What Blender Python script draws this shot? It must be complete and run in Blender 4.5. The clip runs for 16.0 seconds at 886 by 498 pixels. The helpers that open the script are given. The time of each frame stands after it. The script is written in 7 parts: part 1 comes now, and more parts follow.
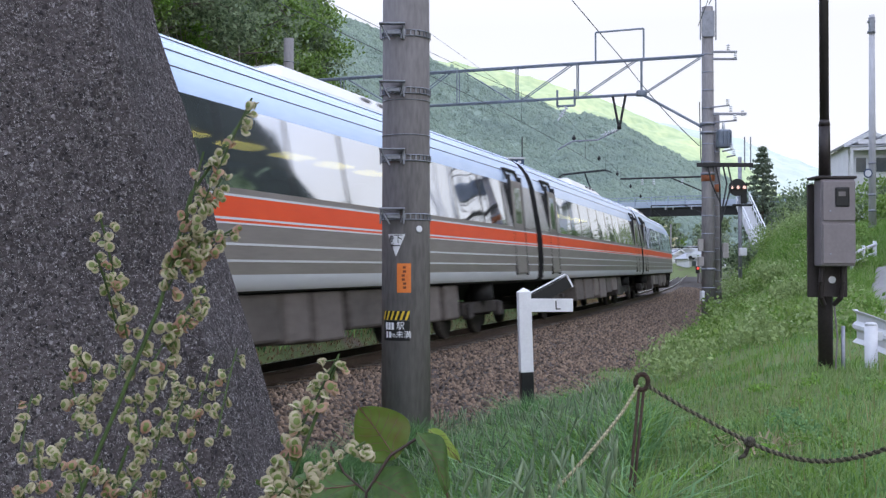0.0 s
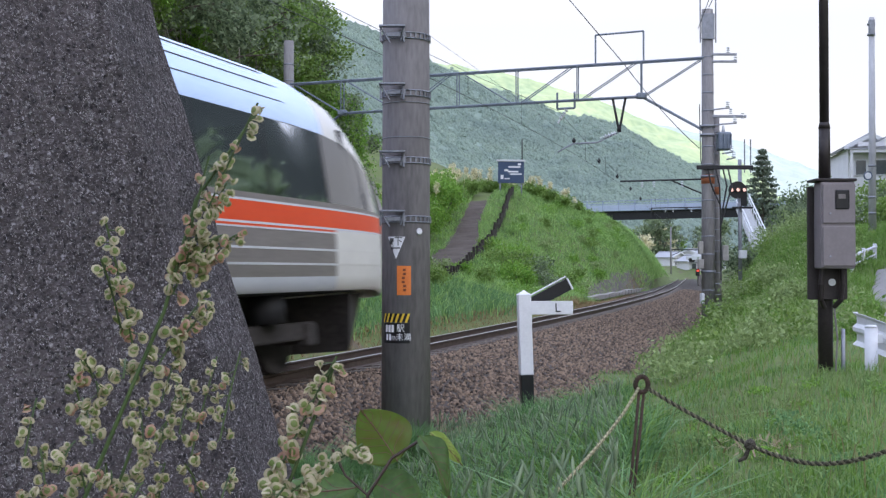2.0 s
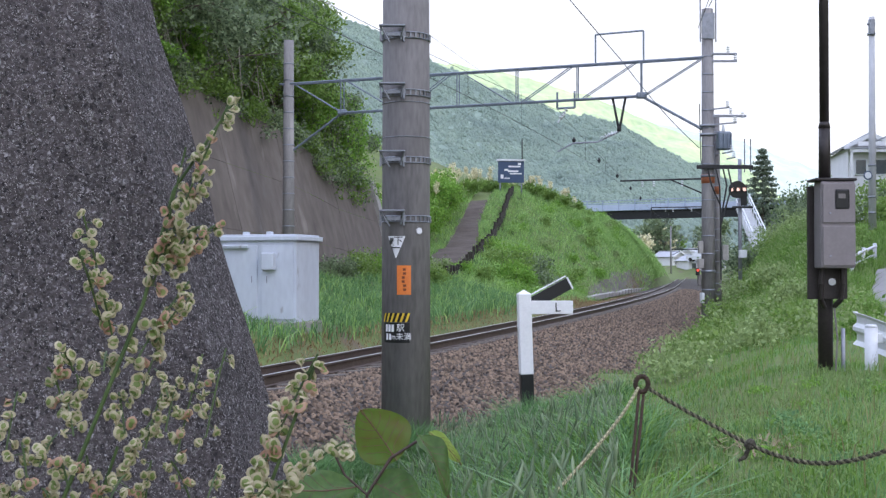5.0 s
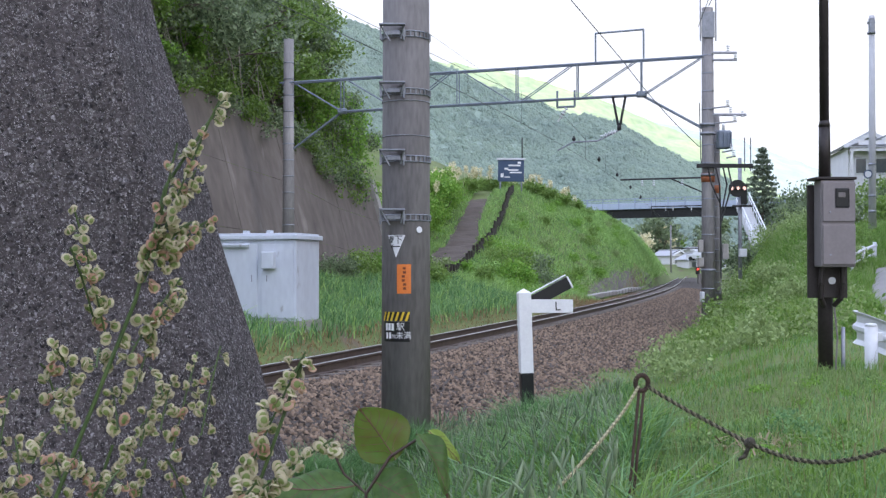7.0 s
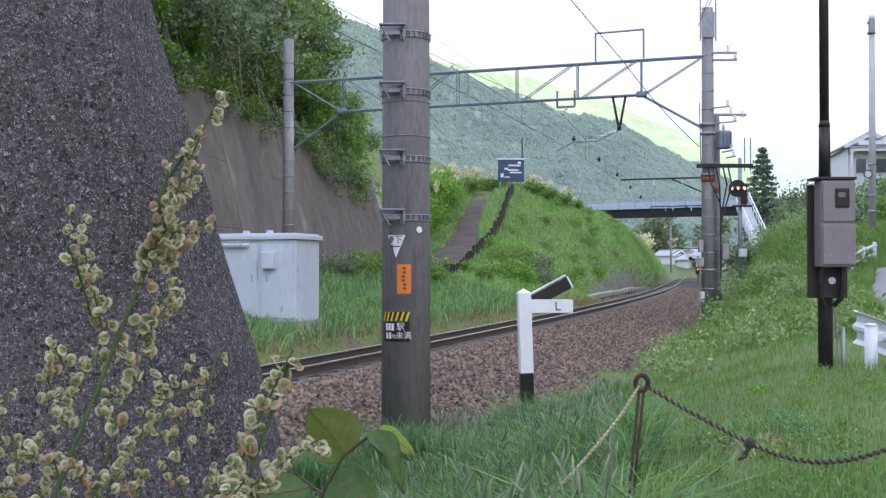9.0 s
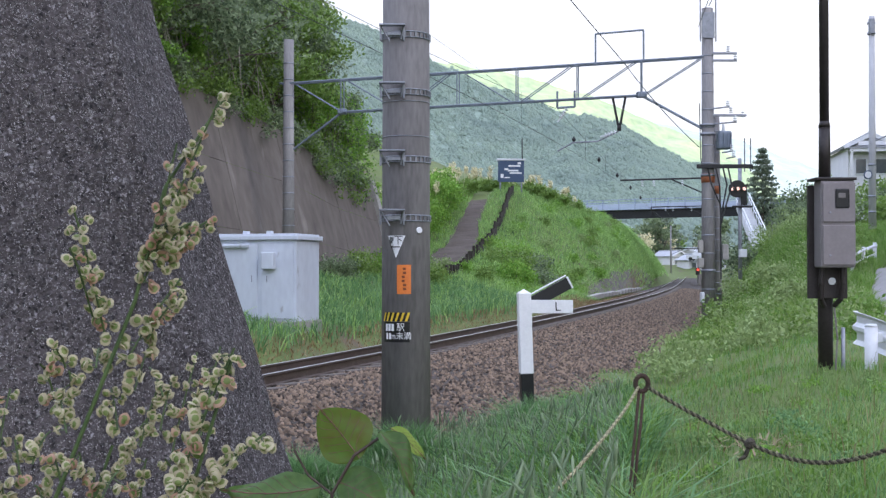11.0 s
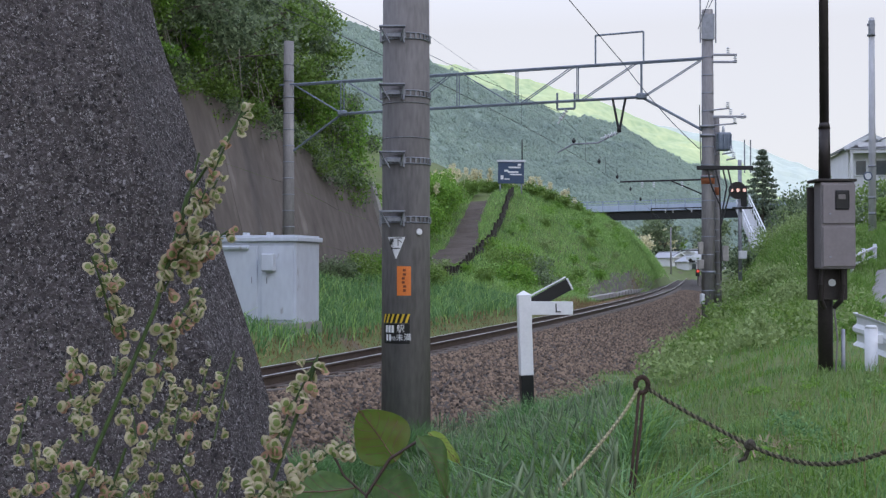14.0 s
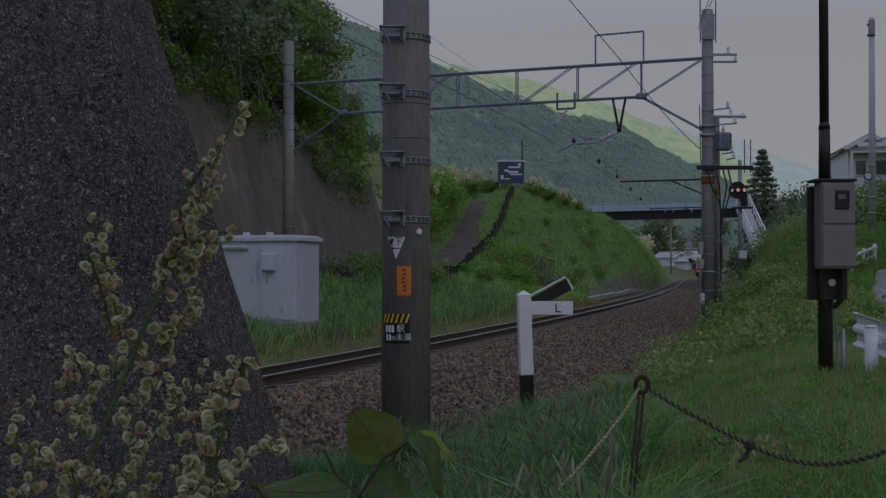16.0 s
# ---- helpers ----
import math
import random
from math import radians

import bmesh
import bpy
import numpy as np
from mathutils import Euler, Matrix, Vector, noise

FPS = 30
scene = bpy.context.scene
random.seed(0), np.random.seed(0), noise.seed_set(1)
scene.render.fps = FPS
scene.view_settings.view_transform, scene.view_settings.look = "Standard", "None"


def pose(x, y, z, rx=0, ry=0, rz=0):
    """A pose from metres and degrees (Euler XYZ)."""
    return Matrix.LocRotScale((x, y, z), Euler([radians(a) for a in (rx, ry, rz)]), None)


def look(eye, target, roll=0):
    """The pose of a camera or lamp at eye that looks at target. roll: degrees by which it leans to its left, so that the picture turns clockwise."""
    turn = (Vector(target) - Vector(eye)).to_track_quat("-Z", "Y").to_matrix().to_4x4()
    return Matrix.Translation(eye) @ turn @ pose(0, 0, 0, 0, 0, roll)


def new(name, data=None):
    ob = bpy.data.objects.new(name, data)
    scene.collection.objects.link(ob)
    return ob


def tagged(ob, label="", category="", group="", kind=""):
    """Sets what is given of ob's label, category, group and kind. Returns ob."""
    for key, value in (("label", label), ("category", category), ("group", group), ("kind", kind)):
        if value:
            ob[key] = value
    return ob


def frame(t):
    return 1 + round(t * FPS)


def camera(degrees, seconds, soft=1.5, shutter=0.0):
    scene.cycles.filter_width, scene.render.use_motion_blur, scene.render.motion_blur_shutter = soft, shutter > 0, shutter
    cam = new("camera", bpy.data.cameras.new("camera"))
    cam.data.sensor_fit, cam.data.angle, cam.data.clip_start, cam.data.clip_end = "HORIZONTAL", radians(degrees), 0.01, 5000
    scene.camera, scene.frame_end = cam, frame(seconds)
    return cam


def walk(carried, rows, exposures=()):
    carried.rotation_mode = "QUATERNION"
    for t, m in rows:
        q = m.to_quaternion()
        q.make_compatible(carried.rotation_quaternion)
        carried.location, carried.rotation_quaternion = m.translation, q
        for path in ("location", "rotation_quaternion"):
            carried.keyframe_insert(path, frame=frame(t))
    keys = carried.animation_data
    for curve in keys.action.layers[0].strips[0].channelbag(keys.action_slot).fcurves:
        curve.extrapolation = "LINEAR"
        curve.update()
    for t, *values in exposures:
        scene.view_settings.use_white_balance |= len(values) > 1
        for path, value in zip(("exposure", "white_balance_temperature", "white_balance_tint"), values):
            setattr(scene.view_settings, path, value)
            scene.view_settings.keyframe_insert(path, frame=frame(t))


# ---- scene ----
# The camera stands on the grass bank, a hand's breadth behind the sorrel.
cam = camera(40.96, 16.0, soft=1.35, shutter=0.25)
EYE_Z, FOCAL = 1.27, 2099.0


def tilt(up):
    return pose(0, 0, EYE_Z, 90 + math.degrees(math.atan(up / FOCAL)), 0, 0)


walk(cam, [(t, tilt(33.5 + d)) for t, d in ((0, 0), (0.5, 1), (1, 2.8), (1.5, 3.8), (2.5, 4.6), (4.2, 4.6), (6.3, 1.6),
                                            (9.2, 1.6), (11.3, 3), (12, 5.3), (12.5, 4.6), (14.5, 5.2), (16, 4.8))],
     exposures=[(0, -0.17), (1.8, -0.17), (2.6, 0.03), (12.3, 0.02), (13, -0.08), (13.3, -0.17), (14, -0.44), (14.5, -0.75), (15, -1.1), (15.5, -1.55), (16, -2.05)])

# ---- daylight: a bright white sky with the sun low behind thin cloud ----
world = bpy.data.worlds.new("sky")
scene.world = world
world.use_nodes = True
wn, wl = world.node_tree.nodes, world.node_tree.links
wn.clear()
sky = wn.new("ShaderNodeTexSky")
sky.sky_type, sky.sun_disc = "NISHITA", False
sky.sun_elevation, sky.sun_rotation = radians(32), radians(128)
coord, sep, ramp = wn.new("ShaderNodeTexCoord"), wn.new("ShaderNodeSeparateXYZ"), wn.new("ShaderNodeValToRGB")
ramp.color_ramp.elements[0].position, ramp.color_ramp.elements[0].color = 0.2, (1.0, 0.985, 1.05, 1)
ramp.color_ramp.elements[1].position, ramp.color_ramp.elements[1].color = 0.45, (1.6, 1.78, 2.42, 1)
add, clear_bg, cloud_bg, out = (wn.new("ShaderNodeAddShader"), wn.new("ShaderNodeBackground"),
                                wn.new("ShaderNodeBackground"), wn.new("ShaderNodeOutputWorld"))
clear_bg.inputs[1].default_value, cloud_bg.inputs[1].default_value = 0.035, 1.0
wl.new(coord.outputs["Generated"], sep.inputs[0])
wl.new(sep.outputs["Z"], ramp.inputs[0])
wl.new(ramp.outputs[0], cloud_bg.inputs[0])
wl.new(sky.outputs[0], clear_bg.inputs[0])
wl.new(clear_bg.outputs[0], add.inputs[0])
wl.new(cloud_bg.outputs[0], add.inputs[1])
wl.new(add.outputs[0], out.inputs[0])
sun = new("sun", bpy.data.lights.new("sun", "SUN"))
sun.data.energy, sun.data.angle, sun.data.color = 0.74, radians(14), (1.0, 0.96, 0.88)
sun.matrix_world = look((140, -110, 111), (0, 0, 0))


# ---- materials ----
def mat(name, low, high, scale=8.0, rough=0.8, metal=0.0, bump=0.0, fine=6.0, per_object=0.0, island=0.0, stretch=(1, 1, 1),
        spots=None, spot_scale=20.0, spot_share=0.6, spec=0.4):
    """Two colours mixed by coarse and fine noise, with relief; spots: a third colour in blotches."""
    m = bpy.data.materials.new(name)
    m.use_nodes = True
    n, l = m.node_tree.nodes, m.node_tree.links
    b = n["Principled BSDF"]
    b.inputs["Roughness"].default_value, b.inputs["Metallic"].default_value = rough, metal
    b.inputs["Specular IOR Level"].default_value = spec
    tc, mp = n.new("ShaderNodeTexCoord"), n.new("ShaderNodeMapping")
    mp.inputs["Scale"].default_value = stretch
    l.new(tc.outputs["Object"], mp.inputs[0])
    big, small = n.new("ShaderNodeTexNoise"), n.new("ShaderNodeTexNoise")
    big.inputs["Scale"].default_value, small.inputs["Scale"].default_value = scale, scale * fine
    big.inputs["Detail"].default_value, small.inputs["Detail"].default_value = 3, 4
    both = n.new("ShaderNodeMath")
    both.operation = "MULTIPLY_ADD"
    both.inputs[1].default_value = 0.5
    half = n.new("ShaderNodeMath")
    half.operation = "MULTIPLY"
    half.inputs[1].default_value = 0.5
    for t in (big, small):
        l.new(mp.outputs[0], t.inputs["Vector"])
    l.new(big.outputs["Fac"], half.inputs[0])
    l.new(small.outputs["Fac"], both.inputs[0])
    l.new(half.outputs[0], both.inputs[2])
    spread = n.new("ShaderNodeMapRange")
    spread.inputs[1].default_value, spread.inputs[2].default_value = 0.3, 0.7
    l.new(both.outputs[0], spread.inputs[0])
    fac = spread.outputs[0]
    if per_object or island:
        src = n.new("ShaderNodeObjectInfo").outputs["Random"] if per_object else n.new("ShaderNodeNewGeometry").outputs["Random Per Island"]
        k = n.new("ShaderNodeMix")
        k.inputs[0].default_value = per_object or island
        l.new(fac, k.inputs[2])
        l.new(src, k.inputs[3])
        fac = k.outputs[0]
    mix = n.new("ShaderNodeMix")
    mix.data_type = "RGBA"
    mix.inputs[6].default_value, mix.inputs[7].default_value = (*low, 1), (*high, 1)
    l.new(fac, mix.inputs[0])
    col = mix.outputs[2]
    if spots:
        sn, sr, sm = n.new("ShaderNodeTexNoise"), n.new("ShaderNodeMapRange"), n.new("ShaderNodeMix")
        sn.inputs["Scale"].default_value, sn.inputs["Detail"].default_value = spot_scale, 5
        sr.inputs[1].default_value, sr.inputs[2].default_value = spot_share, spot_share + 0.08
        sm.data_type = "RGBA"
        sm.inputs[7].default_value = (*spots, 1)
        l.new(mp.outputs[0], sn.inputs["Vector"])
        l.new(sn.outputs["Fac"], sr.inputs[0])
        l.new(sr.outputs[0], sm.inputs[0])
        l.new(col, sm.inputs[6])
        col = sm.outputs[2]
    l.new(col, b.inputs["Base Color"])
    if bump:
        bp = n.new("ShaderNodeBump")
        bp.inputs["Strength"].default_value, bp.inputs["Distance"].default_value = bump, 0.02
        l.new(both.outputs[0], bp.inputs["Height"])
        l.new(bp.outputs[0], b.inputs["Normal"])
    return m


def leafy(name, low, high, scale=3.0, through_light=0.35, rough=0.55, island=0.75):
    """Leaves: colour varies from leaf to leaf, and some light passes through."""
    m = mat(name, low, high, scale, rough, island=island, spec=0.3)
    n, l = m.node_tree.nodes, m.node_tree.links
    b = n["Principled BSDF"]
    tr, mx = n.new("ShaderNodeBsdfTranslucent"), n.new("ShaderNodeMixShader")
    l.new(b.inputs["Base Color"].links[0].from_socket, tr.inputs[0])
    mx.inputs[0].default_value = through_light
    l.new(b.outputs[0], mx.inputs[1])
    l.new(tr.outputs[0], mx.inputs[2])
    l.new(mx.outputs[0], n["Material Output"].inputs[0])
    return m


def glow(name, colour, strength):
    m = bpy.data.materials.new(name)
    m.use_nodes = True
    b = m.node_tree.nodes["Principled BSDF"]
    b.inputs["Base Color"].default_value = (*colour, 1)
    b.inputs["Emission Color"].default_value, b.inputs["Emission Strength"].default_value = (*colour, 1), strength
    return m


M = dict(
    earth=mat("earth", (0.075, 0.10, 0.03), (0.15, 0.19, 0.055), 0.7, 0.95, bump=0.6, fine=14, spots=(0.13, 0.10, 0.065), spot_scale=0.5, spot_share=0.6),
    ballast=mat("ballast", (0.02, 0.015, 0.012), (0.08, 0.063, 0.052), 5, 0.9, bump=1.0, fine=5),
    stone=mat("stone", (0.012, 0.008, 0.006), (0.275, 0.195, 0.135), 4, 0.85, bump=0.2, island=0.95),
    rail=mat("rail", (0.06, 0.043, 0.036), (0.12, 0.088, 0.072), 6, 0.6, 0.3, bump=0.2),
    railtop=mat("railtop", (0.32, 0.3, 0.3), (0.5, 0.48, 0.47), 3, 0.28, 0.9),
    sleeper=mat("sleeper", (0.08, 0.066, 0.057), (0.15, 0.128, 0.112), 5, 0.9, bump=0.4, per_object=0.3),
    wall_far=mat("wall_far", (0.10, 0.083, 0.074), (0.2, 0.172, 0.156), 0.35, 0.95, bump=0.4, fine=9, stretch=(1, 1, 0.35), spots=(0.25, 0.22, 0.2), spot_scale=0.9, spot_share=0.64),
    pole=mat("pole", (0.115, 0.107, 0.108), (0.24, 0.224, 0.222), 2.5, 0.85, bump=0.25, fine=14, stretch=(1, 1, 0.22), spots=(0.27, 0.25, 0.235), spot_scale=2.0, spot_share=0.62),
    pole_far=mat("pole_far", (0.17, 0.162, 0.165), (0.29, 0.275, 0.275), 2.5, 0.85, bump=0.25, fine=12, stretch=(1, 1, 0.2), spots=(0.34, 0.32, 0.31), spot_scale=2.5, spot_share=0.6),
    pole_pale=mat("pole_pale", (0.38, 0.38, 0.4), (0.52, 0.52, 0.54), 2.5, 0.85, bump=0.2, stretch=(1, 1, 0.2)),
    steel=mat("steel", (0.2, 0.21, 0.24), (0.34, 0.35, 0.39), 9, 0.5, 0.6, bump=0.1),
    steel_blue=mat("steel_blue", (0.15, 0.18, 0.23), (0.25, 0.285, 0.34), 6, 0.55, 0.3),
    dark=mat("dark", (0.012, 0.012, 0.013), (0.03, 0.03, 0.032), 5, 0.7),
    under=mat("under", (0.02, 0.018, 0.018), (0.085, 0.075, 0.07), 3, 0.8, 0.1),
    equip=mat("equip", (0.14, 0.125, 0.12), (0.26, 0.24, 0.23), 2, 0.7, 0.1, per_object=0.5),
    stainless=mat("stainless", (0.25, 0.222, 0.212), (0.34, 0.305, 0.29), 1.2, 0.4, 0.35, stretch=(0.05, 1, 6)),
    # silver side given a blue base: the mirrored sky is painted in
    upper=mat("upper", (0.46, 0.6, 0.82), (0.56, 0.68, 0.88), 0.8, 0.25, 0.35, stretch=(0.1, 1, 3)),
    skirt=mat("skirt", (0.55, 0.57, 0.62), (0.66, 0.68, 0.72), 1.2, 0.45, 0.1, stretch=(0.1, 1, 3)),
    # white roof, its base blued to imitate reflected sky
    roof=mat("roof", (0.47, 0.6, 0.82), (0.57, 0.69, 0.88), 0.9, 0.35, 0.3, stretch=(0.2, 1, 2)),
    white=mat("white", (0.58, 0.59, 0.62), (0.7, 0.71, 0.74), 3, 0.45, spots=(0.5, 0.48, 0.45), spot_scale=9, spot_share=0.7),
    cabinet_paint=mat("cabinet_paint", (0.46, 0.49, 0.56), (0.57, 0.61, 0.68), 1.5, 0.5, bump=0.05, spots=(0.33, 0.33, 0.35), spot_scale=5, spot_share=0.66, stretch=(1, 1, 0.4)),
    cream=mat("cream", (0.66, 0.64, 0.6), (0.76, 0.74, 0.7), 1.2, 0.35),
    orange=mat("orange", (0.74, 0.07, 0.016), (0.84, 0.095, 0.024), 2, 0.4),
    polished=mat("polished", (0.42, 0.42, 0.44), (0.54, 0.54, 0.57), 1.2, 0.27, 1.0, stretch=(0.05, 1, 6)),
    cab_glass=mat("cab_glass", (0.01, 0.011, 0.013), (0.018, 0.02, 0.024), 0.7, 0.05, 0.0, spec=0.7),
    underbox=mat("underbox", (0.02, 0.018, 0.017), (0.27, 0.235, 0.215), 2, 0.75, 0.1, per_object=0.6),
    black=mat("black", (0.01, 0.01, 0.01), (0.022, 0.022, 0.024), 6, 0.6),
    # near hillside green is lifted and greyed to carry the distance haze
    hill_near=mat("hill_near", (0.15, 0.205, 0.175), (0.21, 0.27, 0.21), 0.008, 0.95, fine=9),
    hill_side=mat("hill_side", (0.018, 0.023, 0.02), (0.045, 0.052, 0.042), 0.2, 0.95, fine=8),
    # pale yellow-green: sunlight and haze are mixed into the ridge's base colour
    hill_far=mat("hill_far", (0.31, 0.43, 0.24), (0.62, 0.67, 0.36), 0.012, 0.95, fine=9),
    # the farthest ridge has its blue-grey haze painted on
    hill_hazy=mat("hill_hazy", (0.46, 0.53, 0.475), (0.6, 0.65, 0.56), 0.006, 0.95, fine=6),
    trunk=mat("trunk", (0.05, 0.038, 0.03), (0.19, 0.16, 0.13), 6, 0.95, bump=0.7, fine=6, stretch=(1, 1, 0.3)),
    asphalt=mat("asphalt", (0.05, 0.036, 0.028), (0.11, 0.086, 0.07), 1.5, 0.95, bump=0.3, fine=20),
    road=mat("road", (0.2, 0.19, 0.185), (0.29, 0.275, 0.27), 1.5, 0.95, bump=0.2, fine=20),
    concrete=mat("concrete", (0.25, 0.235, 0.22), (0.38, 0.36, 0.34), 2, 0.9, bump=0.3),
    bridge_panel=mat("bridge_panel", (0.4, 0.46, 0.58), (0.5, 0.56, 0.68), 1.2, 0.6),
    bridge=mat("bridge", (0.26, 0.31, 0.42), (0.34, 0.4, 0.52), 1, 0.6),
    grass=leafy("grass", (0.05, 0.135, 0.045), (0.27, 0.46, 0.19), 0.6, 0.42, 0.4),
    grass_light=leafy("grass_light", (0.085, 0.18, 0.03), (0.23, 0.38, 0.08), 0.6, 0.42),
    grass_dry=leafy("grass_dry", (0.15, 0.16, 0.06), (0.33, 0.29, 0.14), 0.6, 0.3),
    leaf_dark=leafy("leaf_dark", (0.05, 0.085, 0.045), (0.36, 0.44, 0.25), 0.5, 0.45),
    leaf_light=leafy("leaf_light", (0.11, 0.2, 0.04), (0.25, 0.36, 0.09), 0.5, 0.35),
    leaf_lime=leafy("leaf_lime", (0.1, 0.25, 0.03), (0.3, 0.48, 0.09), 0.5, 0.4),
    conifer=leafy("conifer", (0.12, 0.16, 0.12), (0.27, 0.32, 0.22), 0.5, 0.4),
    grass_slope=leafy("grass_slope", (0.15, 0.31, 0.07), (0.46, 0.64, 0.22), 0.35, 0.42),
    old_wood=mat("old_wood", (0.018, 0.014, 0.012), (0.06, 0.048, 0.04), 6, 0.9, bump=0.5, stretch=(1, 1, 0.3)),
    faded_orange=mat("faded_orange", (0.3, 0.10, 0.045), (0.42, 0.15, 0.07), 9, 0.7),
    grass_rusty=leafy("grass_rusty", (0.2, 0.12, 0.06), (0.42, 0.31, 0.17), 0.6, 0.3),
    weed=leafy("weed", (0.15, 0.22, 0.075), (0.4, 0.5, 0.21), 0.5, 0.4),
    turf=leafy("turf", (0.11, 0.19, 0.06), (0.32, 0.44, 0.16), 0.5, 0.4),
    plume=leafy("plume", (0.6, 0.55, 0.33), (0.85, 0.8, 0.58), 1, 0.3),
)


def aggregate_wall():
    """Weathered concrete that shows its stones, streaked by water."""
    m = mat("aggregate_wall", (0.027, 0.022, 0.0245), (0.112, 0.095, 0.1), 1.3, 0.93, fine=22, stretch=(1, 1, 0.45))
    n, l = m.node_tree.nodes, m.node_tree.links
    b = n["Principled BSDF"]
    base = b.inputs["Base Color"].links[0].from_socket
    tc = n.new("ShaderNodeTexCoord")
    grain, gr, gm = n.new("ShaderNodeTexNoise"), n.new("ShaderNodeMapRange"), n.new("ShaderNodeMix")
    grain.inputs["Scale"].default_value, grain.inputs["Detail"].default_value, grain.inputs["Roughness"].default_value = 46, 6, 0.75
    gr.inputs[1].default_value, gr.inputs[2].default_value = 0.53, 0.80
    gm.data_type = "RGBA"
    gm.inputs[7].default_value = (0.30, 0.285, 0.29, 1)
    l.new(tc.outputs["Object"], grain.inputs["Vector"])
    l.new(grain.outputs["Fac"], gr.inputs[0])
    l.new(gr.outputs[0], gm.inputs[0])
    l.new(base, gm.inputs[6])
    col = gm.outputs[2]
    heights = []
    warp, shift = n.new("ShaderNodeTexNoise"), n.new("ShaderNodeVectorMath")
    warp.inputs["Scale"].default_value, warp.inputs["Detail"].default_value = 55, 4
    shift.operation = "MULTIPLY_ADD"
    shift.inputs[1].default_value = (0.035, 0.035, 0.05)
    l.new(tc.outputs["Object"], warp.inputs["Vector"])
    l.new(warp.outputs["Color"], shift.inputs[0])
    l.new(tc.outputs["Object"], shift.inputs[2])
    for scale, lo, hi, tint in ((95, 0.74, 0.84, (0.46, 0.44, 0.45)), (48, 0.9, 0.95, (0.32, 0.3, 0.32)), (44, 0.55, 0.65, (0.01, 0.009, 0.012)), (140, 0.72, 0.8, (0.4, 0.37, 0.38))):
        vo, sp, rg, dist, cut, k, mx = (n.new("ShaderNodeTexVoronoi"), n.new("ShaderNodeSeparateColor"), n.new("ShaderNodeMapRange"), n.new("ShaderNodeMapRange"),
                                        n.new("ShaderNodeMath"), n.new("ShaderNodeMath"), n.new("ShaderNodeMix"))
        vo.inputs["Scale"].default_value, vo.inputs["Randomness"].default_value = scale, 1.0
        l.new(shift.outputs[0], vo.inputs["Vector"])
        l.new(vo.outputs["Color"], sp.inputs[0])
        rg.inputs[1].default_value, rg.inputs[2].default_value = lo, hi
        l.new(sp.outputs[0], rg.inputs[0])
        dist.inputs[1].default_value, dist.inputs[2].default_value, dist.inputs[3].default_value, dist.inputs[4].default_value = 0.25, 0.5, 1.0, 0.0
        l.new(vo.outputs["Distance"], dist.inputs[0])
        cut.operation = k.operation = "MULTIPLY"
        l.new(rg.outputs[0], cut.inputs[0])
        l.new(dist.outputs[0], cut.inputs[1])
        k.inputs[1].default_value = 0.85
        l.new(cut.outputs[0], k.inputs[0])
        mx.data_type = "RGBA"
        mx.inputs[7].default_value = (*tint, 1)
        l.new(k.outputs[0], mx.inputs[0])
        l.new(col, mx.inputs[6])
        col = mx.outputs[2]
        heights.append(cut.outputs[0])
    l.new(col, b.inputs["Base Color"])
    no, bp, sm = n.new("ShaderNodeTexNoise"), n.new("ShaderNodeBump"), n.new("ShaderNodeMath")
    no.inputs["Scale"].default_value, no.inputs["Detail"].default_value = 60, 6
    l.new(tc.outputs["Object"], no.inputs["Vector"])
    l.new(no.outputs["Fac"], sm.inputs[0])
    l.new(heights[0], sm.inputs[1])
    bp.inputs["Strength"].default_value, bp.inputs["Distance"].default_value = 1.0, 0.02
    l.new(sm.outputs[0], bp.inputs["Height"])
    l.new(bp.outputs[0], b.inputs["Normal"])
    return m


M["wall_dark"] = aggregate_wall()


def tinted_glass():
    """Dark train glass, slightly wavy, that mirrors the surroundings and lets the lit inside through."""
    m = bpy.data.materials.new("window")
    m.use_nodes = True
    n, l = m.node_tree.nodes, m.node_tree.links
    n.remove(n["Principled BSDF"])
    tr, gl, mx, no, bp, tc = (n.new("ShaderNodeBsdfTransparent"), n.new("ShaderNodeBsdfGlossy"), n.new("ShaderNodeMixShader"),
                              n.new("ShaderNodeTexNoise"), n.new("ShaderNodeBump"), n.new("ShaderNodeTexCoord"))
    tr.inputs[0].default_value = (0.36, 0.38, 0.38, 1)
    gl.inputs[0].default_value, gl.inputs[1].default_value = (0.9, 0.93, 0.97, 1), 0.04
    no.inputs["Scale"].default_value, no.inputs["Detail"].default_value = 0.55, 1
    bp.inputs["Strength"].default_value, bp.inputs["Distance"].default_value = 0.25, 0.12
    l.new(tc.outputs["Object"], no.inputs["Vector"])
    l.new(no.outputs["Fac"], bp.inputs["Height"])
    l.new(bp.outputs[0], gl.inputs["Normal"])
    mx.inputs[0].default_value = 0.8
    l.new(tr.outputs[0], mx.inputs[1])
    l.new(gl.outputs[0], mx.inputs[2])
    l.new(mx.outputs[0], n["Material Output"].inputs[0])
    return m


M["window"] = tinted_glass()


M["house_wall"] = mat("house_wall", (0.6, 0.6, 0.62), (0.72, 0.72, 0.74), 1, 0.8)


# ---- building helpers ----
def paint(ob, material):
    ob.data.materials.append(M[material] if isinstance(material, str) else material)
    return ob


def part(name, bm, material, parent=None, label=""):
    """Links a bmesh as one mesh object, under a thing if one is given."""
    me = bpy.data.meshes.new(name)
    bm.to_mesh(me)
    bm.free()
    ob = paint(new(name, me), material)
    ob.parent = parent
    return tagged(ob, label)


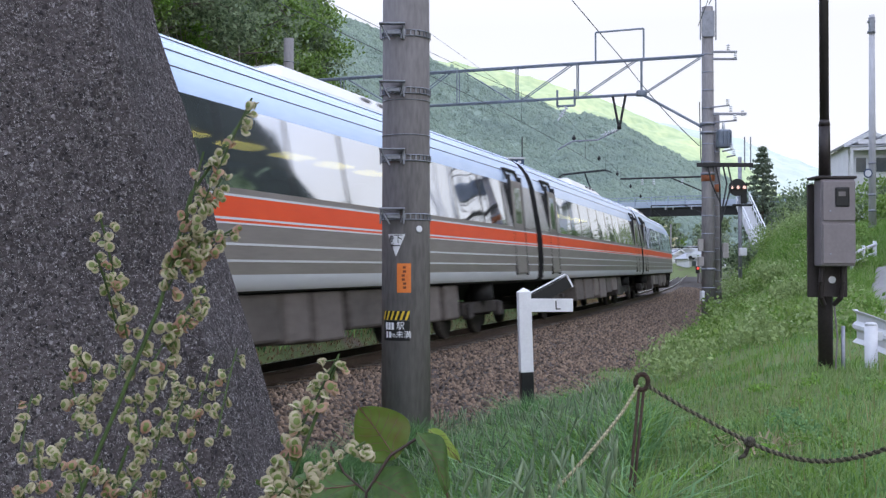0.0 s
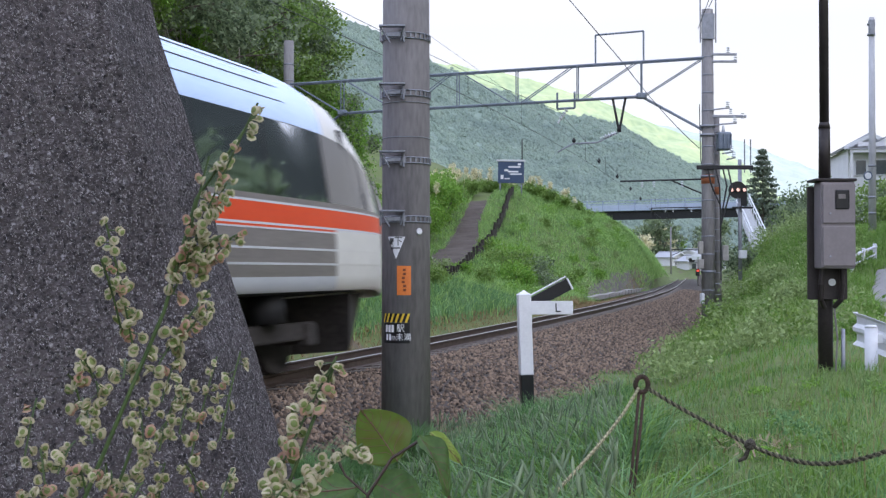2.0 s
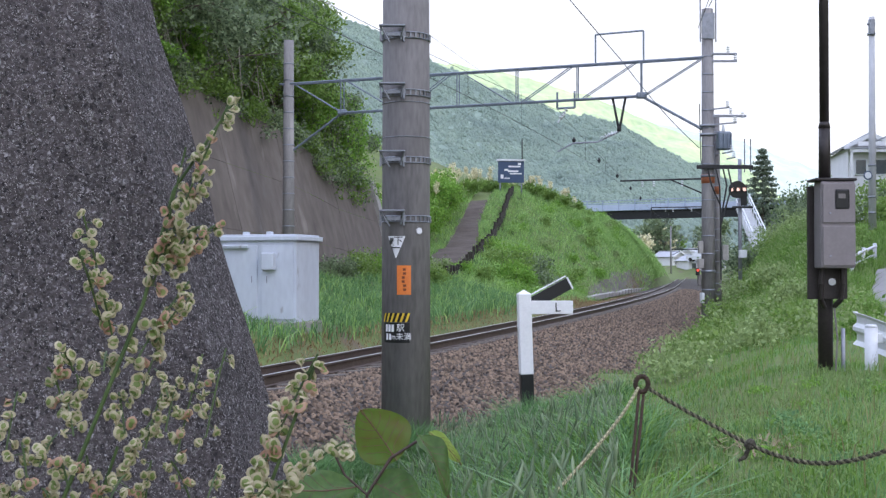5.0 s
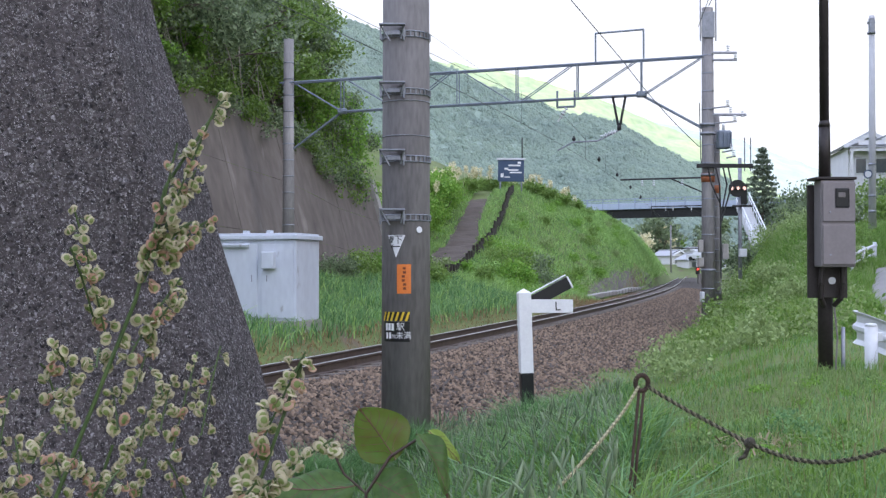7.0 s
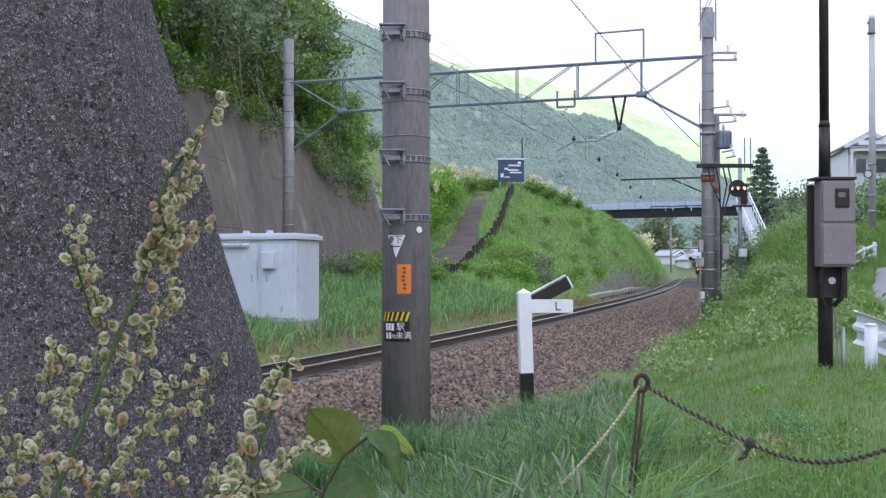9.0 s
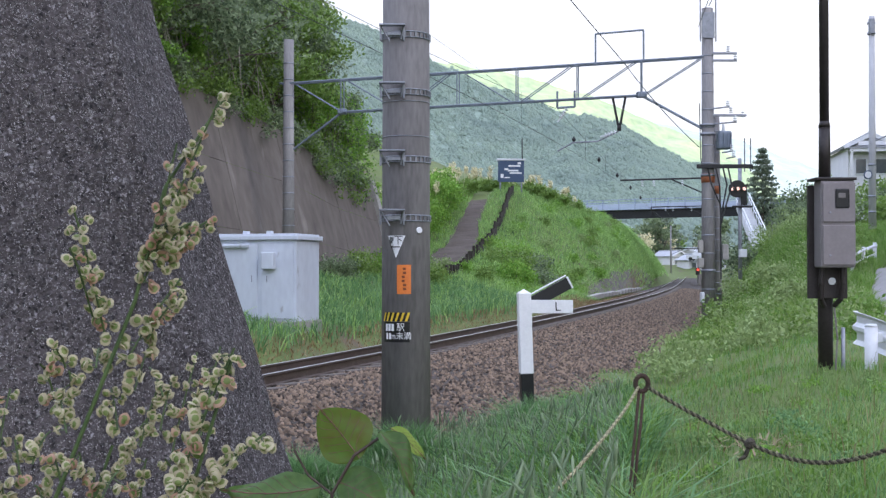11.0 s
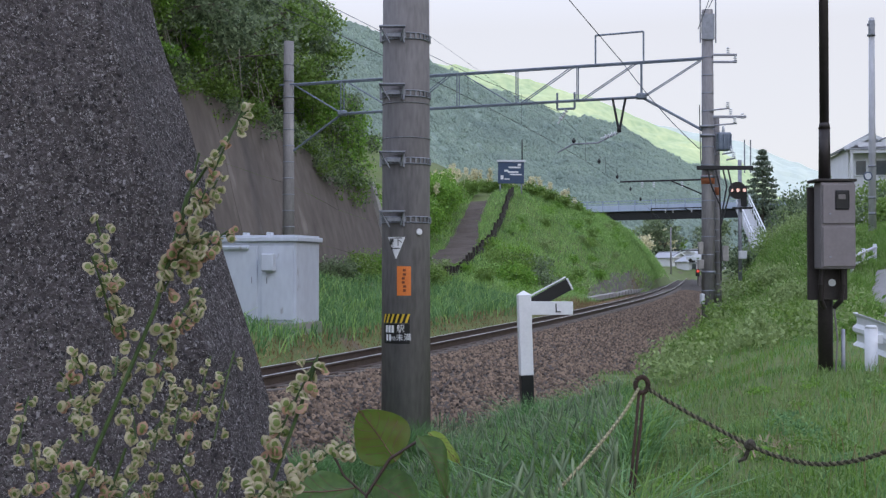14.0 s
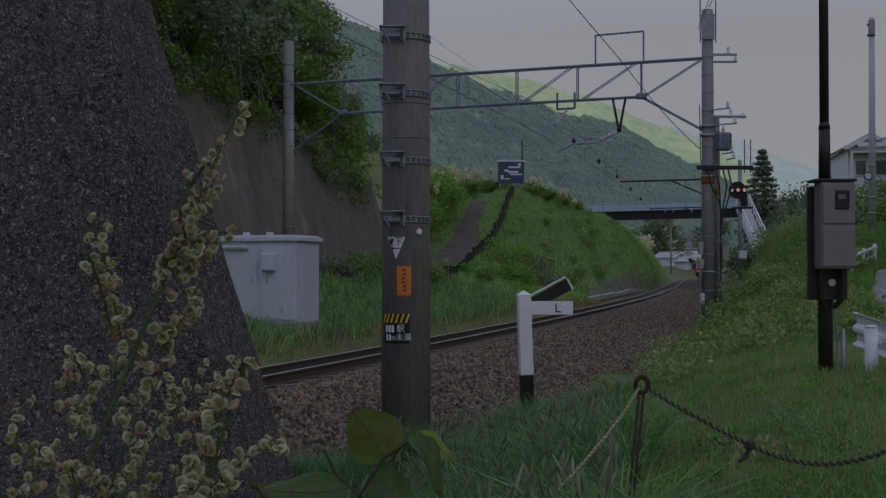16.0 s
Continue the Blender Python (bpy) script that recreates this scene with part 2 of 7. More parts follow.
def sheet(name, verts, faces, material, parent=None, label="", smooth=False):
    me = bpy.data.meshes.new(name)
    me.from_pydata([tuple(v) for v in verts], [], faces)
    if smooth:
        me.shade_smooth()
    me.update()
    ob = paint(new(name, me), material)
    ob.parent = parent
    return tagged(ob, label)


def thing(name, m, label, category, group="", kind=""):
    ob = new(name)
    ob.empty_display_size = 0.1
    ob.matrix_basis = m
    return tagged(ob, label, category, group, kind)


def block(bm, centre, size, turn=None, bevel=0.0):
    m = Matrix.Translation(centre) @ (turn or Matrix()) @ Matrix.Diagonal((*size, 1))
    vs = bmesh.ops.create_cube(bm, size=1, matrix=m)["verts"]
    if bevel:
        bmesh.ops.bevel(bm, geom=list({e for v in vs for e in v.link_edges}), offset=bevel, segments=2, affect="EDGES", profile=0.5)
    return bm


def rod(bm, a, b, r, r2=None, n=8, cap=True):
    a, b = Vector(a), Vector(b)
    q = (b - a).to_track_quat("Z", "Y").to_matrix().to_4x4()
    m = Matrix.Translation((a + b) / 2) @ q
    vs = bmesh.ops.create_cone(bm, segments=n, radius1=r, radius2=r if r2 is None else r2, depth=(b - a).length, cap_ends=cap, matrix=m)["verts"]
    for f in {f for v in vs for f in v.link_faces}:
        f.smooth = len(f.verts) == 4 and n > 6
    return bm


def string(bm, points, r, n=6):
    for a, b in zip(points, points[1:]):
        rod(bm, a, b, r, n=n, cap=False)
    return bm


def B():
    return bmesh.new()


# ---- the line: a left-hand curve of 650 m that eases into a straight, canted by 0.09 ----
TURN0, MID0, CANT = 0.3155, (-4.742, 8.174), 0.0858
ALONG = np.arange(-440, 260.1, 0.5)
BEND = np.minimum(np.where(ALONG < 0, -0.0015387, -0.0015387 + 8.427e-6 * ALONG), 0.0) * np.clip((105 - ALONG) / 25, 0, 1)
ZERO = int(np.argmin(np.abs(ALONG)))
HEADING = np.cumsum(BEND) * 0.5
HEADING += TURN0 - HEADING[ZERO]
LINE_X, LINE_Y = np.cumsum(np.sin(HEADING)) * 0.5, np.cumsum(np.cos(HEADING)) * 0.5
LINE_X += MID0[0] - LINE_X[ZERO]
LINE_Y += MID0[1] - LINE_Y[ZERO]


def heading(s):
    return float(np.interp(s, ALONG, HEADING))


def place(s, d):
    """x and y of points s metres along the line and d to the right of it."""
    h = np.interp(s, ALONG, HEADING)
    return np.interp(s, ALONG, LINE_X) + d * np.cos(h), np.interp(s, ALONG, LINE_Y) - d * np.sin(h)


def locate(x, y):
    """The inverse of place."""
    s = (x - MID0[0]) * math.sin(TURN0) + (y - MID0[1]) * math.cos(TURN0)
    for _ in range(7):
        s = np.clip(s, -435, 255)
        h = np.interp(s, ALONG, HEADING)
        s = s + (x - np.interp(s, ALONG, LINE_X)) * np.sin(h) + (y - np.interp(s, ALONG, LINE_Y)) * np.cos(h)
    h = np.interp(s, ALONG, HEADING)
    d = (x - np.interp(s, ALONG, LINE_X)) * np.cos(h) - (y - np.interp(s, ALONG, LINE_Y)) * np.sin(h)
    return s, d


def line_at(s, d=0.0, z=0.0):
    x, y = place(s, d)
    return Vector((float(x), float(y), z))


def track_level(s, o, up=0.0):
    """A point o metres to the right of the track's middle and up metres over its tilted plane."""
    return line_at(s, o - up * math.sin(CANT), -0.048 + o * math.sin(CANT) + up)


def line_pose(s, d, z, extra=0.0):
    """Local x to the right of the line, y along it."""
    p = line_at(s, d, z)
    return pose(p.x, p.y, p.z, 0, 0, -math.degrees(heading(s)) + extra)


def step(a, b, v):
    t = np.clip((v - a) / (b - a), 0, 1)
    return t * t * (3 - 2 * t)


def level(x, y):
    """The height of the ground."""
    x, y = np.asarray(x, float), np.asarray(y, float)
    s, d = locate(x, y)
    bed = -0.95 + 0 * d
    near = -0.42 + 0.78 * step(4.0, 7.2, d) - 0.16 * step(7.2, 8.4, d) + 0.3 * np.exp(-((x + 0.15) ** 2 + (y - 0.7) ** 2) / 1.2)
    bank = 2.6 * step(14, 42, s) * step(4.3, 7.2, d) * (1 - 0.45 * step(7.6, 9.5, d)) + 0.03 * np.clip(s, 0, 90) * step(7, 11, d)
    rise = 4.6 * step(40, 80, s) * step(11, 22, d)
    right = near + bank + rise
    top = 0.85 + 6.2 * step(0, 1, (s - 44) / 40) * 0.55 + 6.2 * np.clip((s - 44) / 38, 0, 1) * 0.45
    top = top + 0.9 * step(66, 82, s) * (1 - step(84, 108, s))
    lip = 7.5 + 3.5 * np.clip((s - 44) / 34, 0, 1) - 4.4 * step(82, 112, s)
    toe = 3.6 - 1.9 * step(64, 112, s)
    left = -0.72 + 0.66 * step(2.4, 3.3, -d) * (1 - step(50, 64, s)) + (top + 0.06) * np.clip((-d - toe) / (lip - toe), 0, 1) ** (1 - 0.4 * step(60, 105, s))
    behind = np.clip((-d - lip - 3.2) / 9, 0, 1)
    left = left + behind * 4.2 * step(26, 60, s)
    woods = 8.0 * step(10.7, 11.6, -d) * (1 - step(40, 47, s)) * 0.72 + 0.55 * np.clip(-d - 11.6, 0, 40) * (1 - step(38, 55, s))
    left = left + np.where(d < 0, woods, 0) * (1 - step(120, 170, s))
    z = np.where(d > 2.4, right, np.where(d < -1.75, left, bed))
    bumps = 0.05 * np.sin(x * 1.7 + y * 0.9) + 0.04 * np.sin(y * 2.3 - x * 1.1)
    z = z + bumps * (np.abs(d) > 3.4)
    far = step(150, 260, np.hypot(x, y))
    return z * (1 - far) - 3 * far + 4.3 * step(178, 196, y) * np.exp(-((x - 43) / 6) ** 2)


def axis(lo, hi, fine, reach, grow=1.25):
    v = list(np.arange(lo, hi, fine))
    g = fine
    while v[-1] < reach:
        g *= grow
        v.append(v[-1] + g)
    g = fine
    while v[0] > -reach:
        g *= grow
        v.insert(0, v[0] - g)
    return np.array(v)


def lay_ground():
    xs, ys = axis(-16, 24, 0.45, 2500), axis(-4, 100, 0.5, 2500)
    gx, gy = np.meshgrid(xs, ys)
    v = np.stack([gx.ravel(), gy.ravel(), level(gx, gy).ravel()], 1)
    w = len(xs)
    i = np.arange(len(ys) - 1)[:, None] * w + np.arange(w - 1)
    f = np.stack([i, i + 1, i + 1 + w, i + w], -1).reshape(-1, 4)
    tagged(sheet("ground", v, f.tolist(), "earth", smooth=True), "grassy railway bank with patches of bare soil", "ground", kind="structure")


lay_ground()


# ---- track ----
def swept(profile, s0, s1, ds):
    """A strip of the profile (offset, height) along the track."""
    n = int((s1 - s0) / ds) + 1
    v = [track_level(s0 + i * ds, o, u) for i in range(n) for o, u in profile]
    w = len(profile)
    f = [(i * w + j, i * w + j + 1, (i + 1) * w + j + 1, (i + 1) * w + j) for i in range(n - 1) for j in range(w - 1)]
    return v, f


def lay_track():
    v, f = swept([(-3.5, -0.42), (-2.2, -0.22), (-1.5, -0.17), (-0.2, -0.19), (1.5, -0.17), (2.0, -0.26), (4.5, -0.80)], -30, 190, 1.0)
    tagged(sheet("track_bed", v, f, "ballast"), "brown crushed-stone track bed sloping down to the grass", "ballast", kind="structure")
    track = thing("railway_track", Matrix(), "rusty rails on concrete sleepers in brown ballast, curving away", "track", kind="structure")
    for o in (-0.56, 0.56):
        side = 0.07
        prof = [(o - side, -0.15), (o - side, -0.135), (o - 0.012, -0.12), (o - 0.012, -0.04), (o - 0.034, -0.03), (o - 0.034, -0.004)]
        prof += [(2 * o - a, b) for a, b in reversed(prof)]
        v, f = swept(prof, -30, 190, 1.0)
        r = sheet("rail", v, f, "rail", track, "rust-brown steel rail")
        v, f = swept([(o - 0.03, -0.004), (o - 0.025, 0.0), (o + 0.025, 0.0), (o + 0.03, -0.004)], -30, 190, 1.0)
        sheet("rail_head", v, f, "railtop", r, "bright worn running surface")
    first = None
    for i in range(150):
        s = -8 + i * 0.65
        m = Matrix.Translation(track_level(s, 0, -0.21)) @ pose(0, 0, 0, 0, 0, -math.degrees(heading(s))) @ Matrix.Rotation(-CANT, 4, "Y")
        if first is None:
            bm = block(B(), (0, 0, 0), (2.0, 0.22, 0.14), bevel=0.02)
            first = part("sleeper", bm, "sleeper", track)
        else:
            first = new("sleeper", first.data)
            first.parent = track
        first.matrix_basis = m


lay_track()


def scatter_stones():
    """Crushed stone over the near shoulder and between the rails."""
    rng = np.random.default_rng(4)
    base = np.array([(1, 0, -.3), (-.5, .85, -.35), (-.55, -.8, -.3), (.35, .3, .6), (-.4, .1, .55), (.15, -.5, .5)])
    tri = np.array([(0, 1, 3), (1, 4, 3), (1, 2, 4), (2, 5, 4), (2, 0, 5), (0, 3, 5), (3, 4, 5)])
    n = 95000
    s = -3 + 82 * rng.random(n) ** 1.6
    o = rng.uniform(0.66, 4.15, n)
    k = n // 6
    o[:k] = rng.uniform(-3.0, 0.5, k)
    up = np.interp(o, [-3.5, -2.2, -1.5, -0.2, 1.5, 2.0, 4.5], [-0.42, -0.22, -0.17, -0.19, -0.17, -0.26, -0.80])
    px, py = place(s, o - up * math.sin(CANT))
    c = np.stack([px, py, -0.048 + o * math.sin(CANT) + up + rng.uniform(-0.006, 0.02, n)], 1)
    a = rng.uniform(0, 6.28, n)
    size = rng.uniform(0.014, 0.042, n) * rng.uniform(0.8, 1.1, n)
    lump = base[None] * rng.uniform(0.6, 1.3, (n, 6, 3)) * size[:, None, None]
    tip = rng.uniform(-0.8, 0.8, n)
    x = lump[..., 0] * np.cos(a)[:, None] - lump[..., 1] * np.sin(a)[:, None]
    y = lump[..., 0] * np.sin(a)[:, None] + lump[..., 1] * np.cos(a)[:, None]
    z = lump[..., 2] + x * tip[:, None] * 0.5
    v = np.stack([x, y, z], -1) + c[:, None]
    f = (tri[None] + 6 * np.arange(n)[:, None, None]).reshape(-1, 3)
    tagged(quick("ballast_stones", v.reshape(-1, 3), f, "stone"), "loose brown and grey crushed stones", "ballast", kind="stuff")


def quick(name, v, f, material, parent=None):
    """A large mesh from arrays; faces all have the same number of corners."""
    v, f = np.asarray(v, np.float32), np.asarray(f, np.int32)
    me = bpy.data.meshes.new(name)
    k = f.shape[1]
    me.vertices.add(len(v))
    me.vertices.foreach_set("co", v.ravel())
    me.loops.add(f.size)
    me.loops.foreach_set("vertex_index", f.ravel())
    me.polygons.add(len(f))
    me.polygons.foreach_set("loop_start", np.arange(len(f), dtype=np.int32) * k)
    me.update(calc_edges=True)
    ob = paint(new(name, me), material)
    ob.parent = parent
    return ob


scatter_stones()


# ---- hills and valley far off ----
def hill(name, points, dist, depth, material, label, rough):
    """A wooded ridge: a face that rises to its skyline, which is given as (bearing slope, rise slope) from the bank."""
    bx, bz = [p[0] for p in points], [p[1] for p in points]
    n, rows = 260, 46
    v = []
    for j in range(rows):
        t = j / (rows - 1)
        for i in range(n):
            b = bx[0] + (bx[-1] - bx[0]) * i / (n - 1)
            top = float(np.interp(b, bx, bz)) * dist
            y = dist - depth * (1 - t)
            w = noise.noise(Vector((b * 60, t * 14, 1.3))) + 0.6 * noise.noise(Vector((b * 170, t * 40, 4.1)))
            fold = noise.noise(Vector((b * 14 + t * 2, 0.5, 2.0)))
            z = -6 + (EYE_Z + top + 6) * (t ** 1.15) + rough * w * (0.4 + 0.6 * t)
            v.append((b * dist * (1 - 0.25 * (1 - t)), y + fold * depth * 0.25 * (1 - t * 0.7), z))
    f = [(j * n + i, j * n + i + 1, (j + 1) * n + i + 1, (j + 1) * n + i) for j in range(rows - 1) for i in range(n - 1)]
    tagged(sheet(name, v, f, material), label, "hill", kind="structure")


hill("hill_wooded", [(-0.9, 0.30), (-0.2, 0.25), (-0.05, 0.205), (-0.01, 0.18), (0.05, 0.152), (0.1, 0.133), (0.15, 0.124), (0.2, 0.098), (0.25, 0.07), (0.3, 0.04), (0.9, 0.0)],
     700, 420, "hill_near", "steep hillside of green forest with haze greyed into its colour", 3.0)
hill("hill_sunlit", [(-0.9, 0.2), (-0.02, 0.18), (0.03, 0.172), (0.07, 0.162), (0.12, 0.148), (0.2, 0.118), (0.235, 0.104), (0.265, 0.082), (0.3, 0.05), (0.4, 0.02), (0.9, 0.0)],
     1300, 500, "hill_far", "distant forested ridge with sunlight and haze painted into its yellow-green", 5.0)
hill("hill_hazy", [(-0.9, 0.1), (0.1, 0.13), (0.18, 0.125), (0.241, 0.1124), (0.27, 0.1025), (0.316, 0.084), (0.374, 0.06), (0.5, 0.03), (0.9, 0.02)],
     1900, 500, "hill_hazy", "far ridge with blue haze painted into its colour, fading into bright sky", 6.0)


def side_hill():
    """The wooded hillside that closes the valley on the lane's side; the train's windows mirror it."""
    n, rows = 60, 16
    v = []
    for j in range(rows):
        t = j / (rows - 1)
        for i in range(n):
            q = i / (n - 1)
            base = Vector((68 + 72 * q, 120 - 240 * q, 0))
            out_ = Vector((0.93, 0.37, 0)) * 60 * t
            up = (100 + 40 * step(0, 0.25, q)) * t ** 0.6 * float(step(-0.03, 0.03, q)) + 5 * noise.noise(Vector((q * 22, t * 5, 7))) + 3 * noise.noise(Vector((q * 60, t * 14, 3)))
            v.append(base + out_ + Vector((0, 0, -4 + max(up, 0))))
    f = [(j * n + i, j * n + i + 1, (j + 1) * n + i + 1, (j + 1) * n + i) for j in range(rows - 1) for i in range(n - 1)]
    tagged(sheet("hill_roadside", v, f, "hill_side"), "dark wooded hillside closing the valley", "hill", kind="structure")


side_hill()


# ---- walls ----
def frustum(bm, low, high, z0, z1, cuts=1):
    rings = []
    for c in range(cuts + 1):
        t = c / cuts
        rings.append([bm.verts.new((a[0] + (b[0] - a[0]) * t, a[1] + (b[1] - a[1]) * t, z0 + (z1 - z0) * t)) for a, b in zip(low, high)])
    n = len(low)
    for r, q in zip(rings, rings[1:]):
        for i in range(n):
            bm.faces.new((r[i], r[(i + 1) % n], q[(i + 1) % n], q[i]))
    bm.faces.new(rings[-1])
    bm.faces.new(rings[0][::-1])
    return bm


def dark_wall():
    """A battered concrete wall end, rough with exposed stones."""
    # local x runs along the face towards its free end, y points away from the camera
    h, lean, back = 5.2, 0.285, 0.10
    low = [(-4, 0), (-0.42, 0), (0.0, 0.3), (0.0, 1.1), (-4, 1.1)]
    high = [(-4, back * h), (-0.42 - lean * h, back * h), (-lean * h, 0.3 + back * h), (-lean * h, 1.1), (-4, 1.1)]
    bm = frustum(B(), low, high, 0, h, 26)
    bmesh.ops.subdivide_edges(bm, edges=[e for e in bm.edges if abs(e.verts[0].co.z - e.verts[1].co.z) < 0.01 and e.calc_length() > 0.6], cuts=16, use_grid_fill=True)
    for v in bm.verts:
        w = noise.noise(v.co * 2.3) * 0.018 + noise.noise(v.co * 9) * 0.006
        v.co += Vector((w, -w, 0))
    ob = part("wall_abutment", bm, "wall_dark")
    ob.matrix_basis = pose(-0.47, 5.85, -0.15, 0, 0, 38)
    tagged(ob, "dark grey rough weathered concrete retaining wall end", "wall", kind="structure")


dark_wall()


def wall_top(s):
    return float(np.interp(s, [8, 24, 29, 31.5, 35.7, 40], [7.4, 6.85, 6.32, 6.1, 5.1, 4.7]))


def far_wall():
    """The sloping concrete retaining wall beyond the track, in poured panels."""
    wall = thing("wall_retaining", Matrix(), "sloping brown-grey stained concrete retaining wall below trees", "wall", kind="structure")
    n, s0, s1 = 7, 8.0, 40.0
    for i in range(n):
        a, b = s0 + (s1 - s0) * i / n + 0.012, s0 + (s1 - s0) * (i + 1) / n - 0.012
        for lo, hi in ((0.0, 0.341), (0.343, 0.669), (0.671, 1.0)):
            v = []
            for s in (a, (a + b) / 2, b):
                top = wall_top(s)
                z0, z1 = 0.3 + (top - 0.3) * lo, 0.3 + (top - 0.3) * hi
                v += [line_at(s, -8.8 - 0.26 * (z0 - 0.3), z0), line_at(s, -8.8 - 0.26 * (z1 - 0.3), z1), line_at(s, -9.3 - 0.26 * (z1 - 0.3), z1), line_at(s, -9.3 - 0.26 * (z0 - 0.3), z0)]
            f = [(0, 4, 5, 1), (4, 8, 9, 5), (1, 5, 6, 2), (5, 9, 10, 6), (0, 1, 2, 3), (8, 11, 10, 9)]
            sheet("panel", v, f, "wall_far", wall)
    cap = [line_at(s1 + 0.05, -8.5, 0.3), line_at(s1 + 0.05, -9.9, 5.0), line_at(s1 + 0.5, -9.9, 5.0), line_at(s1 + 0.5, -8.5, 0.3),
           line_at(s1 + 0.05, -10.8, 5.0), line_at(s1 + 0.5, -10.8, 5.0)]
    sheet("end_kerb", cap, [(0, 3, 2, 1), (0, 1, 4), (3, 5, 2), (1, 2, 5, 4)], "concrete", wall, "paler concrete kerb closing the wall")


far_wall()


# ---- train ----
SIDE = [(1.36, 0.96), (1.40, 1.0), (1.42, 1.13), (1.435, 1.26), (1.44, 1.285), (1.445, 1.43), (1.447, 1.455), (1.45, 1.645), (1.45, 1.665), (1.45, 1.69), (1.45, 1.715),
        (1.45, 1.93), (1.45, 1.955), (1.45, 2.02), (1.406, 2.5), (1.37, 2.90), (1.338, 3.06), (1.268, 3.255), (1.14, 3.455), (0.94, 3.615), (0.6, 3.72), (0.0, 3.77)]
# bands of the side by index of the profile: name, first, last, material, how far proud, label
BANDS = [("skirt", 0, 2, "skirt", 0.0, "pale grey lower skirt"), ("side_panel", 2, 3, "stainless", 0.0, ""), ("trim_line", 3, 4, "white", 0.004, "thin white line"),
         ("side_panel", 4, 5, "stainless", 0.0, "ribbed stainless side"), ("trim_line", 5, 6, "white", 0.004, "thin white line"), ("side_panel", 6, 7, "stainless", 0.0, ""),
         ("trim_line", 7, 8, "white", 0.004, "white line under the stripe"), ("stripe", 8, 9, "orange", 0.003, "thin orange-red line"), ("trim_line", 9, 10, "white", 0.004, "thin white line"), ("stripe", 10, 11, "orange", 0.003, "broad orange stripe"),
         ("trim_line", 11, 12, "white", 0.004, "white line over the stripe"), ("side_panel", 12, 13, "stainless", 0.0, ""),
         ("window_band", 13, 15, "window", 0.0, "dark glazed window band"), ("cantrail", 15, 18, "upper", 0.0, "silver-white upper side with the sky's blue reflection painted in"), ("roof", 18, 21, "roof", 0.0, "white ribbed roof tinted with painted sky reflection")]


def band(name, k0, k1, ys, shape, material, proud, parent, label):
    """Part of the body's skin between two profile points, on both sides."""
    w = k1 - k0 + 1
    for sgn in (1, -1):
        v, f = [], []
        for y in ys:
            for k in range(k0, k1 + 1):
                x, z = shape(y, *SIDE[k])
                v.append((sgn * (x + proud), y, z + (proud if k0 >= 18 else 0)))
        for i in range(len(ys) - 1):
            for j in range(w - 1):
                q = (i * w + j, (i + 1) * w + j, (i + 1) * w + j + 1, i * w + j + 1)
                f.append(q if sgn > 0 else q[::-1])
        sheet(name, v, f, material, parent, label, smooth=True)


CABIN_LIGHT = glow("cabin_light", (1.0, 0.86, 0.2), 3.0)
M["lining"] = mat("lining", (0.2, 0.185, 0.165), (0.27, 0.25, 0.225), 2, 0.7)
M["seat_cloth"] = mat("seat_cloth", (0.03, 0.04, 0.07), (0.06, 0.075, 0.12), 12, 0.9)


def straight(y, x, z):
    return x, z


def nosed(half):
    def shape(y, x, z):
        u = half - y
        wide = float(np.interp(u, [0, 0.12, 0.35, 0.8, 1.5, 2.6], [0.70, 0.80, 0.87, 0.935, 0.975, 1.0]))
        top = float(np.interp(u, [0, 0.12, 0.35, 0.7, 1.1, 1.6, 2.2, 3.2], [1.98, 2.2, 2.55, 2.97, 3.33, 3.58, 3.71, 3.77]))
        low = float(np.interp(u, [0, 0.3, 0.8], [0.86, 0.90, 0.96]))
        z2 = z if z <= 1.95 else 1.95 + (z - 1.95) * (top - 1.95) / (3.77 - 1.95)
        if z2 < 1.3:
            z2 = 1.3 - (1.3 - z2) * (1.3 - low) / (1.3 - 0.96)
        return x * wide, z2
    return shape


def bogie(bm_frame, wheels_parent, y, tail):
    b = part("bogie", block(block(block(B(), (0.98, y, 0.50), (0.16, 2.6, 0.22), bevel=0.03), (-0.98, y, 0.50), (0.16, 2.6, 0.22), bevel=0.03), (0, y, 0.52), (2.0, 0.5, 0.2)), "under", wheels_parent, "grimy bogie frame")
    for dy in (-1.05, 1.05):
        bm = B()
        for x in (-0.56, 0.56):
            rod(bm, (x - 0.06, y + dy, 0.43), (x + 0.06, y + dy, 0.43), 0.43, n=28)
        rod(bm, (-0.9, y + dy, 0.43), (0.9, y + dy, 0.43), 0.09, n=10)
        for x in (-1.06, 1.06):
            block(bm, (x, y + dy, 0.45), (0.16, 0.28, 0.28), bevel=0.04)
        part("wheelset", bm, "under", b)
    for x in (-1.05, 1.05):
        part("air_spring", rod(B(), (x, y, 0.62), (x, y, 0.95), 0.22, n=14), "dark", b)


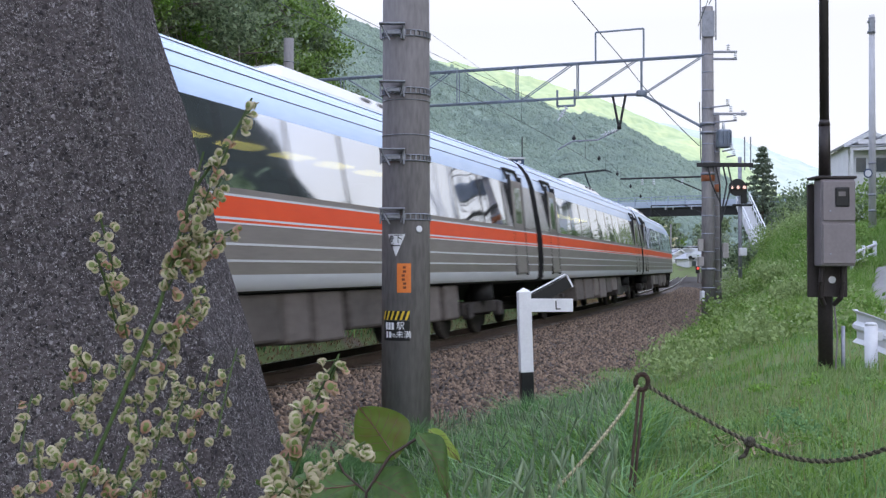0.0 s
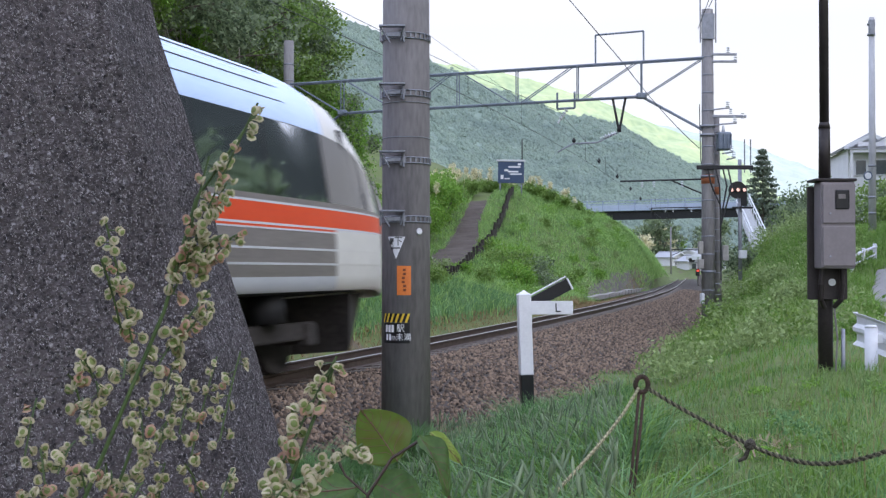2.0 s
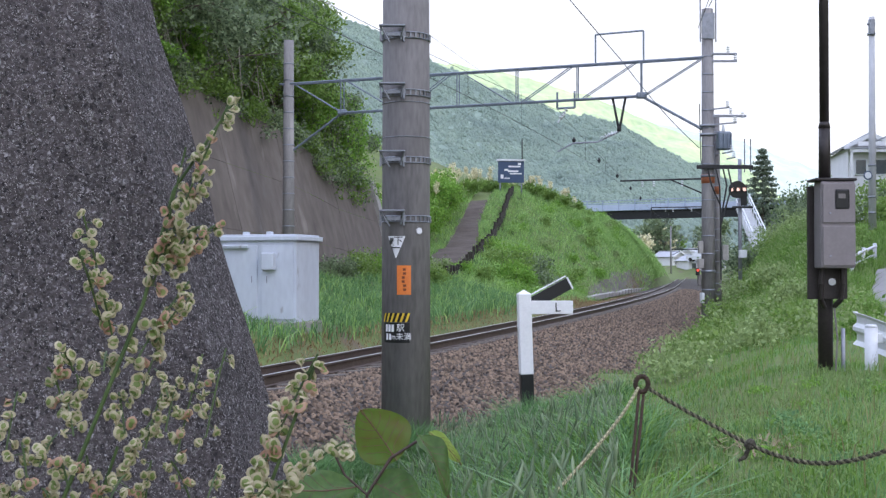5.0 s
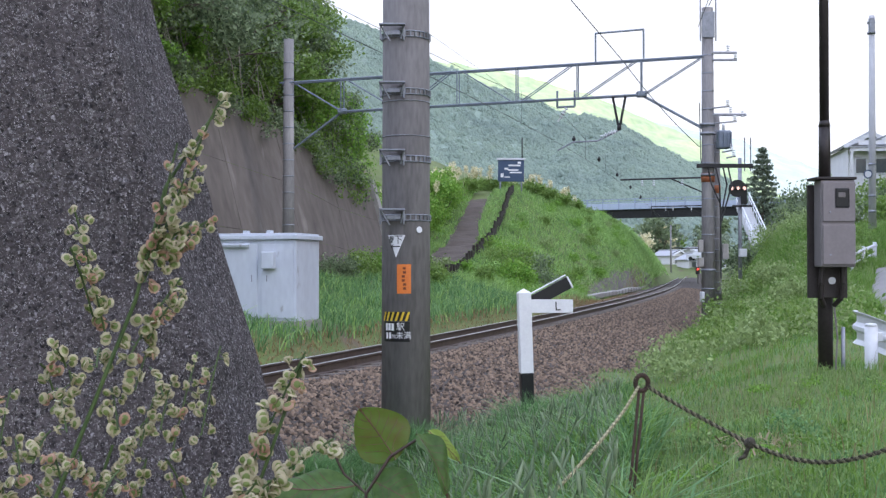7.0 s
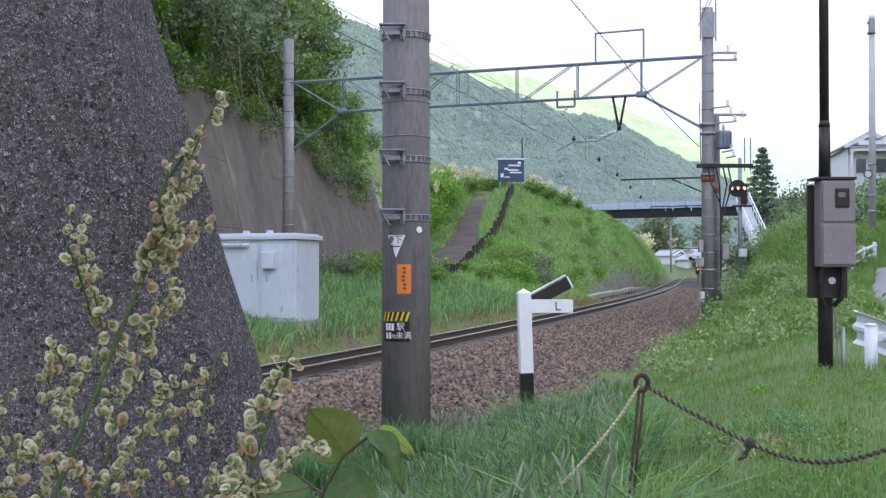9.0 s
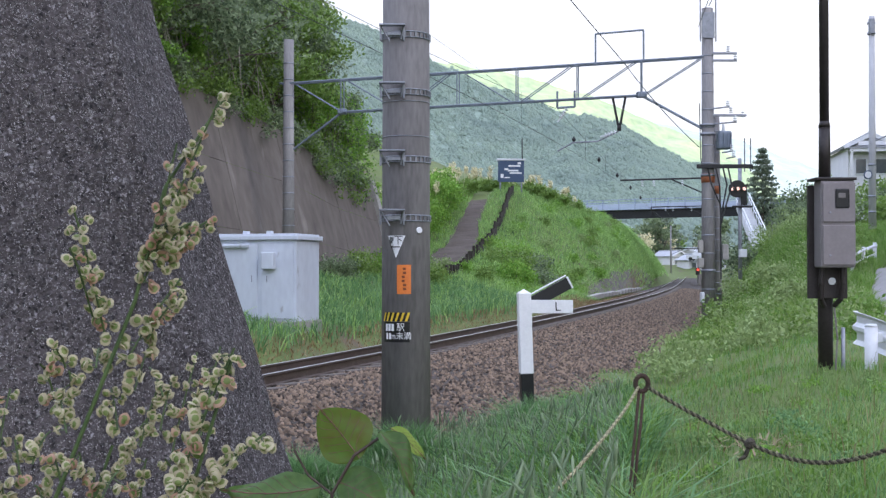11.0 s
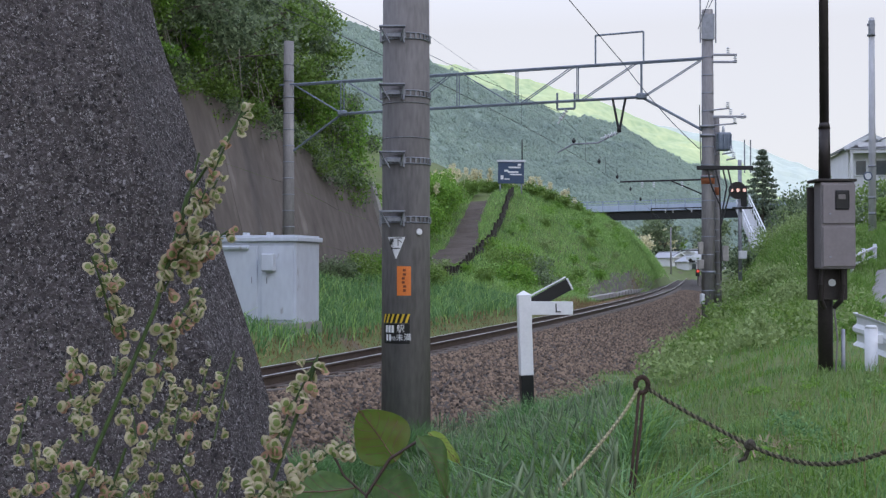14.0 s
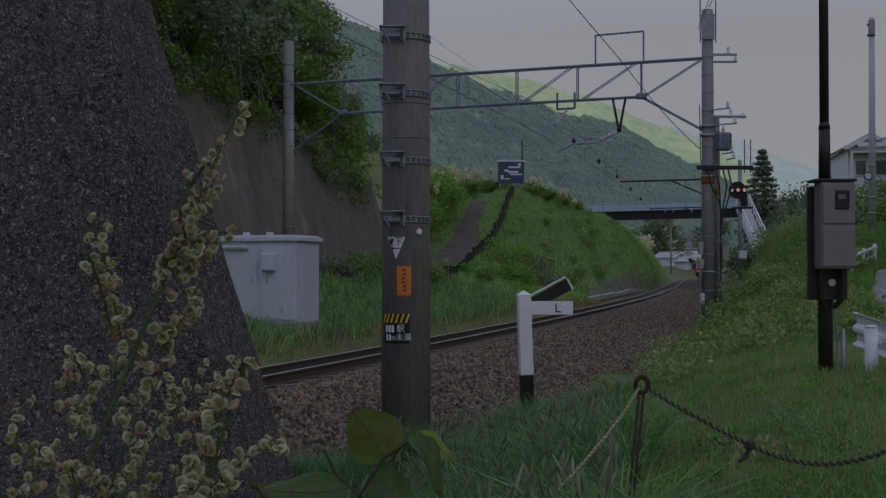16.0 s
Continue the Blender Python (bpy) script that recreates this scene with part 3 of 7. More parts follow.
def car(label, length, nose=False, panto=False, seed=1):
    rng = random.Random(seed)
    half = length / 2
    c = thing("train_car", Matrix(), label, "train car", "cars of the passing train")
    lo = -half + 0.28
    hi = half - 0.28
    ys = list(np.linspace(lo, hi, 12))
    shape = straight
    if nose:
        hi = half
        shape = nosed(half)
        ys = list(np.linspace(lo, half - 3.3, 9)) + [half - u for u in (2.8, 2.4, 2.0, 1.6, 1.3, 1.0, 0.75, 0.5, 0.35, 0.22, 0.12, 0.05, 0.0)]
    for name, k0, k1, material, proud, lab in BANDS:
        cut = half - 2.35
        if nose and (k1 <= 9):
            band(name, k0, k1, [y for y in ys if y < cut - 0.2] + [cut], shape, material, proud, c, lab)
            band("nose_panel", k0, k1, [cut] + [y for y in ys if y > cut], shape, "cream", 0.001, c, "cream-white nose panel")
        elif nose and name in ("cantrail", "roof"):
            band(name, k0, k1, [y for y in ys if y < cut - 0.2] + [cut], shape, material, proud, c, lab)
            band("nose_panel", k0, k1, [cut] + [y for y in ys if y > cut], shape, "cream", 0.001, c, "cream-white nose top")
        elif name == "window_band":
            a, b = lo + 2.5, (half - 2.5 if nose else hi - 2.5)
            band("end_panel", k0, k1, [lo, a], shape, "polished", 0.0, c, "bright polished steel side beside the door")
            count = max(1, round((b - a) / 1.62))
            for i in range(count):
                y0, y1 = a + (b - a) * i / count, a + (b - a) * (i + 1) / count
                band("pane", k0, k1, [y0 + 0.03, y1 - 0.03], shape, material, proud, c, "")
                band("mullion", k0, k1, [y1 - 0.03, y1 + 0.03], shape, "black", 0.003, c, "")
            band("end_panel", k0, k1, [b] + [y for y in ys if y > b], shape, "cab_glass" if nose else "polished", 0.0, c, "dark cab side window" if nose else "")
        else:
            band(name, k0, k1, ys, shape, material, proud, c, lab)
    # end walls
    for end in ((lo,) if nose else (lo, hi)):
        pts = [(x, end, z) for x, z in (shape(end, *p) for p in SIDE)]
        ring = pts + [(-x, y, z) for x, y, z in reversed(pts[:-1])]
        sheet("end_wall", ring, [tuple(range(len(ring)))], "black", c, "black car end")
    if nose:
        pts = [(x, half, z) for x, z in (shape(half, *p) for p in SIDE)]
        ring = pts + [(-x, y, z) for x, y, z in reversed(pts[:-1])]
        sheet("nose_panel", ring, [tuple(range(len(ring)))], "cream", c, "rounded cream nose")
        part("wiper", rod(B(), (0.2, half - 0.12, 2.16), (0.5, half - 0.5, 2.72), 0.018, n=6), "black", c)
        for x in (0.62, -0.62):
            part("head_light", block(B(), (x, half - 0.02, 1.42), (0.3, 0.1, 0.16), bevel=0.03), "window", c)
        part("snow_plough", frustum(B(), [(-1.1, half - 1.4), (1.1, half - 1.4), (0.7, half - 0.5), (-0.7, half - 0.5)],
                                    [(-1.25, half - 1.6), (1.25, half - 1.6), (0.9, half - 0.35), (-0.9, half - 0.35)], 0.18, 0.92), "under", c, "dark snow plough under the nose")
        part("side_window_frame", block(B(), (1.32, half - 1.75, 2.5), (0.06, 0.09, 1.0), bevel=0.01), "black", c)
        part("side_window_frame", block(B(), (-1.32, half - 1.75, 2.5), (0.06, 0.09, 1.0), bevel=0.01), "black", c)
    # floor, panes, doors
    part("underframe", block(B(), (0, (lo + hi) / 2 - (0.8 if nose else 0), 0.99), (2.6, hi - lo - (1.6 if nose else 0), 0.1)), "dark", c)
    for sgn in (1, -1):
        for y in ([lo + 1.5] if nose else [lo + 1.5, hi - 1.5]):
            d = part("door", block(B(), (sgn * 1.425, y, 2.02), (0.05, 0.86, 1.86), bevel=0.012), "stainless", c, "stainless steel plug door")
            fr = B()
            for dy, w in ((-0.455, 0.02), (0.465, 0.055)):
                block(fr, (sgn * 1.42, y + dy, 2.06), (0.07, w, 2.0), bevel=0.006)
                block(fr, (sgn * 1.345, y + dy, 3.08), (0.07, w, 0.22), pose(0, 0, 0, 0, -22 * sgn, 0), bevel=0.006)
            block(fr, (sgn * 1.31, y, 3.19), (0.07, 0.98, 0.045), bevel=0.006)
            part("door_frame", fr, "black", d, "black door surround")
            part("door_window", block(B(), (sgn * 1.452, y, 2.45), (0.014, 0.5, 0.72), bevel=0.004), "window", d)
    # inside: lining, lamps, seats
    end = hi - (3.0 if nose else 0.5)
    part("ceiling_lining", block(B(), (0, (lo + end) / 2 + 0.2, 3.03), (2.2, end - lo - 0.6, 0.04)), "lining", c)
    part("aisle_floor", block(B(), (0, (lo + end) / 2, 1.2), (2.6, end - lo - 0.6, 0.04)), "lining", c)
    first = None
    y = lo + 2.9
    while y < end - 2.4:
        if first is None:
            first = [part("seat", block(block(B(), (0, 0, 0.42), (0.95, 0.46, 0.16), bevel=0.03), (0, -0.25, 0.82), (0.95, 0.14, 0.8), bevel=0.04), "seat_cloth", c, "dark blue double seat"),
                     part("seat", block(block(B(), (0, 0, 0.42), (0.95, 0.46, 0.16), bevel=0.03), (0, -0.25, 0.82), (0.95, 0.14, 0.8), bevel=0.04), "seat_cloth", c, "dark blue double seat"),
                     part("ceiling_lamp", block(B(), (0, 0, 0), (0.3, 0.95, 0.03), bevel=0.006), CABIN_LIGHT, c, "yellowish ceiling lamp")]
            row = first
        else:
            row = [new(o.name.split(".")[0], o.data) for o in first]
        for o, x, z in zip(row, (-0.62, 0.62, -0.15), (1.22, 1.22, 2.98)):
            o.parent = c
            o.matrix_basis = pose(x, y, z)
        y += 1.62
    # roof: long ribs and equipment
    for x, z in ((1.302, 3.165), (1.206, 3.36), (1.043, 3.54), (0.78, 3.672)):
        for sgn in (1, -1):
            part("roof_rib", rod(B(), (sgn * x, lo + 0.1, z), (sgn * x, hi - (3.3 if nose else 0.1), z), 0.007, n=6), "equip", c)
    y = -2.2 if nose else 1.5
    bm = frustum(B(), [(-0.88, y - 2.9), (0.88, y - 2.9), (0.88, y + 2.9), (-0.88, y + 2.9)], [(-0.62, y - 2.3), (0.62, y - 2.3), (0.62, y + 2.5), (-0.62, y + 2.5)], 3.64, 3.94)
    bmesh.ops.bevel(bm, geom=list(bm.edges), offset=0.05, segments=2, affect="EDGES", profile=0.5)
    unit = part("air_conditioner", bm, "cream", c, "long rounded cream roof unit")
    for k in range(3):
        part("vent", block(B(), (0.74, y + 0.5 + 0.7 * k, 3.81), (0.06, 0.3, 0.07), pose(0, 0, 0, 0, 48, 0), bevel=0.01), "equip", unit)
    part("aerial", rod(B(), (0, half - 4.4, 3.7), (0, half - 4.4, 4.1), 0.015, n=6), "black", c)
    # under the floor
    for y in (-half + 3.1, half - 3.6):
        bogie(None, c, y, nose)
    y = -half + 5.2
    while y < half - 6.4:
        w = rng.uniform(0.7, 1.5)
        hgt = rng.uniform(0.42, 0.62)
        for sgn in (1, -1):
            part("equipment_box", block(B(), (sgn * 0.98, y + w / 2, 0.93 - hgt / 2), (0.62, w, hgt), bevel=0.04), "underbox", c)
        y += w + rng.uniform(0.08, 0.35)
    part("cable_duct", block(B(), (0, 0, 0.8), (1.0, length - 5, 0.3)), "dark", c)
    if panto:
        y = half - 2.9
        p = part("pantograph", block(block(B(), (0.45, y, 3.76), (0.08, 1.6, 0.06)), (-0.45, y, 3.76), (0.08, 1.6, 0.06)), "dark", c, "raised single-arm pantograph")
        bm = B()
        rod(bm, (0, y - 0.6, 3.78), (0, y + 0.7, 4.25), 0.035)
        rod(bm, (0, y + 0.7, 4.25), (0, y - 0.35, 4.72), 0.028)
        part("arm", bm, "dark", p)
        bm = B()
        for dy in (-0.17, 0.17):
            string(bm, [(-0.95, y - 0.35 + dy, 4.66), (-0.75, y - 0.35 + dy, 4.76), (0.75, y - 0.35 + dy, 4.76), (0.95, y - 0.35 + dy, 4.66)], 0.02)
        rod(bm, (0.3, y - 0.52, 4.74), (0.3, y - 0.18, 4.74), 0.015)
        rod(bm, (-0.3, y - 0.52, 4.74), (-0.3, y - 0.18, 4.74), 0.015)
        part("collector_head", bm, "dark", p)
    if not nose:
        bm = B()
        for i in range(5):
            block(bm, (0, half - 0.24 + i * 0.11, 2.05), (1.5 + 0.12 * (i % 2), 0.09, 2.1), bevel=0.02)
        part("gangway", bm, "black", c, "black gangway bellows")
    return c


SPEED, GAP_AB = 25.15, 18.61
CARS = [(car("silver express car with orange stripe and dark windows", 20.3, seed=3), GAP_AB - 10.15),
        (car("silver express car with orange stripe and pantograph", 20.3, panto=True, seed=5), GAP_AB + 10.15),
        (car("rounded cream-nosed end car with orange stripe", 20.8, nose=True, seed=8), GAP_AB + 20.3 + 10.4)]


# ---- poles and line equipment ----
def concrete_pole():
    p = thing("concrete_pole", pose(-0.29, 9.3, -0.3), "weathered grey concrete pole with steel bands and signs", "pole")
    part("shaft", rod(rod(B(), (0, 0, -0.4), (0, 0, 5.2), 0.195, 0.178, n=40), (0, 0, 5.2), (0, 0, 9.5), 0.178, 0.16, n=40), "pole", p)
    return p


POLE = concrete_pole()


def gantry_frame():
    """The portal over the line: two concrete poles and a light steel truss."""
    a, b = Vector((-4.76, 36.5, 7.0)), Vector((7.38, 33.0, 7.2))
    g = thing("catenary_gantry", Matrix(), "steel lattice gantry on concrete poles across the line", "catenary gantry")
    for p, z, top in ((a, 0.2, 8.35), (b, -0.2, 8.55)):
        part("post", rod(B(), (p.x, p.y, z - 0.6), (p.x, p.y, top), 0.195, 0.155, n=20), "pole_far", g, "grey concrete post")
        for k in range(14):
            zz = z + 0.9 + 0.5 * k
            part("band", rod(B(), (p.x, p.y, zz), (p.x, p.y, zz + 0.035), 0.2 - 0.0049 * (zz - z), n=20), "steel", g)
    across = (b - a)
    at = lambda u, z: a + across * u + Vector((0, 0, z))
    side = Vector((across.y, -across.x, 0)).normalized() * 0.11
    bm = B()
    for k in (-1, 1):
        rod(bm, at(-0.02, 0) + side * k, at(1.0, 0) + side * k, 0.03, n=6)
    part("top_chord", bm, "steel_blue", g)
    low = -0.98
    bm = B()
    for k in (-1, 1):
        rod(bm, at(0.14, low) + side * k, at(0.855, low) + side * k, 0.027, n=6)
    part("bottom_chord", bm, "steel_blue", g)
    for u in (0.14, 0.285, 0.429, 0.57, 0.711, 0.855):
        bm = B()
        for k in (-1, 1):
            rod(bm, at(u, low) + side * k * 1.2, at(u, 0) + side * k * 1.2, 0.019, n=6)
        part("strut", bm, "steel_blue", g)
    for u0, z0, u1, z1 in ((0.02, -0.05, 0.14, low), (0.15, 0, 0.275, low), (0.30, low, 0.41, 0), (0.44, 0, 0.56, low), (0.58, low, 0.70, 0), (0.72, low, 0.845, 0), (0.86, low, 0.985, -0.05)):
        bm = B()
        for k in (-1, 1):
            rod(bm, at(u0, z0) + side * k, at(u1, z1) + side * k, 0.016, n=6)
        part("diagonal", bm, "steel_blue", g)
    for u0, z0, u1 in ((0.005, -2.1, 0.14), (0.995, -2.05, 0.855)):
        part("knee_brace", rod(B(), at(u0, z0), at(u1, low), 0.038, n=6), "steel_blue", g)
    for u in (0.14, 0.855):
        part("gusset", block(B(), at(u, low + 0.02), (0.28, 0.26, 0.16), bevel=0.03), "steel_blue", g)
    # raised frame for the feeder
    bm = B()
    string(bm, [at(0.752, 0), at(0.752, 0.86), at(0.86, 0.88), at(0.86, 0)], 0.028)
    part("feeder_frame", bm, "steel_blue", g)
    return g, at


GANTRY, gantry_at = gantry_frame()


# ---- relay cabinet beyond the line ----
def relay_hut():
    h = thing("relay_cabinet", pose(-3.99, 25.17, 0.17, 0, 0, -16.5), "white painted steel equipment cabinet standing in grass", "equipment cabinet")
    w, dp, t = 1.9, 1.25, 1.72
    part("body", block(B(), (0, dp / 2, t / 2), (w, dp, t), bevel=0.012), "cabinet_paint", h)
    part("roof", block(block(B(), (0, dp / 2, t + 0.05), (w + 0.12, dp + 0.14, 0.1), bevel=0.015), (0, dp / 2, t + 0.115), (w, dp, 0.04), bevel=0.01), "cabinet_paint", h, "overhanging white lid")
    for x in (-0.36, 0.53):
        d = part("door", block(B(), (x, -0.02, t / 2 - 0.02), (0.84 if x < 0 else 0.72, 0.028, t - 0.16), bevel=0.006), "cabinet_paint", h)
        part("handle", block(B(), (x + 0.3 * (1 if x < 0 else -0.8), -0.03, 0.9), (0.02, 0.03, 0.14), bevel=0.004), "steel", d)
    for x in (-0.25, 0.3):
        part("lifting_bracket", block(B(), (x, 0.1, t + 0.15), (0.1, 0.16, 0.09), bevel=0.01), "cabinet_paint", h)
    part("vent_hood", block(B(), (0.36, -0.1, 1.28), (0.28, 0.18, 0.36), bevel=0.02), "cabinet_paint", h)
    part("rain_hood", block(B(), (-0.42, -0.06, 1.6), (0.6, 0.12, 0.06), pose(0, 0, 0, 18, 0, 0), bevel=0.01), "cabinet_paint", h)
    part("plinth", block(B(), (0, dp / 2, -0.3), (w + 0.1, dp + 0.1, 0.6), bevel=0.02), "concrete", h)


relay_hut()


# ---- road bridge ----
def bridge():
    b = thing("road_bridge", Matrix(), "blue steel girder road bridge over the line", "bridge", kind="")
    a, c = Vector((13.5, 127, 0)), Vector((31.5, 116, 0))
    d = (c - a).normalized()
    ang = pose(0, 0, 0, 0, 0, math.degrees(math.atan2(d.y, d.x)))
    mid, ln = (a + c) / 2, (c - a).length + 6
    # near-black girder: the shade under the deck is put into its colour
    part("girder", block(B(), mid + Vector((d.y * 2.6, -d.x * 2.6, 6.85)), (ln, 0.4, 0.85), ang, 0.03), "dark", b, "plate girder with its shade painted in near-black")
    part("deck", block(B(), mid + Vector((0, 0, 7.45)), (ln, 6.0, 0.32), ang, 0.03), "bridge", b)
    part("parapet", block(B(), mid + Vector((d.y * 2.98, -d.x * 2.98, 7.62)), (ln, 0.1, 0.62), ang, 0.02), "bridge_panel", b, "pale blue parapet panel")
    for z in (8.06, 8.36):
        part("rail", rod(B(), a - d * 3 + Vector((d.y * 2.9, -d.x * 2.9, z)), c + d * 3 + Vector((d.y * 2.9, -d.x * 2.9, z)), 0.03, n=6), "bridge", b)
    n = 13
    for i in range(n):
        p = a + (c - a) * (i / (n - 1)) + Vector((d.y * 2.9, -d.x * 2.9, 0))
        part("post", rod(B(), p + Vector((0, 0, 7.3)) + Vector((d.y, -d.x, 0)) * 0.16, p + Vector((0, 0, 8.4)) + Vector((d.y, -d.x, 0)) * 0.16, 0.05, n=6), "bridge", b)
    for k, q in ((0, a), (1, c)):
        part("abutment", block(B(), q + d * (-2.2 if k == 0 else 2.2) + Vector((0, 0, 3.0)), (2.6, 6.0, 7.2), ang, 0.05), "concrete", b)


bridge()


def bridge_stair():
    """The pale stair that comes down from the bridge to the lane."""
    t = thing("bridge_stair", Matrix(), "pale concrete stair with white handrail below the bridge", "stair")
    a, b, n = Vector((26.3, 104, 6.9)), Vector((25.15, 94, 3.2)), 22
    for i in range(n):
        q = a.lerp(b, (i + 0.5) / n)
        part("stair_step", block(B(), q - Vector((0, 0, 0.25)), (1.0, 0.47, 0.5), bevel=0.01), "house_wall", t)
    for x in (-0.55, 0.55):
        o = Vector((x, 0, 0))
        bm = B()
        for z, r in ((1.0, 0.06), (0.55, 0.04)):
            rod(bm, a + o + Vector((0, 0, z)), b + o + Vector((0, 0, z)), r, n=6)
        for k in range(8):
            q = a.lerp(b, k / 7) + o
            rod(bm, q - Vector((0, 0, 0.4)), q + Vector((0, 0, 1.0)), 0.04, n=6)
        part("handrail", bm, "white", t)
        if x > 0:
            part("stringer", frustum(B(), [(a.x + x - 0.08, a.y), (a.x + x + 0.08, a.y), (b.x + x + 0.08, b.y), (b.x + x - 0.08, b.y)],
                                     [(a.x + x - 0.08, a.y), (a.x + x + 0.08, a.y), (a.x + x + 0.08, a.y - 0.1), (a.x + x - 0.08, a.y - 0.1)], b.z - 0.6, a.z), "concrete", t)


bridge_stair()


# ---- writing and signs ----
def lettering(words, size):
    """Vertices and faces of words in the built-in font, centred on the origin."""
    cu = bpy.data.curves.new("lettering", "FONT")
    cu.body, cu.size, cu.align_x, cu.align_y, cu.resolution_u = words, size, "CENTER", "CENTER", 3
    ob = bpy.data.objects.new("lettering", cu)
    scene.collection.objects.link(ob)
    bpy.context.view_layer.update()
    me = ob.evaluated_get(bpy.context.evaluated_depsgraph_get()).to_mesh()
    v, f = [tuple(p.co) for p in me.vertices], [tuple(p.vertices) for p in me.polygons]
    bpy.data.objects.remove(ob)
    bpy.data.curves.remove(cu)
    return v, f


M["plate_white"] = mat("plate_white", (0.68, 0.68, 0.7), (0.8, 0.8, 0.82), 9, 0.4)
M["plate_orange"] = mat("plate_orange", (0.62, 0.16, 0.03), (0.75, 0.22, 0.05), 9, 0.5)
M["plate_yellow"] = mat("plate_yellow", (0.62, 0.42, 0.03), (0.72, 0.5, 0.05), 9, 0.5)
M["plate_black"] = mat("plate_black", (0.008, 0.008, 0.009), (0.016, 0.016, 0.018), 9, 0.35)
M["ink_brown"] = mat("ink_brown", (0.16, 0.04, 0.015), (0.2, 0.06, 0.02), 9, 0.6)


def on_pole(pts, z, r, turn):
    """Bends flat (x, y) points round the pole's shaft; turn: degrees to the right of the side that faces the camera."""
    out = []
    for x, y, *_ in pts:
        a = radians(turn) + x / r
        out.append((r * math.sin(a), -r * math.cos(a), z + y))
    return out


def curved_plate(name, corners, z, turn, material, parent, r, label="", n=12):
    """A thin plate, given by its outline's left and right x at heights, bent round the pole."""
    v, f = [], []
    for y, x0, x1 in corners:
        v += [(x0 + (x1 - x0) * i / n, y) for i in range(n + 1)]
    w = n + 1
    for j in range(len(corners) - 1):
        f += [(j * w + i, j * w + i + 1, (j + 1) * w + i + 1, (j + 1) * w + i) for i in range(n)]
    return sheet(name, on_pole(v, z, r, turn), f, material, parent, label)


def dress_pole():
    r = 0.192
    z0 = 0.3  # the pole's foot lies 0.3 m under the line's level
    for zc in (3.085, 2.64, 2.12, 1.665):
        z = zc + z0
        rr = 0.195 - 0.00304 * z
        bm = B()
        for dz in (-0.022, 0.022):
            ring = [(rr + 0.006) * Vector((math.sin(a), -math.cos(a), 0)) + Vector((0, 0, z + dz)) for a in np.linspace(0, 6.2832, 33)]
            string(bm, ring, 0.005, 4)
        for a in np.linspace(-1.5, 1.5, 15):
            block(bm, ((rr + 0.005) * math.sin(a), -(rr + 0.005) * math.cos(a), z), (0.012, 0.008, 0.044), pose(0, 0, 0, 0, 0, math.degrees(a)))
        b = part("band", bm, "steel", POLE, "perforated galvanised steel band")
        bm = B()
        y = -rr - 0.012
        block(bm, (-0.10, y - 0.03, z + 0.06), (0.20, 0.07, 0.012), bevel=0.002)
        for x in (-0.19, -0.012):
            block(bm, (x, y, z + 0.0), (0.014, 0.03, 0.11), bevel=0.003)
        rod(bm, (-0.185, y - 0.02, z + 0.05), (-0.12, y, z - 0.06), 0.007, n=6)
        rod(bm, (-0.012, y - 0.02, z + 0.05), (-0.035, y, z - 0.045), 0.007, n=6)
        block(bm, (-0.09, y - 0.005, z), (0.1, 0.02, 0.03), bevel=0.003)
        part("step_bracket", bm, "steel", b, "grey steel step bracket")
    for zc in (2.30, 2.57):
        z = zc + z0
        rr = 0.195 - 0.00304 * z + 0.002
        part("wire_tie", string(B(), [rr * Vector((math.sin(a), -math.cos(a), 0)) + Vector((0, 0, z)) for a in np.linspace(0, 6.2832, 33)], 0.003, 4), "steel", POLE)
    # triangular notice with an arrow
    t = curved_plate("triangle_sign", [(0.0, -0.002, 0.002), (0.17, -0.075, 0.075)], 1.36 + z0, -22, "plate_white", POLE, r, "white triangular sign with a black arrow")
    v, f = lettering("下", 0.075)
    sheet("lettering", on_pole([(x + 0.02, y + 0.13) for x, y, _ in v], 1.36 + z0, r + 0.003, -22), f, "plate_black", t)
    bars = [(x0, y0, x1, y1) for x0, y0, x1, y1 in ((-0.055, 0.11, -0.045, 0.16), (-0.04, 0.11, -0.03, 0.16), (-0.028, 0.13, -0.02, 0.16))]
    for x0, y0, x1, y1 in bars:
        curved_plate("bar", [(y0, x0, x1), (y1, x0, x1)], 1.36 + z0, -22, "plate_black", t, r + 0.003, n=2)
    curved_plate("arrow", [(0.078, -0.035, 0.035), (0.086, -0.035, 0.035)], 1.36 + z0, -22, "plate_black", t, r + 0.003, n=3)
    curved_plate("arrow", [(0.062, -0.02, -0.018), (0.082, -0.045, -0.035), (0.102, -0.02, -0.018)], 1.36 + z0, -22, "plate_black", t, r + 0.003, n=3)
    # orange notice
    o = curved_plate("orange_sign", [(0.0, -0.055, 0.055), (0.225, -0.055, 0.055)], 1.08 + z0, -3, "plate_orange", POLE, r, "small orange notice with brown marks")
    rng = random.Random(2)
    for i in range(6):
        y = 0.03 + i * 0.031
        x = rng.uniform(-0.012, 0.0)
        curved_plate("bar", [(y, x - 0.006, x + 0.018), (y + 0.018, x - 0.006, x + 0.018)], 1.08 + z0, -3, "ink_brown", o, r + 0.003, n=2)
    # black plate with hatched yellow edge
    k = curved_plate("black_sign", [(0.0, -0.115, 0.115), (0.155, -0.115, 0.115)], 0.71 + z0, -24, "plate_black", POLE, r, "black sign with white characters")
    h = curved_plate("hatched_sign", [(0.0, -0.115, 0.115), (0.068, -0.115, 0.115)], 0.87 + z0, -24, "plate_black", POLE, r, "yellow and black hatched strip")
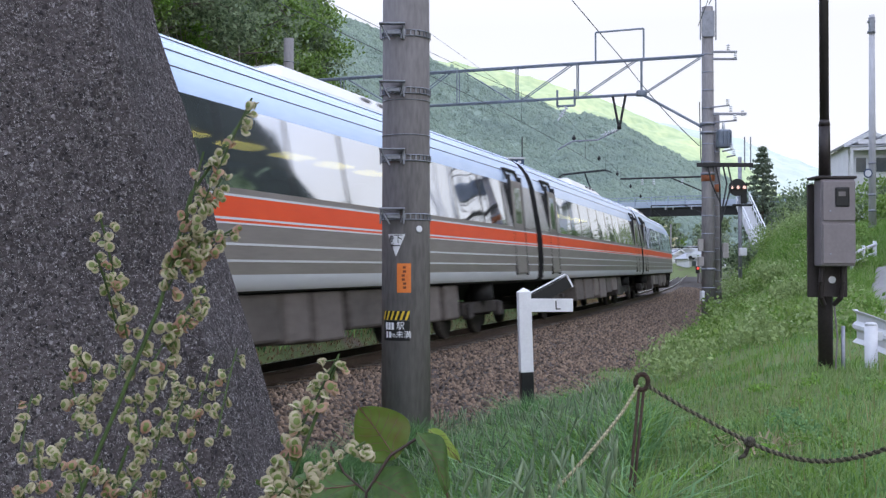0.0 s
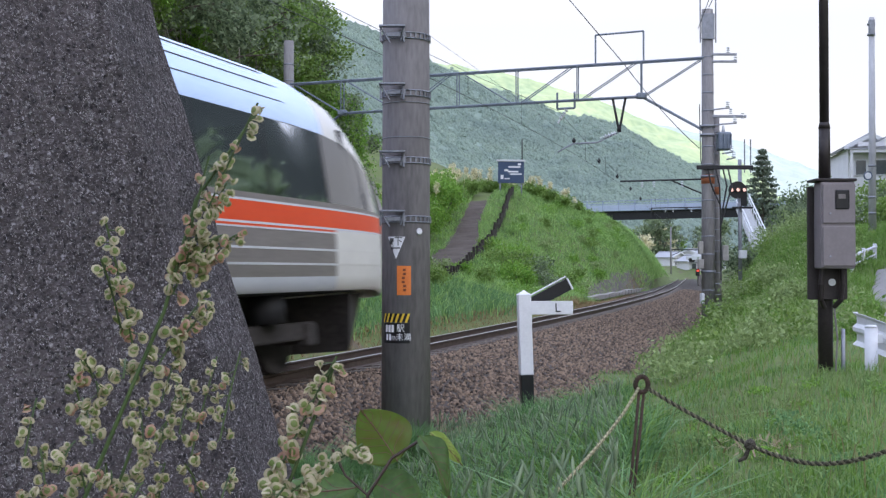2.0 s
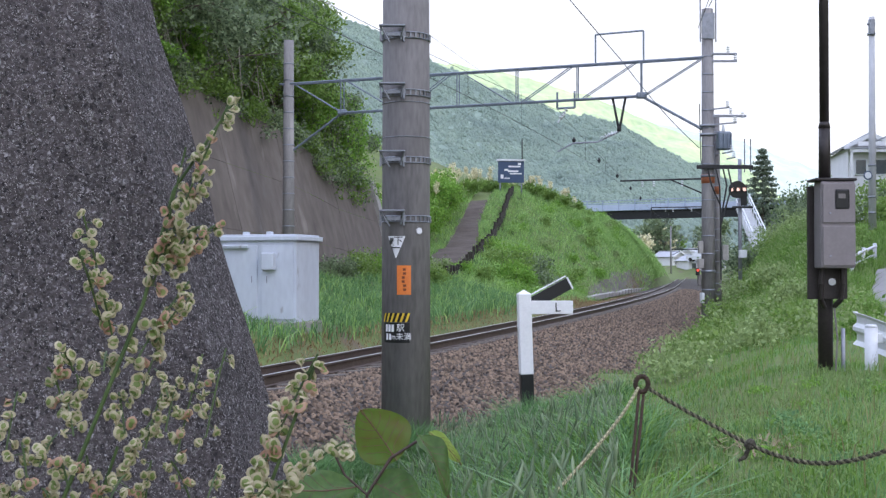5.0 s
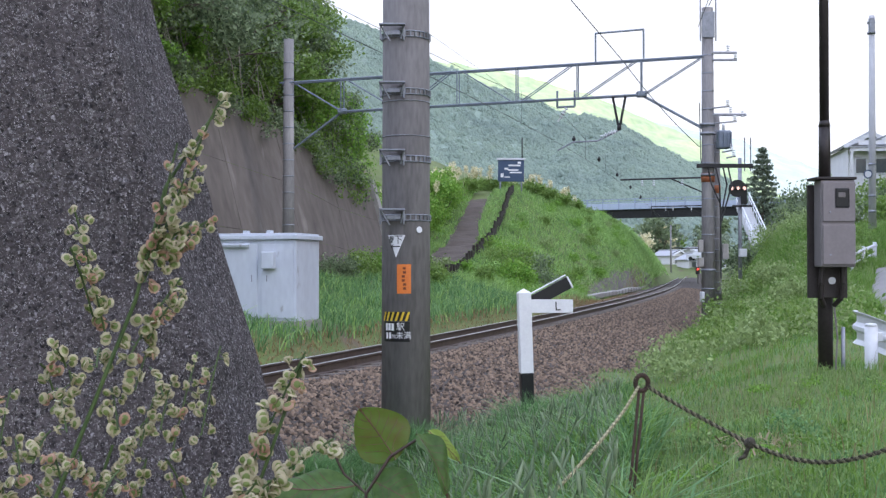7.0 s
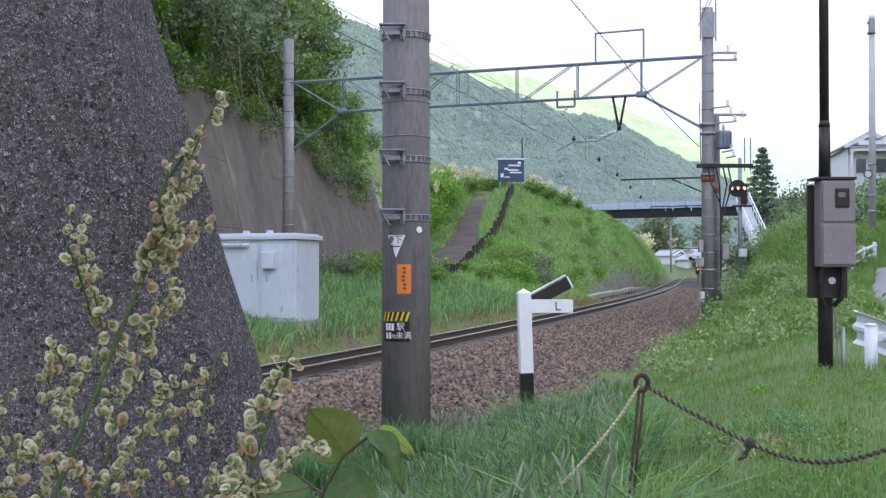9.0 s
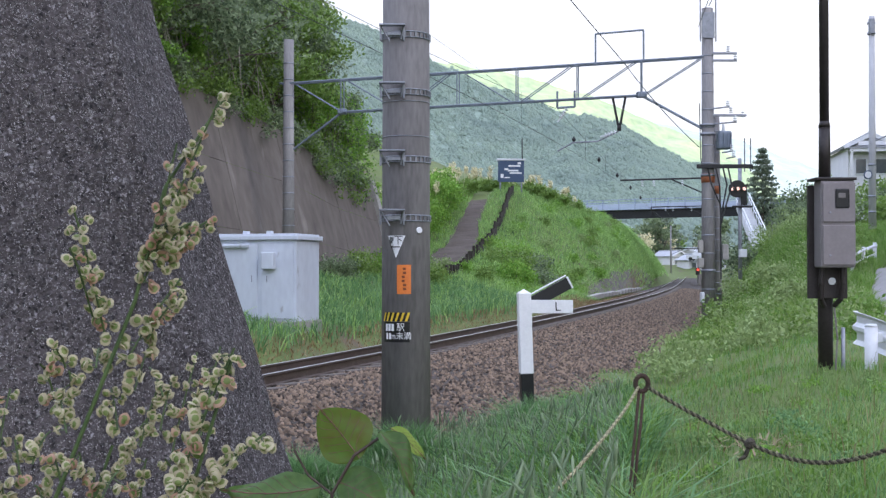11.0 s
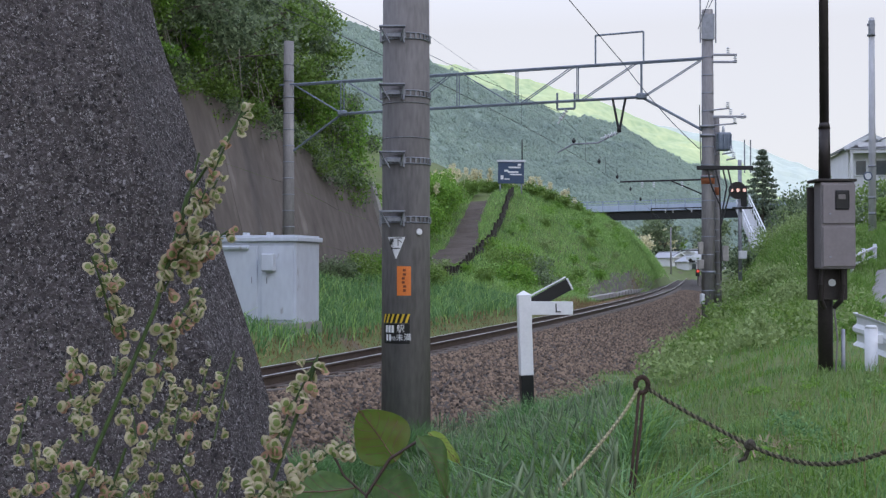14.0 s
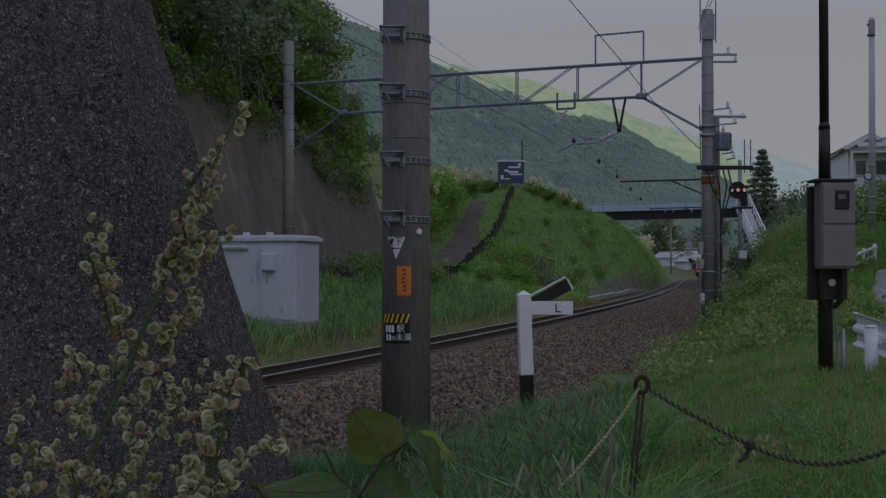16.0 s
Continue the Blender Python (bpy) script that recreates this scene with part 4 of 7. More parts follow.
    for i in range(6):
        x = -0.115 + i * 0.041
        curved_plate("stripe", [(0.0, x - 0.012, x + 0.006), (0.068, x + 0.012, x + 0.03)], 0.87 + z0, -24, "plate_yellow", h, r + 0.002, n=3)
    for words, size, x, y in (("駅", 0.066, 0.045, 0.112), ("m未満", 0.062, 0.045, 0.045)):
        v, f = lettering(words, size)
        sheet("lettering", on_pole([(a + x, b + y) for a, b, _ in v], 0.71 + z0, r + 0.003, -24), f, "plate_white", k)
    for x in (-0.02, -0.05, -0.08):
        curved_plate("bar", [(0.085, x - 0.011, x + 0.011), (0.14, x - 0.011, x + 0.011)], 0.71 + z0, -24, "plate_white", k, r + 0.003, n=2)
    for x in (-0.045, -0.075):
        curved_plate("bar", [(0.022, x - 0.01, x + 0.01), (0.07, x - 0.01, x + 0.01)], 0.71 + z0, -24, "plate_white", k, r + 0.003, n=2)
    part("bolt_cap", rod(B(), (0.105, -0.155, 1.57 + z0), (0.11, -0.175, 1.57 + z0), 0.027, 0.022, n=12), "plate_white", POLE, "white plastic bolt cap")


dress_pole()


# ---- the small white distance marker ----
def marker():
    g = float(level(0.86, 12.0))
    m = thing("marker_post", pose(0.86, 12.0, g, 0, -1.8, 6), "white wooden marker post with black foot and arm", "marker post")
    top = 1.06 - g
    w = 0.13
    foot = 0.22 - g
    part("foot", block(B(), (0, 0, foot / 2 - 0.1), (w * 0.98, w * 0.98, foot + 0.2), bevel=0.006), "plate_black", m, "black painted foot")
    bm = block(B(), (0, 0, (foot + top - 0.03) / 2), (w, w, top - 0.03 - foot), bevel=0.006)
    frustum(bm, [(-w / 2, -w / 2), (w / 2, -w / 2), (w / 2, w / 2), (-w / 2, w / 2)], [(-0.004, -0.004), (0.004, -0.004), (0.004, 0.004), (-0.004, 0.004)], top - 0.032, top + 0.01)
    part("post", bm, "plate_white", m)
    a = part("arm", block(B(), (0.275, -0.05, top - 0.175), (0.43, 0.03, 0.135), pose(0, 0, 0, 0, 2, 0), bevel=0.004), "plate_white", m, "white arm with a black letter")
    v, f = lettering("L", 0.13)
    sheet("lettering", [(x + 0.33, -0.068, y + top - 0.18) for x, y, _ in v], f, "plate_black", a)
    b = part("raised_arm", block(B(), (0.29, 0.06, top - 0.035), (0.43, 0.03, 0.125), pose(0, 0, 0, 0, -26, 0), bevel=0.004), "plate_black", m, "black tilted arm with white edge")
    part("edge", block(B(), (0.488, 0.057, top + 0.06), (0.018, 0.04, 0.128), pose(0, 0, 0, 0, -26, 0), bevel=0.003), "plate_white", b)
    part("edge", block(B(), (0.255, 0.057, top + 0.04), (0.43, 0.04, 0.012), pose(0, 0, 0, 0, -26, 0), bevel=0.003), "plate_white", b)


marker()


# ---- meter cabinet on a steel pole ----
M["taupe"] = mat("taupe", (0.17, 0.15, 0.155), (0.22, 0.195, 0.2), 6, 0.5, 0.1, bump=0.05)
M["brown_black"] = mat("brown_black", (0.018, 0.014, 0.014), (0.04, 0.032, 0.03), 8, 0.5, 0.2)


def meter():
    x, y = 3.25, 10.0
    g = float(level(x, y))
    m = thing("meter_cabinet", pose(x, y, g, 0, 0, 0), "grey-brown steel meter cabinet on a dark steel pole", "meter cabinet")
    h = lambda z: z - g
    bm = rod(B(), (0, 0.09, -0.4), (0, 0.09, h(2.05)), 0.062, n=20)
    rod(bm, (0, 0.09, h(2.05)), (0, 0.09, h(2.5)), 0.05, 0.046, n=20)
    rod(bm, (0, 0.09, h(2.5)), (0, 0.09, h(5.0)), 0.039, n=20)
    rod(bm, (0, 0.09, h(2.48)), (0, 0.09, h(2.53)), 0.05, 0.04, n=20)
    part("pole", bm, "brown_black", m, "dark brown stepped steel pole")
    part("backboard", block(B(), (-0.012, 0.0, h(1.5)), (0.33, 0.04, 0.95), bevel=0.006), "brown_black", m)
    b = part("body", block(B(), (0.015, -0.11, h(1.645)), (0.285, 0.19, 0.72), bevel=0.012), "taupe", m)
    for z0, z1 in ((1.66, 1.985), (1.305, 1.635)):
        d = part("door", block(B(), (0.02, -0.21, h((z0 + z1) / 2)), (0.27, 0.02, z1 - z0), bevel=0.006), "taupe", m)
        part("lock", rod(B(), (-0.055, -0.22, h(z0 + 0.08)), (-0.055, -0.228, h(z0 + 0.08)), 0.008, n=12), "steel", d, "small round lock")
        if z0 > 1.5:
            w = part("inspection_window", block(B(), (0.045, -0.222, h(1.855)), (0.115, 0.012, 0.16), bevel=0.01), "plate_black", d, "black framed glass window")
            part("meter_dial", block(B(), (0.04, -0.229, h(1.88)), (0.06, 0.006, 0.04), bevel=0.004), "equip", w)
    part("rain_lid", block(B(), (0.0, -0.09, h(2.02)), (0.34, 0.25, 0.022), bevel=0.005), "brown_black", m)
    for sx in (-0.08, 0.085):
        bm = string(B(), [(sx, -0.08, h(1.3)), (sx * 1.1, -0.08, h(1.15)), (sx * 1.0, -0.05, h(1.02)), (sx * 0.5, 0.0, h(0.96))], 0.022, 10)
        part("conduit", bm, "brown_black", m, "bent dark conduit")
    part("label_disc", rod(B(), (0.02, -0.01, h(1.17)), (0.02, -0.035, h(1.17)), 0.03, n=16), "plate_white", m, "white round tag")
    part("clamp", block(B(), (0, 0.05, h(1.22)), (0.17, 0.12, 0.06), bevel=0.01), "brown_black", m)
    part("ground_rod", rod(B(), (0.12, 0.0, -0.2), (0.12, 0.0, h(0.78)), 0.018, n=8), "steel", m)
    part("cable", string(B(), [(0.04, -0.02, h(0.95)), (0.065, -0.02, h(0.7)), (0.05, 0.0, -0.1)], 0.008, 6), "equip", m, "pale cable")


meter()


# ---- guard rails along the lane ----
def guard_rail(pts, posts, label, beam_h=0.6, heights=None):
    g = thing("guard_rail", Matrix(), label, "guard rail")
    prof = [(0.0, -0.16), (-0.04, -0.12), (-0.04, -0.05), (0.0, -0.015), (0.0, 0.015), (-0.04, 0.05), (-0.04, 0.12), (0.0, 0.16)]
    v, f = [], []
    for i, (x, y) in enumerate(pts):
        a, b = pts[max(i - 1, 0)], pts[min(i + 1, len(pts) - 1)]
        dr = Vector((b[0] - a[0], b[1] - a[1], 0)).normalized()
        nrm = Vector((dr.y, -dr.x, 0))
        z = heights[i] if heights else float(level(x, y)) + beam_h
        for o, u in prof:
            v.append(Vector((x, y, z + u)) + nrm * o)
    w = len(prof)
    f = [(i * w + j, i * w + j + 1, (i + 1) * w + j + 1, (i + 1) * w + j) for i in range(len(pts) - 1) for j in range(w - 1)]
    beam = sheet("beam", v, f, "white", g, "white corrugated steel beam")
    mod = beam.modifiers.new("thick", "SOLIDIFY")
    mod.thickness = 0.005
    for x, y in posts:
        z = float(level(x, y))
        p = part("post", rod(B(), (x, y, z - 0.4), (x, y, z + beam_h + 0.1), 0.058, n=20), "white", g)
        part("cap", rod(B(), (x, y, z + beam_h + 0.1), (x, y, z + beam_h + 0.125), 0.06, 0.045, n=20), "white", p)
        part("bracket", block(B(), (x + 0.05, y + 0.02, z + beam_h), (0.12, 0.06, 0.09), bevel=0.008), "white", p)
    return g


guard_rail([(4.1, 11.74), (4.05, 11.73), (4.02, 11.62), (4.05, 11.4), (4.14, 10.9), (4.34, 9.9), (4.6, 8.5), (5.0, 6.5)], [(3.93, 10.9), (4.5, 8.2)],
           "white roadside guard rail with rounded end, in grass", 0.29, [0.7, 0.7, 0.7, 0.68, 0.60, 0.56, 0.55, 0.55])


def pipe_rail():
    """A low white pipe rail at the lane's edge farther up."""
    g = thing("pipe_rail", Matrix(), "white pipe rail at the edge of the lane", "guard rail")
    a, b = Vector((9.97, 29.1, 1.59)), Vector((11.9, 32.6, 1.92))
    part("rail", rod(B(), a, b, 0.045, n=10), "white", g)
    part("rail", rod(B(), a - Vector((0, 0, 0.22)), b - Vector((0, 0, 0.22)), 0.03, n=10), "white", g)
    for t in (0.08, 0.5, 0.95):
        q = a.lerp(b, t)
        part("post", rod(B(), (q.x, q.y, float(level(q.x, q.y)) - 0.2), (q.x, q.y, q.z + 0.1), 0.05, n=10), "white", g)


pipe_rail()


def lane_edge(s):
    """How far right of the line the lane begins; it swings away uphill."""
    return 7.8 + 0.02 * s + 0.012 * np.clip(s - 20, 0, 30) ** 2


def lane():
    v, n, w = [], 200, 10
    for i in range(n + 1):
        s = -12 + 57 * i / n
        for k in range(w):
            p = line_at(s, lane_edge(s) + 0.38 * k + 0.06 * noise.noise(Vector((s * 0.7, 0, 3))) * (k == 0))
            v.append((p.x, p.y, float(level(p.x, p.y)) + (0.05 if 0 < k < w - 1 else 0.0)))
    f = [(i * w + j, i * w + j + 1, (i + 1) * w + j + 1, (i + 1) * w + j) for i in range(n) for j in range(w - 1)]
    tagged(sheet("road", v, f, "road", smooth=True), "narrow pale asphalt lane rising beside the line", "road", kind="structure")


lane()


# ---- iron stake and rope ----
M["rust"] = mat("rust", (0.035, 0.024, 0.02), (0.10, 0.062, 0.045), 30, 0.85, 0.3, bump=0.4)
M["rope"] = mat("rope", (0.03, 0.027, 0.02), (0.09, 0.078, 0.058), 60, 0.95, bump=0.6)
M["rope_pale"] = mat("rope_pale", (0.13, 0.12, 0.075), (0.32, 0.29, 0.19), 60, 0.95, bump=0.6)
M["rope_cream"] = mat("rope_cream", (0.32, 0.3, 0.17), (0.62, 0.58, 0.38), 60, 0.95, bump=0.6)


def twisted(points, r, phase, steps=420):
    """One strand of a laid rope, wound round a curve."""
    p = [Vector(q) for q in points]
    cum = [0.0]
    for a, b in zip(p, p[1:]):
        cum.append(cum[-1] + (b - a).length)
    bm = B()

    def along(t):
        out = Vector((0, 0, 0))
        for k in range(3):
            out[k] = float(np.interp(t, cum, [q[k] for q in p]))
        return out
    for ph in (phase,):
        pts = []
        for i in range(steps + 1):
            t = cum[-1] * i / steps
            c = (along(max(t - 0.05, 0)) + along(t) + along(min(t + 0.05, cum[-1]))) / 3
            a = ph + t * 230
            pts.append(c + Vector((0.3 * math.cos(a), 0.6 * math.cos(a), math.sin(a))) * r * 0.55)
        string(bm, pts, r * 0.62, 5)
    return bm


def stake_and_rope():
    x, y = 0.755, 4.5
    g = float(level(x, y))
    s = thing("iron_stake", Matrix(), "rusty iron stake with a ring eye in grass", "stake")
    part("shaft", rod(rod(B(), (x - 0.088, y, g - 0.15), (x - 0.012, y, 0.815), 0.0058, n=10), (x - 0.073, y, g - 0.15), (x + 0.006, y, 0.815), 0.0058, n=10), "rust", s, "double rusty iron rod")
    ring = [(x + 0.024 * math.sin(a) - 0.002, y, 0.838 + 0.03 * math.cos(a)) for a in np.linspace(0, 6.2832, 19)]
    part("ring", string(B(), ring, 0.0095, 8), "rust", s)
    r = thing("rope", Matrix(), "weathered twisted rope slung from the stake", "rope")
    dark = [(x + 0.01, y, 0.83), (0.87, 4.45, 0.765), (0.98, 4.4, 0.705), (1.085, 4.3, 0.65), (1.17, 4.2, 0.615), (1.27, 4.1, 0.60), (1.37, 4.0, 0.625), (1.47, 3.9, 0.68), (1.6, 3.8, 0.77)]
    part("strand", twisted(dark, 0.0085, 0), "rope", r)
    part("strand", twisted(dark, 0.008, math.pi), "rope_pale", r, "paler worn strand")
    pale = [(x - 0.01, y, 0.83), (0.66, 4.35, 0.745), (0.56, 4.2, 0.665), (0.46, 4.05, 0.595), (0.38, 3.95, 0.54), (0.3, 3.85, 0.47)]
    part("strand", twisted(pale, 0.0078, 0), "rope_cream", r, "cream strand of the shorter rope")
    part("strand", twisted(pale, 0.0075, math.pi), "rope_pale", r)
    bm = B()
    bmesh.ops.create_icosphere(bm, subdivisions=2, radius=0.021, matrix=Matrix.Translation((1.105, 4.28, 0.642)))
    rod(bm, (1.105, 4.28, 0.64), (1.085, 4.27, 0.6), 0.008)
    rod(bm, (1.085, 4.27, 0.6), (1.06, 4.27, 0.585), 0.009, 0.004)
    for v in bm.verts:
        v.co += Vector((1, 1, 1)) * noise.noise(v.co * 60) * 0.006
    part("knot", bm, "rope", r)


stake_and_rope()


# ---- wires and fittings over the line ----
M["wire"] = mat("wire", (0.03, 0.03, 0.032), (0.07, 0.07, 0.075), 20, 0.5, 0.5)
M["porcelain"] = mat("porcelain", (0.6, 0.62, 0.66), (0.78, 0.79, 0.82), 20, 0.2)


def sag(a, b, drop, n=14):
    a, b = Vector(a), Vector(b)
    return [a.lerp(b, t) - Vector((0, 0, 4 * drop * t * (1 - t))) for t in np.linspace(0, 1, n)]


def overhead():
    w = thing("overhead_wires", Matrix(), "thin dark overhead line wires above the track", "overhead wire")
    h = lambda s, z, o=0.0: Vector((line_at(s, o).x, line_at(s, o).y, z))
    c = [h(s, 4.86, 0.22 * math.cos((s - 27) / 40 * 3.14)) for s in np.linspace(-20, 140, 65)]
    part("contact_wire", string(B(), c, 0.0065, 5), "wire", w)
    for a, b in ((-18, 27), (27, 72), (72, 117)):
        part("messenger_wire", string(B(), sag(h(a, 5.85, 0.2), h(b, 5.85, 0.2), 0.55, 22), 0.0055, 5), "wire", w)
        for k in range(1, 9):
            t = k / 9
            s = a + (b - a) * t
            z = 5.85 - 4 * 0.55 * t * (1 - t)
            part("dropper", rod(B(), h(s, 4.87, 0.2), h(s, z, 0.2), 0.004, n=4), "wire", w)
    top = gantry_at(0.815, 0.0)
    part("feeder_wire", string(B(), sag((-0.45, 22.7, 9.93), top, 0.02, 16), 0.012, 5), "wire", w)
    part("feeder_wire", string(B(), sag(top, (7.1, 32.8, 4.65), 0.12, 16), 0.012, 5), "wire", w)
    part("pole_wire", string(B(), sag((5.5, 12, 10), (7.4, 32.9, 8.6), 0.15, 10), 0.012, 5), "wire", w)
    part("pole_wire", string(B(), sag((4.4, 12, 9.0), (7.1, 32.9, 8.0), 0.15, 10), 0.010, 5), "wire", w)
    part("jumper_wire", string(B(), sag((7.15, 33, 5.9), (7.2, 33.1, 4.4), 0.0, 6) + [Vector((7.3, 33, 3.4))], 0.014, 5), "wire", w)
    f = thing("steady_arm", Matrix(), "pull-off arm with white insulators under the gantry", "catenary fitting")
    bm = B()
    a0, a1 = gantry_at(0.664, -0.98), gantry_at(0.704, -0.98)
    string(bm, [a0 + Vector((0, 0, 0.25)), a0 - Vector((0, 0, 0.22)), a1 - Vector((0, 0, 0.22)), a1 + Vector((0, 0, 0.25))], 0.035, 6)
    part("stirrup", bm, "steel_blue", f)
    tip = gantry_at(0.805, -1.95)
    bm = B()
    for u in (0.795, 0.825):
        rod(bm, gantry_at(u - 0.005, -0.95), tip, 0.035, n=6)
    rod(bm, tip, tip + Vector((0, 0, 0.15)), 0.06, n=8)
    part("drop_bracket", bm, "dark", f)
    e = gantry_at(0.665, -2.45)
    part("arm", string(B(), [tip, tip + (e - tip) * 0.35 + Vector((0, 0, -0.1)), tip + (e - tip) * 0.75 + Vector((0, 0, 0.1)), e], 0.022, 6), "steel", f)
    for base, way in ((tip + (e - tip) * 0.06, (e - tip).normalized()), (gantry_at(0.685, -1.25), Vector((-0.5, 0, -0.75)).normalized())):
        bm = B()
        for k in range(4):
            p = base + way * (0.09 * k)
            rod(bm, p, p + way * 0.035, 0.075, 0.04, n=12)
        rod(bm, base - way * 0.1, base + way * 0.45, 0.018, n=6)
        part("insulator", bm, "porcelain", f, "white ribbed porcelain insulator")
    for i in range(5):
        q = h(34 + i * 6.5, 5.75 - 0.12 * i, -0.5)
        bm = B()
        bmesh.ops.create_icosphere(bm, subdivisions=2, radius=0.07, matrix=Matrix.Translation(q))
        rod(bm, q + Vector((0, 0, 0.1)), q - Vector((0, 0, 0.1)), 0.03, n=6)
        part("wire_weight", bm, "dark", w)
    part("beaded_wire", string(B(), [h(34 + i * 6.5, 5.75 - 0.12 * i, -0.5) for i in range(-3, 9)], 0.004, 4), "wire", w)


overhead()


def pole_fittings():
    x, y = 7.38, 33.0
    f = thing("pole_equipment", Matrix(), "transformer, insulators and brackets on the catenary post", "pole equipment")
    part("cable_guard", block(B(), (x - 0.02, y - 0.17, 8.05), (0.36, 0.05, 0.72), bevel=0.01), "steel", f)
    for dx in (-0.23, 0.2):
        part("guard_rod", rod(B(), (x + dx, y - 0.15, 7.6), (x + dx, y - 0.15, 9.6), 0.02, n=6), "steel", f)
    for z in (7.28, 7.08):
        part("cross_arm", block(B(), (x + 0.42, y - 0.1, z), (0.75, 0.07, 0.06), bevel=0.01), "steel", f)
    for dx, z in ((0.75, 7.12), (0.55, 7.33), (0.62, 5.62), (0.95, 5.5)):
        bm = B()
        for k in range(3):
            rod(bm, (x + dx, y - 0.1, z + 0.06 * k), (x + dx, y - 0.1, z + 0.06 * k + 0.035), 0.05, 0.03, n=10)
        part("insulator", bm, "porcelain", f)
    part("cross_arm", block(B(), (x + 0.5, y - 0.1, 5.55), (1.1, 0.07, 0.07), bevel=0.01), "steel", f)
    t = part("transformer", block(B(), (x + 0.43, y - 0.05, 4.86), (0.36, 0.36, 0.5), bevel=0.04), "steel_blue", f, "blue-grey transformer tank")
    for k in range(4):
        part("fin", block(B(), (x + 0.29 + 0.1 * k, y - 0.25, 4.85), (0.02, 0.07, 0.4), bevel=0.004), "steel_blue", t)
    part("bushing", rod(B(), (x + 0.42, y - 0.05, 5.1), (x + 0.42, y - 0.05, 5.3), 0.05, 0.03, n=10), "porcelain", t)
    for z in (5.25, 5.0, 4.1, 3.85, 1.2):
        part("clamp", rod(B(), (x, y, z), (x, y, z + 0.07), 0.205, n=20), "steel", f)
    part("orange_band", rod(B(), (x, y, 3.68), (x, y, 3.93), 0.186, n=20), "faded_orange", f, "faded orange band")
    part("platform_beam", block(B(), (x + 0.42, y - 0.22, 4.12), (1.55, 0.1, 0.11), bevel=0.01), "black", f, "black bracket beam")
    for dx in (-0.06, 0.16, 0.36, 0.5):
        part("cable", string(B(), [(x + dx, y - 0.24, 4.1), (x + dx + 0.1, y - 0.27, 3.6), (x + 0.3, y - 0.2, 3.0 - dx), (x + 0.32, y - 0.15, 1.0)], 0.022, 6), "wire", f)
    for dx, z, w, hh, m in ((-0.26, 1.9, 0.13, 0.34, "concrete"), (-0.26, 1.45, 0.16, 0.26, "concrete"), (0.42, 1.75, 0.16, 0.42, "concrete"), (-0.22, 0.5, 0.1, 0.28, "white"), (-0.3, 1.0, 0.09, 0.3, "equip")):
        part("junction_box", block(B(), (x + dx, y - 0.22, z), (w, 0.16, hh), bevel=0.015), m, f)
    part("second_pole", rod(B(), (x + 0.36, y + 0.4, -0.3), (x + 0.33, y + 0.4, 5.6), 0.11, 0.09, n=14), "pole_far", f, "thin grey concrete pole alongside")
    part("orange_band", rod(B(), (x + 0.342, y + 0.4, 3.4), (x + 0.342, y + 0.4, 3.62), 0.104, n=14), "faded_orange", f)
    for dx, z, ln in ((0.2, 5.72, 0.5), (0.28, 5.3, 0.62), (0.5, 4.5, 0.3), (0.62, 4.34, 0.24)):
        arm = part("bracket", rod(B(), (x + dx - 0.15, y - 0.2, z), (x + dx + ln - 0.15, y - 0.24, z + 0.05), 0.022, n=6), "steel", f)
        bm = B()
        for k in range(3):
            rod(bm, (x + dx + ln - 0.2, y - 0.24, z + 0.08 + 0.055 * k), (x + dx + ln - 0.2, y - 0.24, z + 0.11 + 0.055 * k), 0.055, 0.035, n=10)
        part("insulator", bm, "porcelain", arm)
    for k in range(16):
        part("ladder_step", rod(B(), (x + 0.14, y - 0.16, 0.6 + 0.3 * k), (x + 0.3, y - 0.18, 0.6 + 0.3 * k), 0.012, n=5), "steel", f)
    lamp = part("red_lamp", block(B(), (x - 0.36, y - 0.28, 1.22), (0.1, 0.08, 0.2), bevel=0.01), "plate_black", f)
    part("lens", rod(B(), (x - 0.36, y - 0.32, 1.26), (x - 0.36, y - 0.335, 1.26), 0.035, n=12), glow("red_glow", (0.9, 0.08, 0.05), 1.0), lamp)


pole_fittings()


def repeater_signal():
    x, y, g = 8.92, 35.5, float(level(8.92, 35.5))
    s = thing("signal", pose(x, y, 0), "round black railway signal showing three lights on a mast", "railway signal")
    part("mast", rod(B(), (0, 0.1, g - 0.3), (0, 0.1, 4.6), 0.06, n=12), "steel", s)
    d = part("target", rod(B(), (-0.1, -0.02, 3.68), (-0.1, 0.04, 3.68), 0.26, n=28), "plate_black", s, "round black background")
    for i in range(3):
        dx = (i - 1) * 0.19 - 0.1
        h = part("hood", rod(B(), (dx, -0.02, 3.68), (dx, -0.16, 3.68), 0.062, n=14, cap=False), "plate_black", d)
        part("lens", rod(B(), (dx, -0.02, 3.68), (dx, -0.05, 3.68), 0.05, n=14), glow("pale_red_glow", (1.0, 0.62, 0.55), 1.6), h)
    part("ladder_bracket", block(B(), (0.05, 0.0, 3.15), (0.6, 0.1, 0.06), bevel=0.01), "dark", s)
    part("cage_side", block(B(), (0.1, 0.05, 3.5), (0.18, 0.1, 0.6), bevel=0.01), "dark", s)
    for dx in (0.12, 0.3):
        part("handrail", rod(B(), (dx, 0.0, 4.2), (dx, 0.0, 5.2), 0.02, n=6), "steel", s)
    part("junction_box", block(B(), (0.04, -0.05, 1.75), (0.22, 0.15, 0.24), bevel=0.015), "white", s)


repeater_signal()


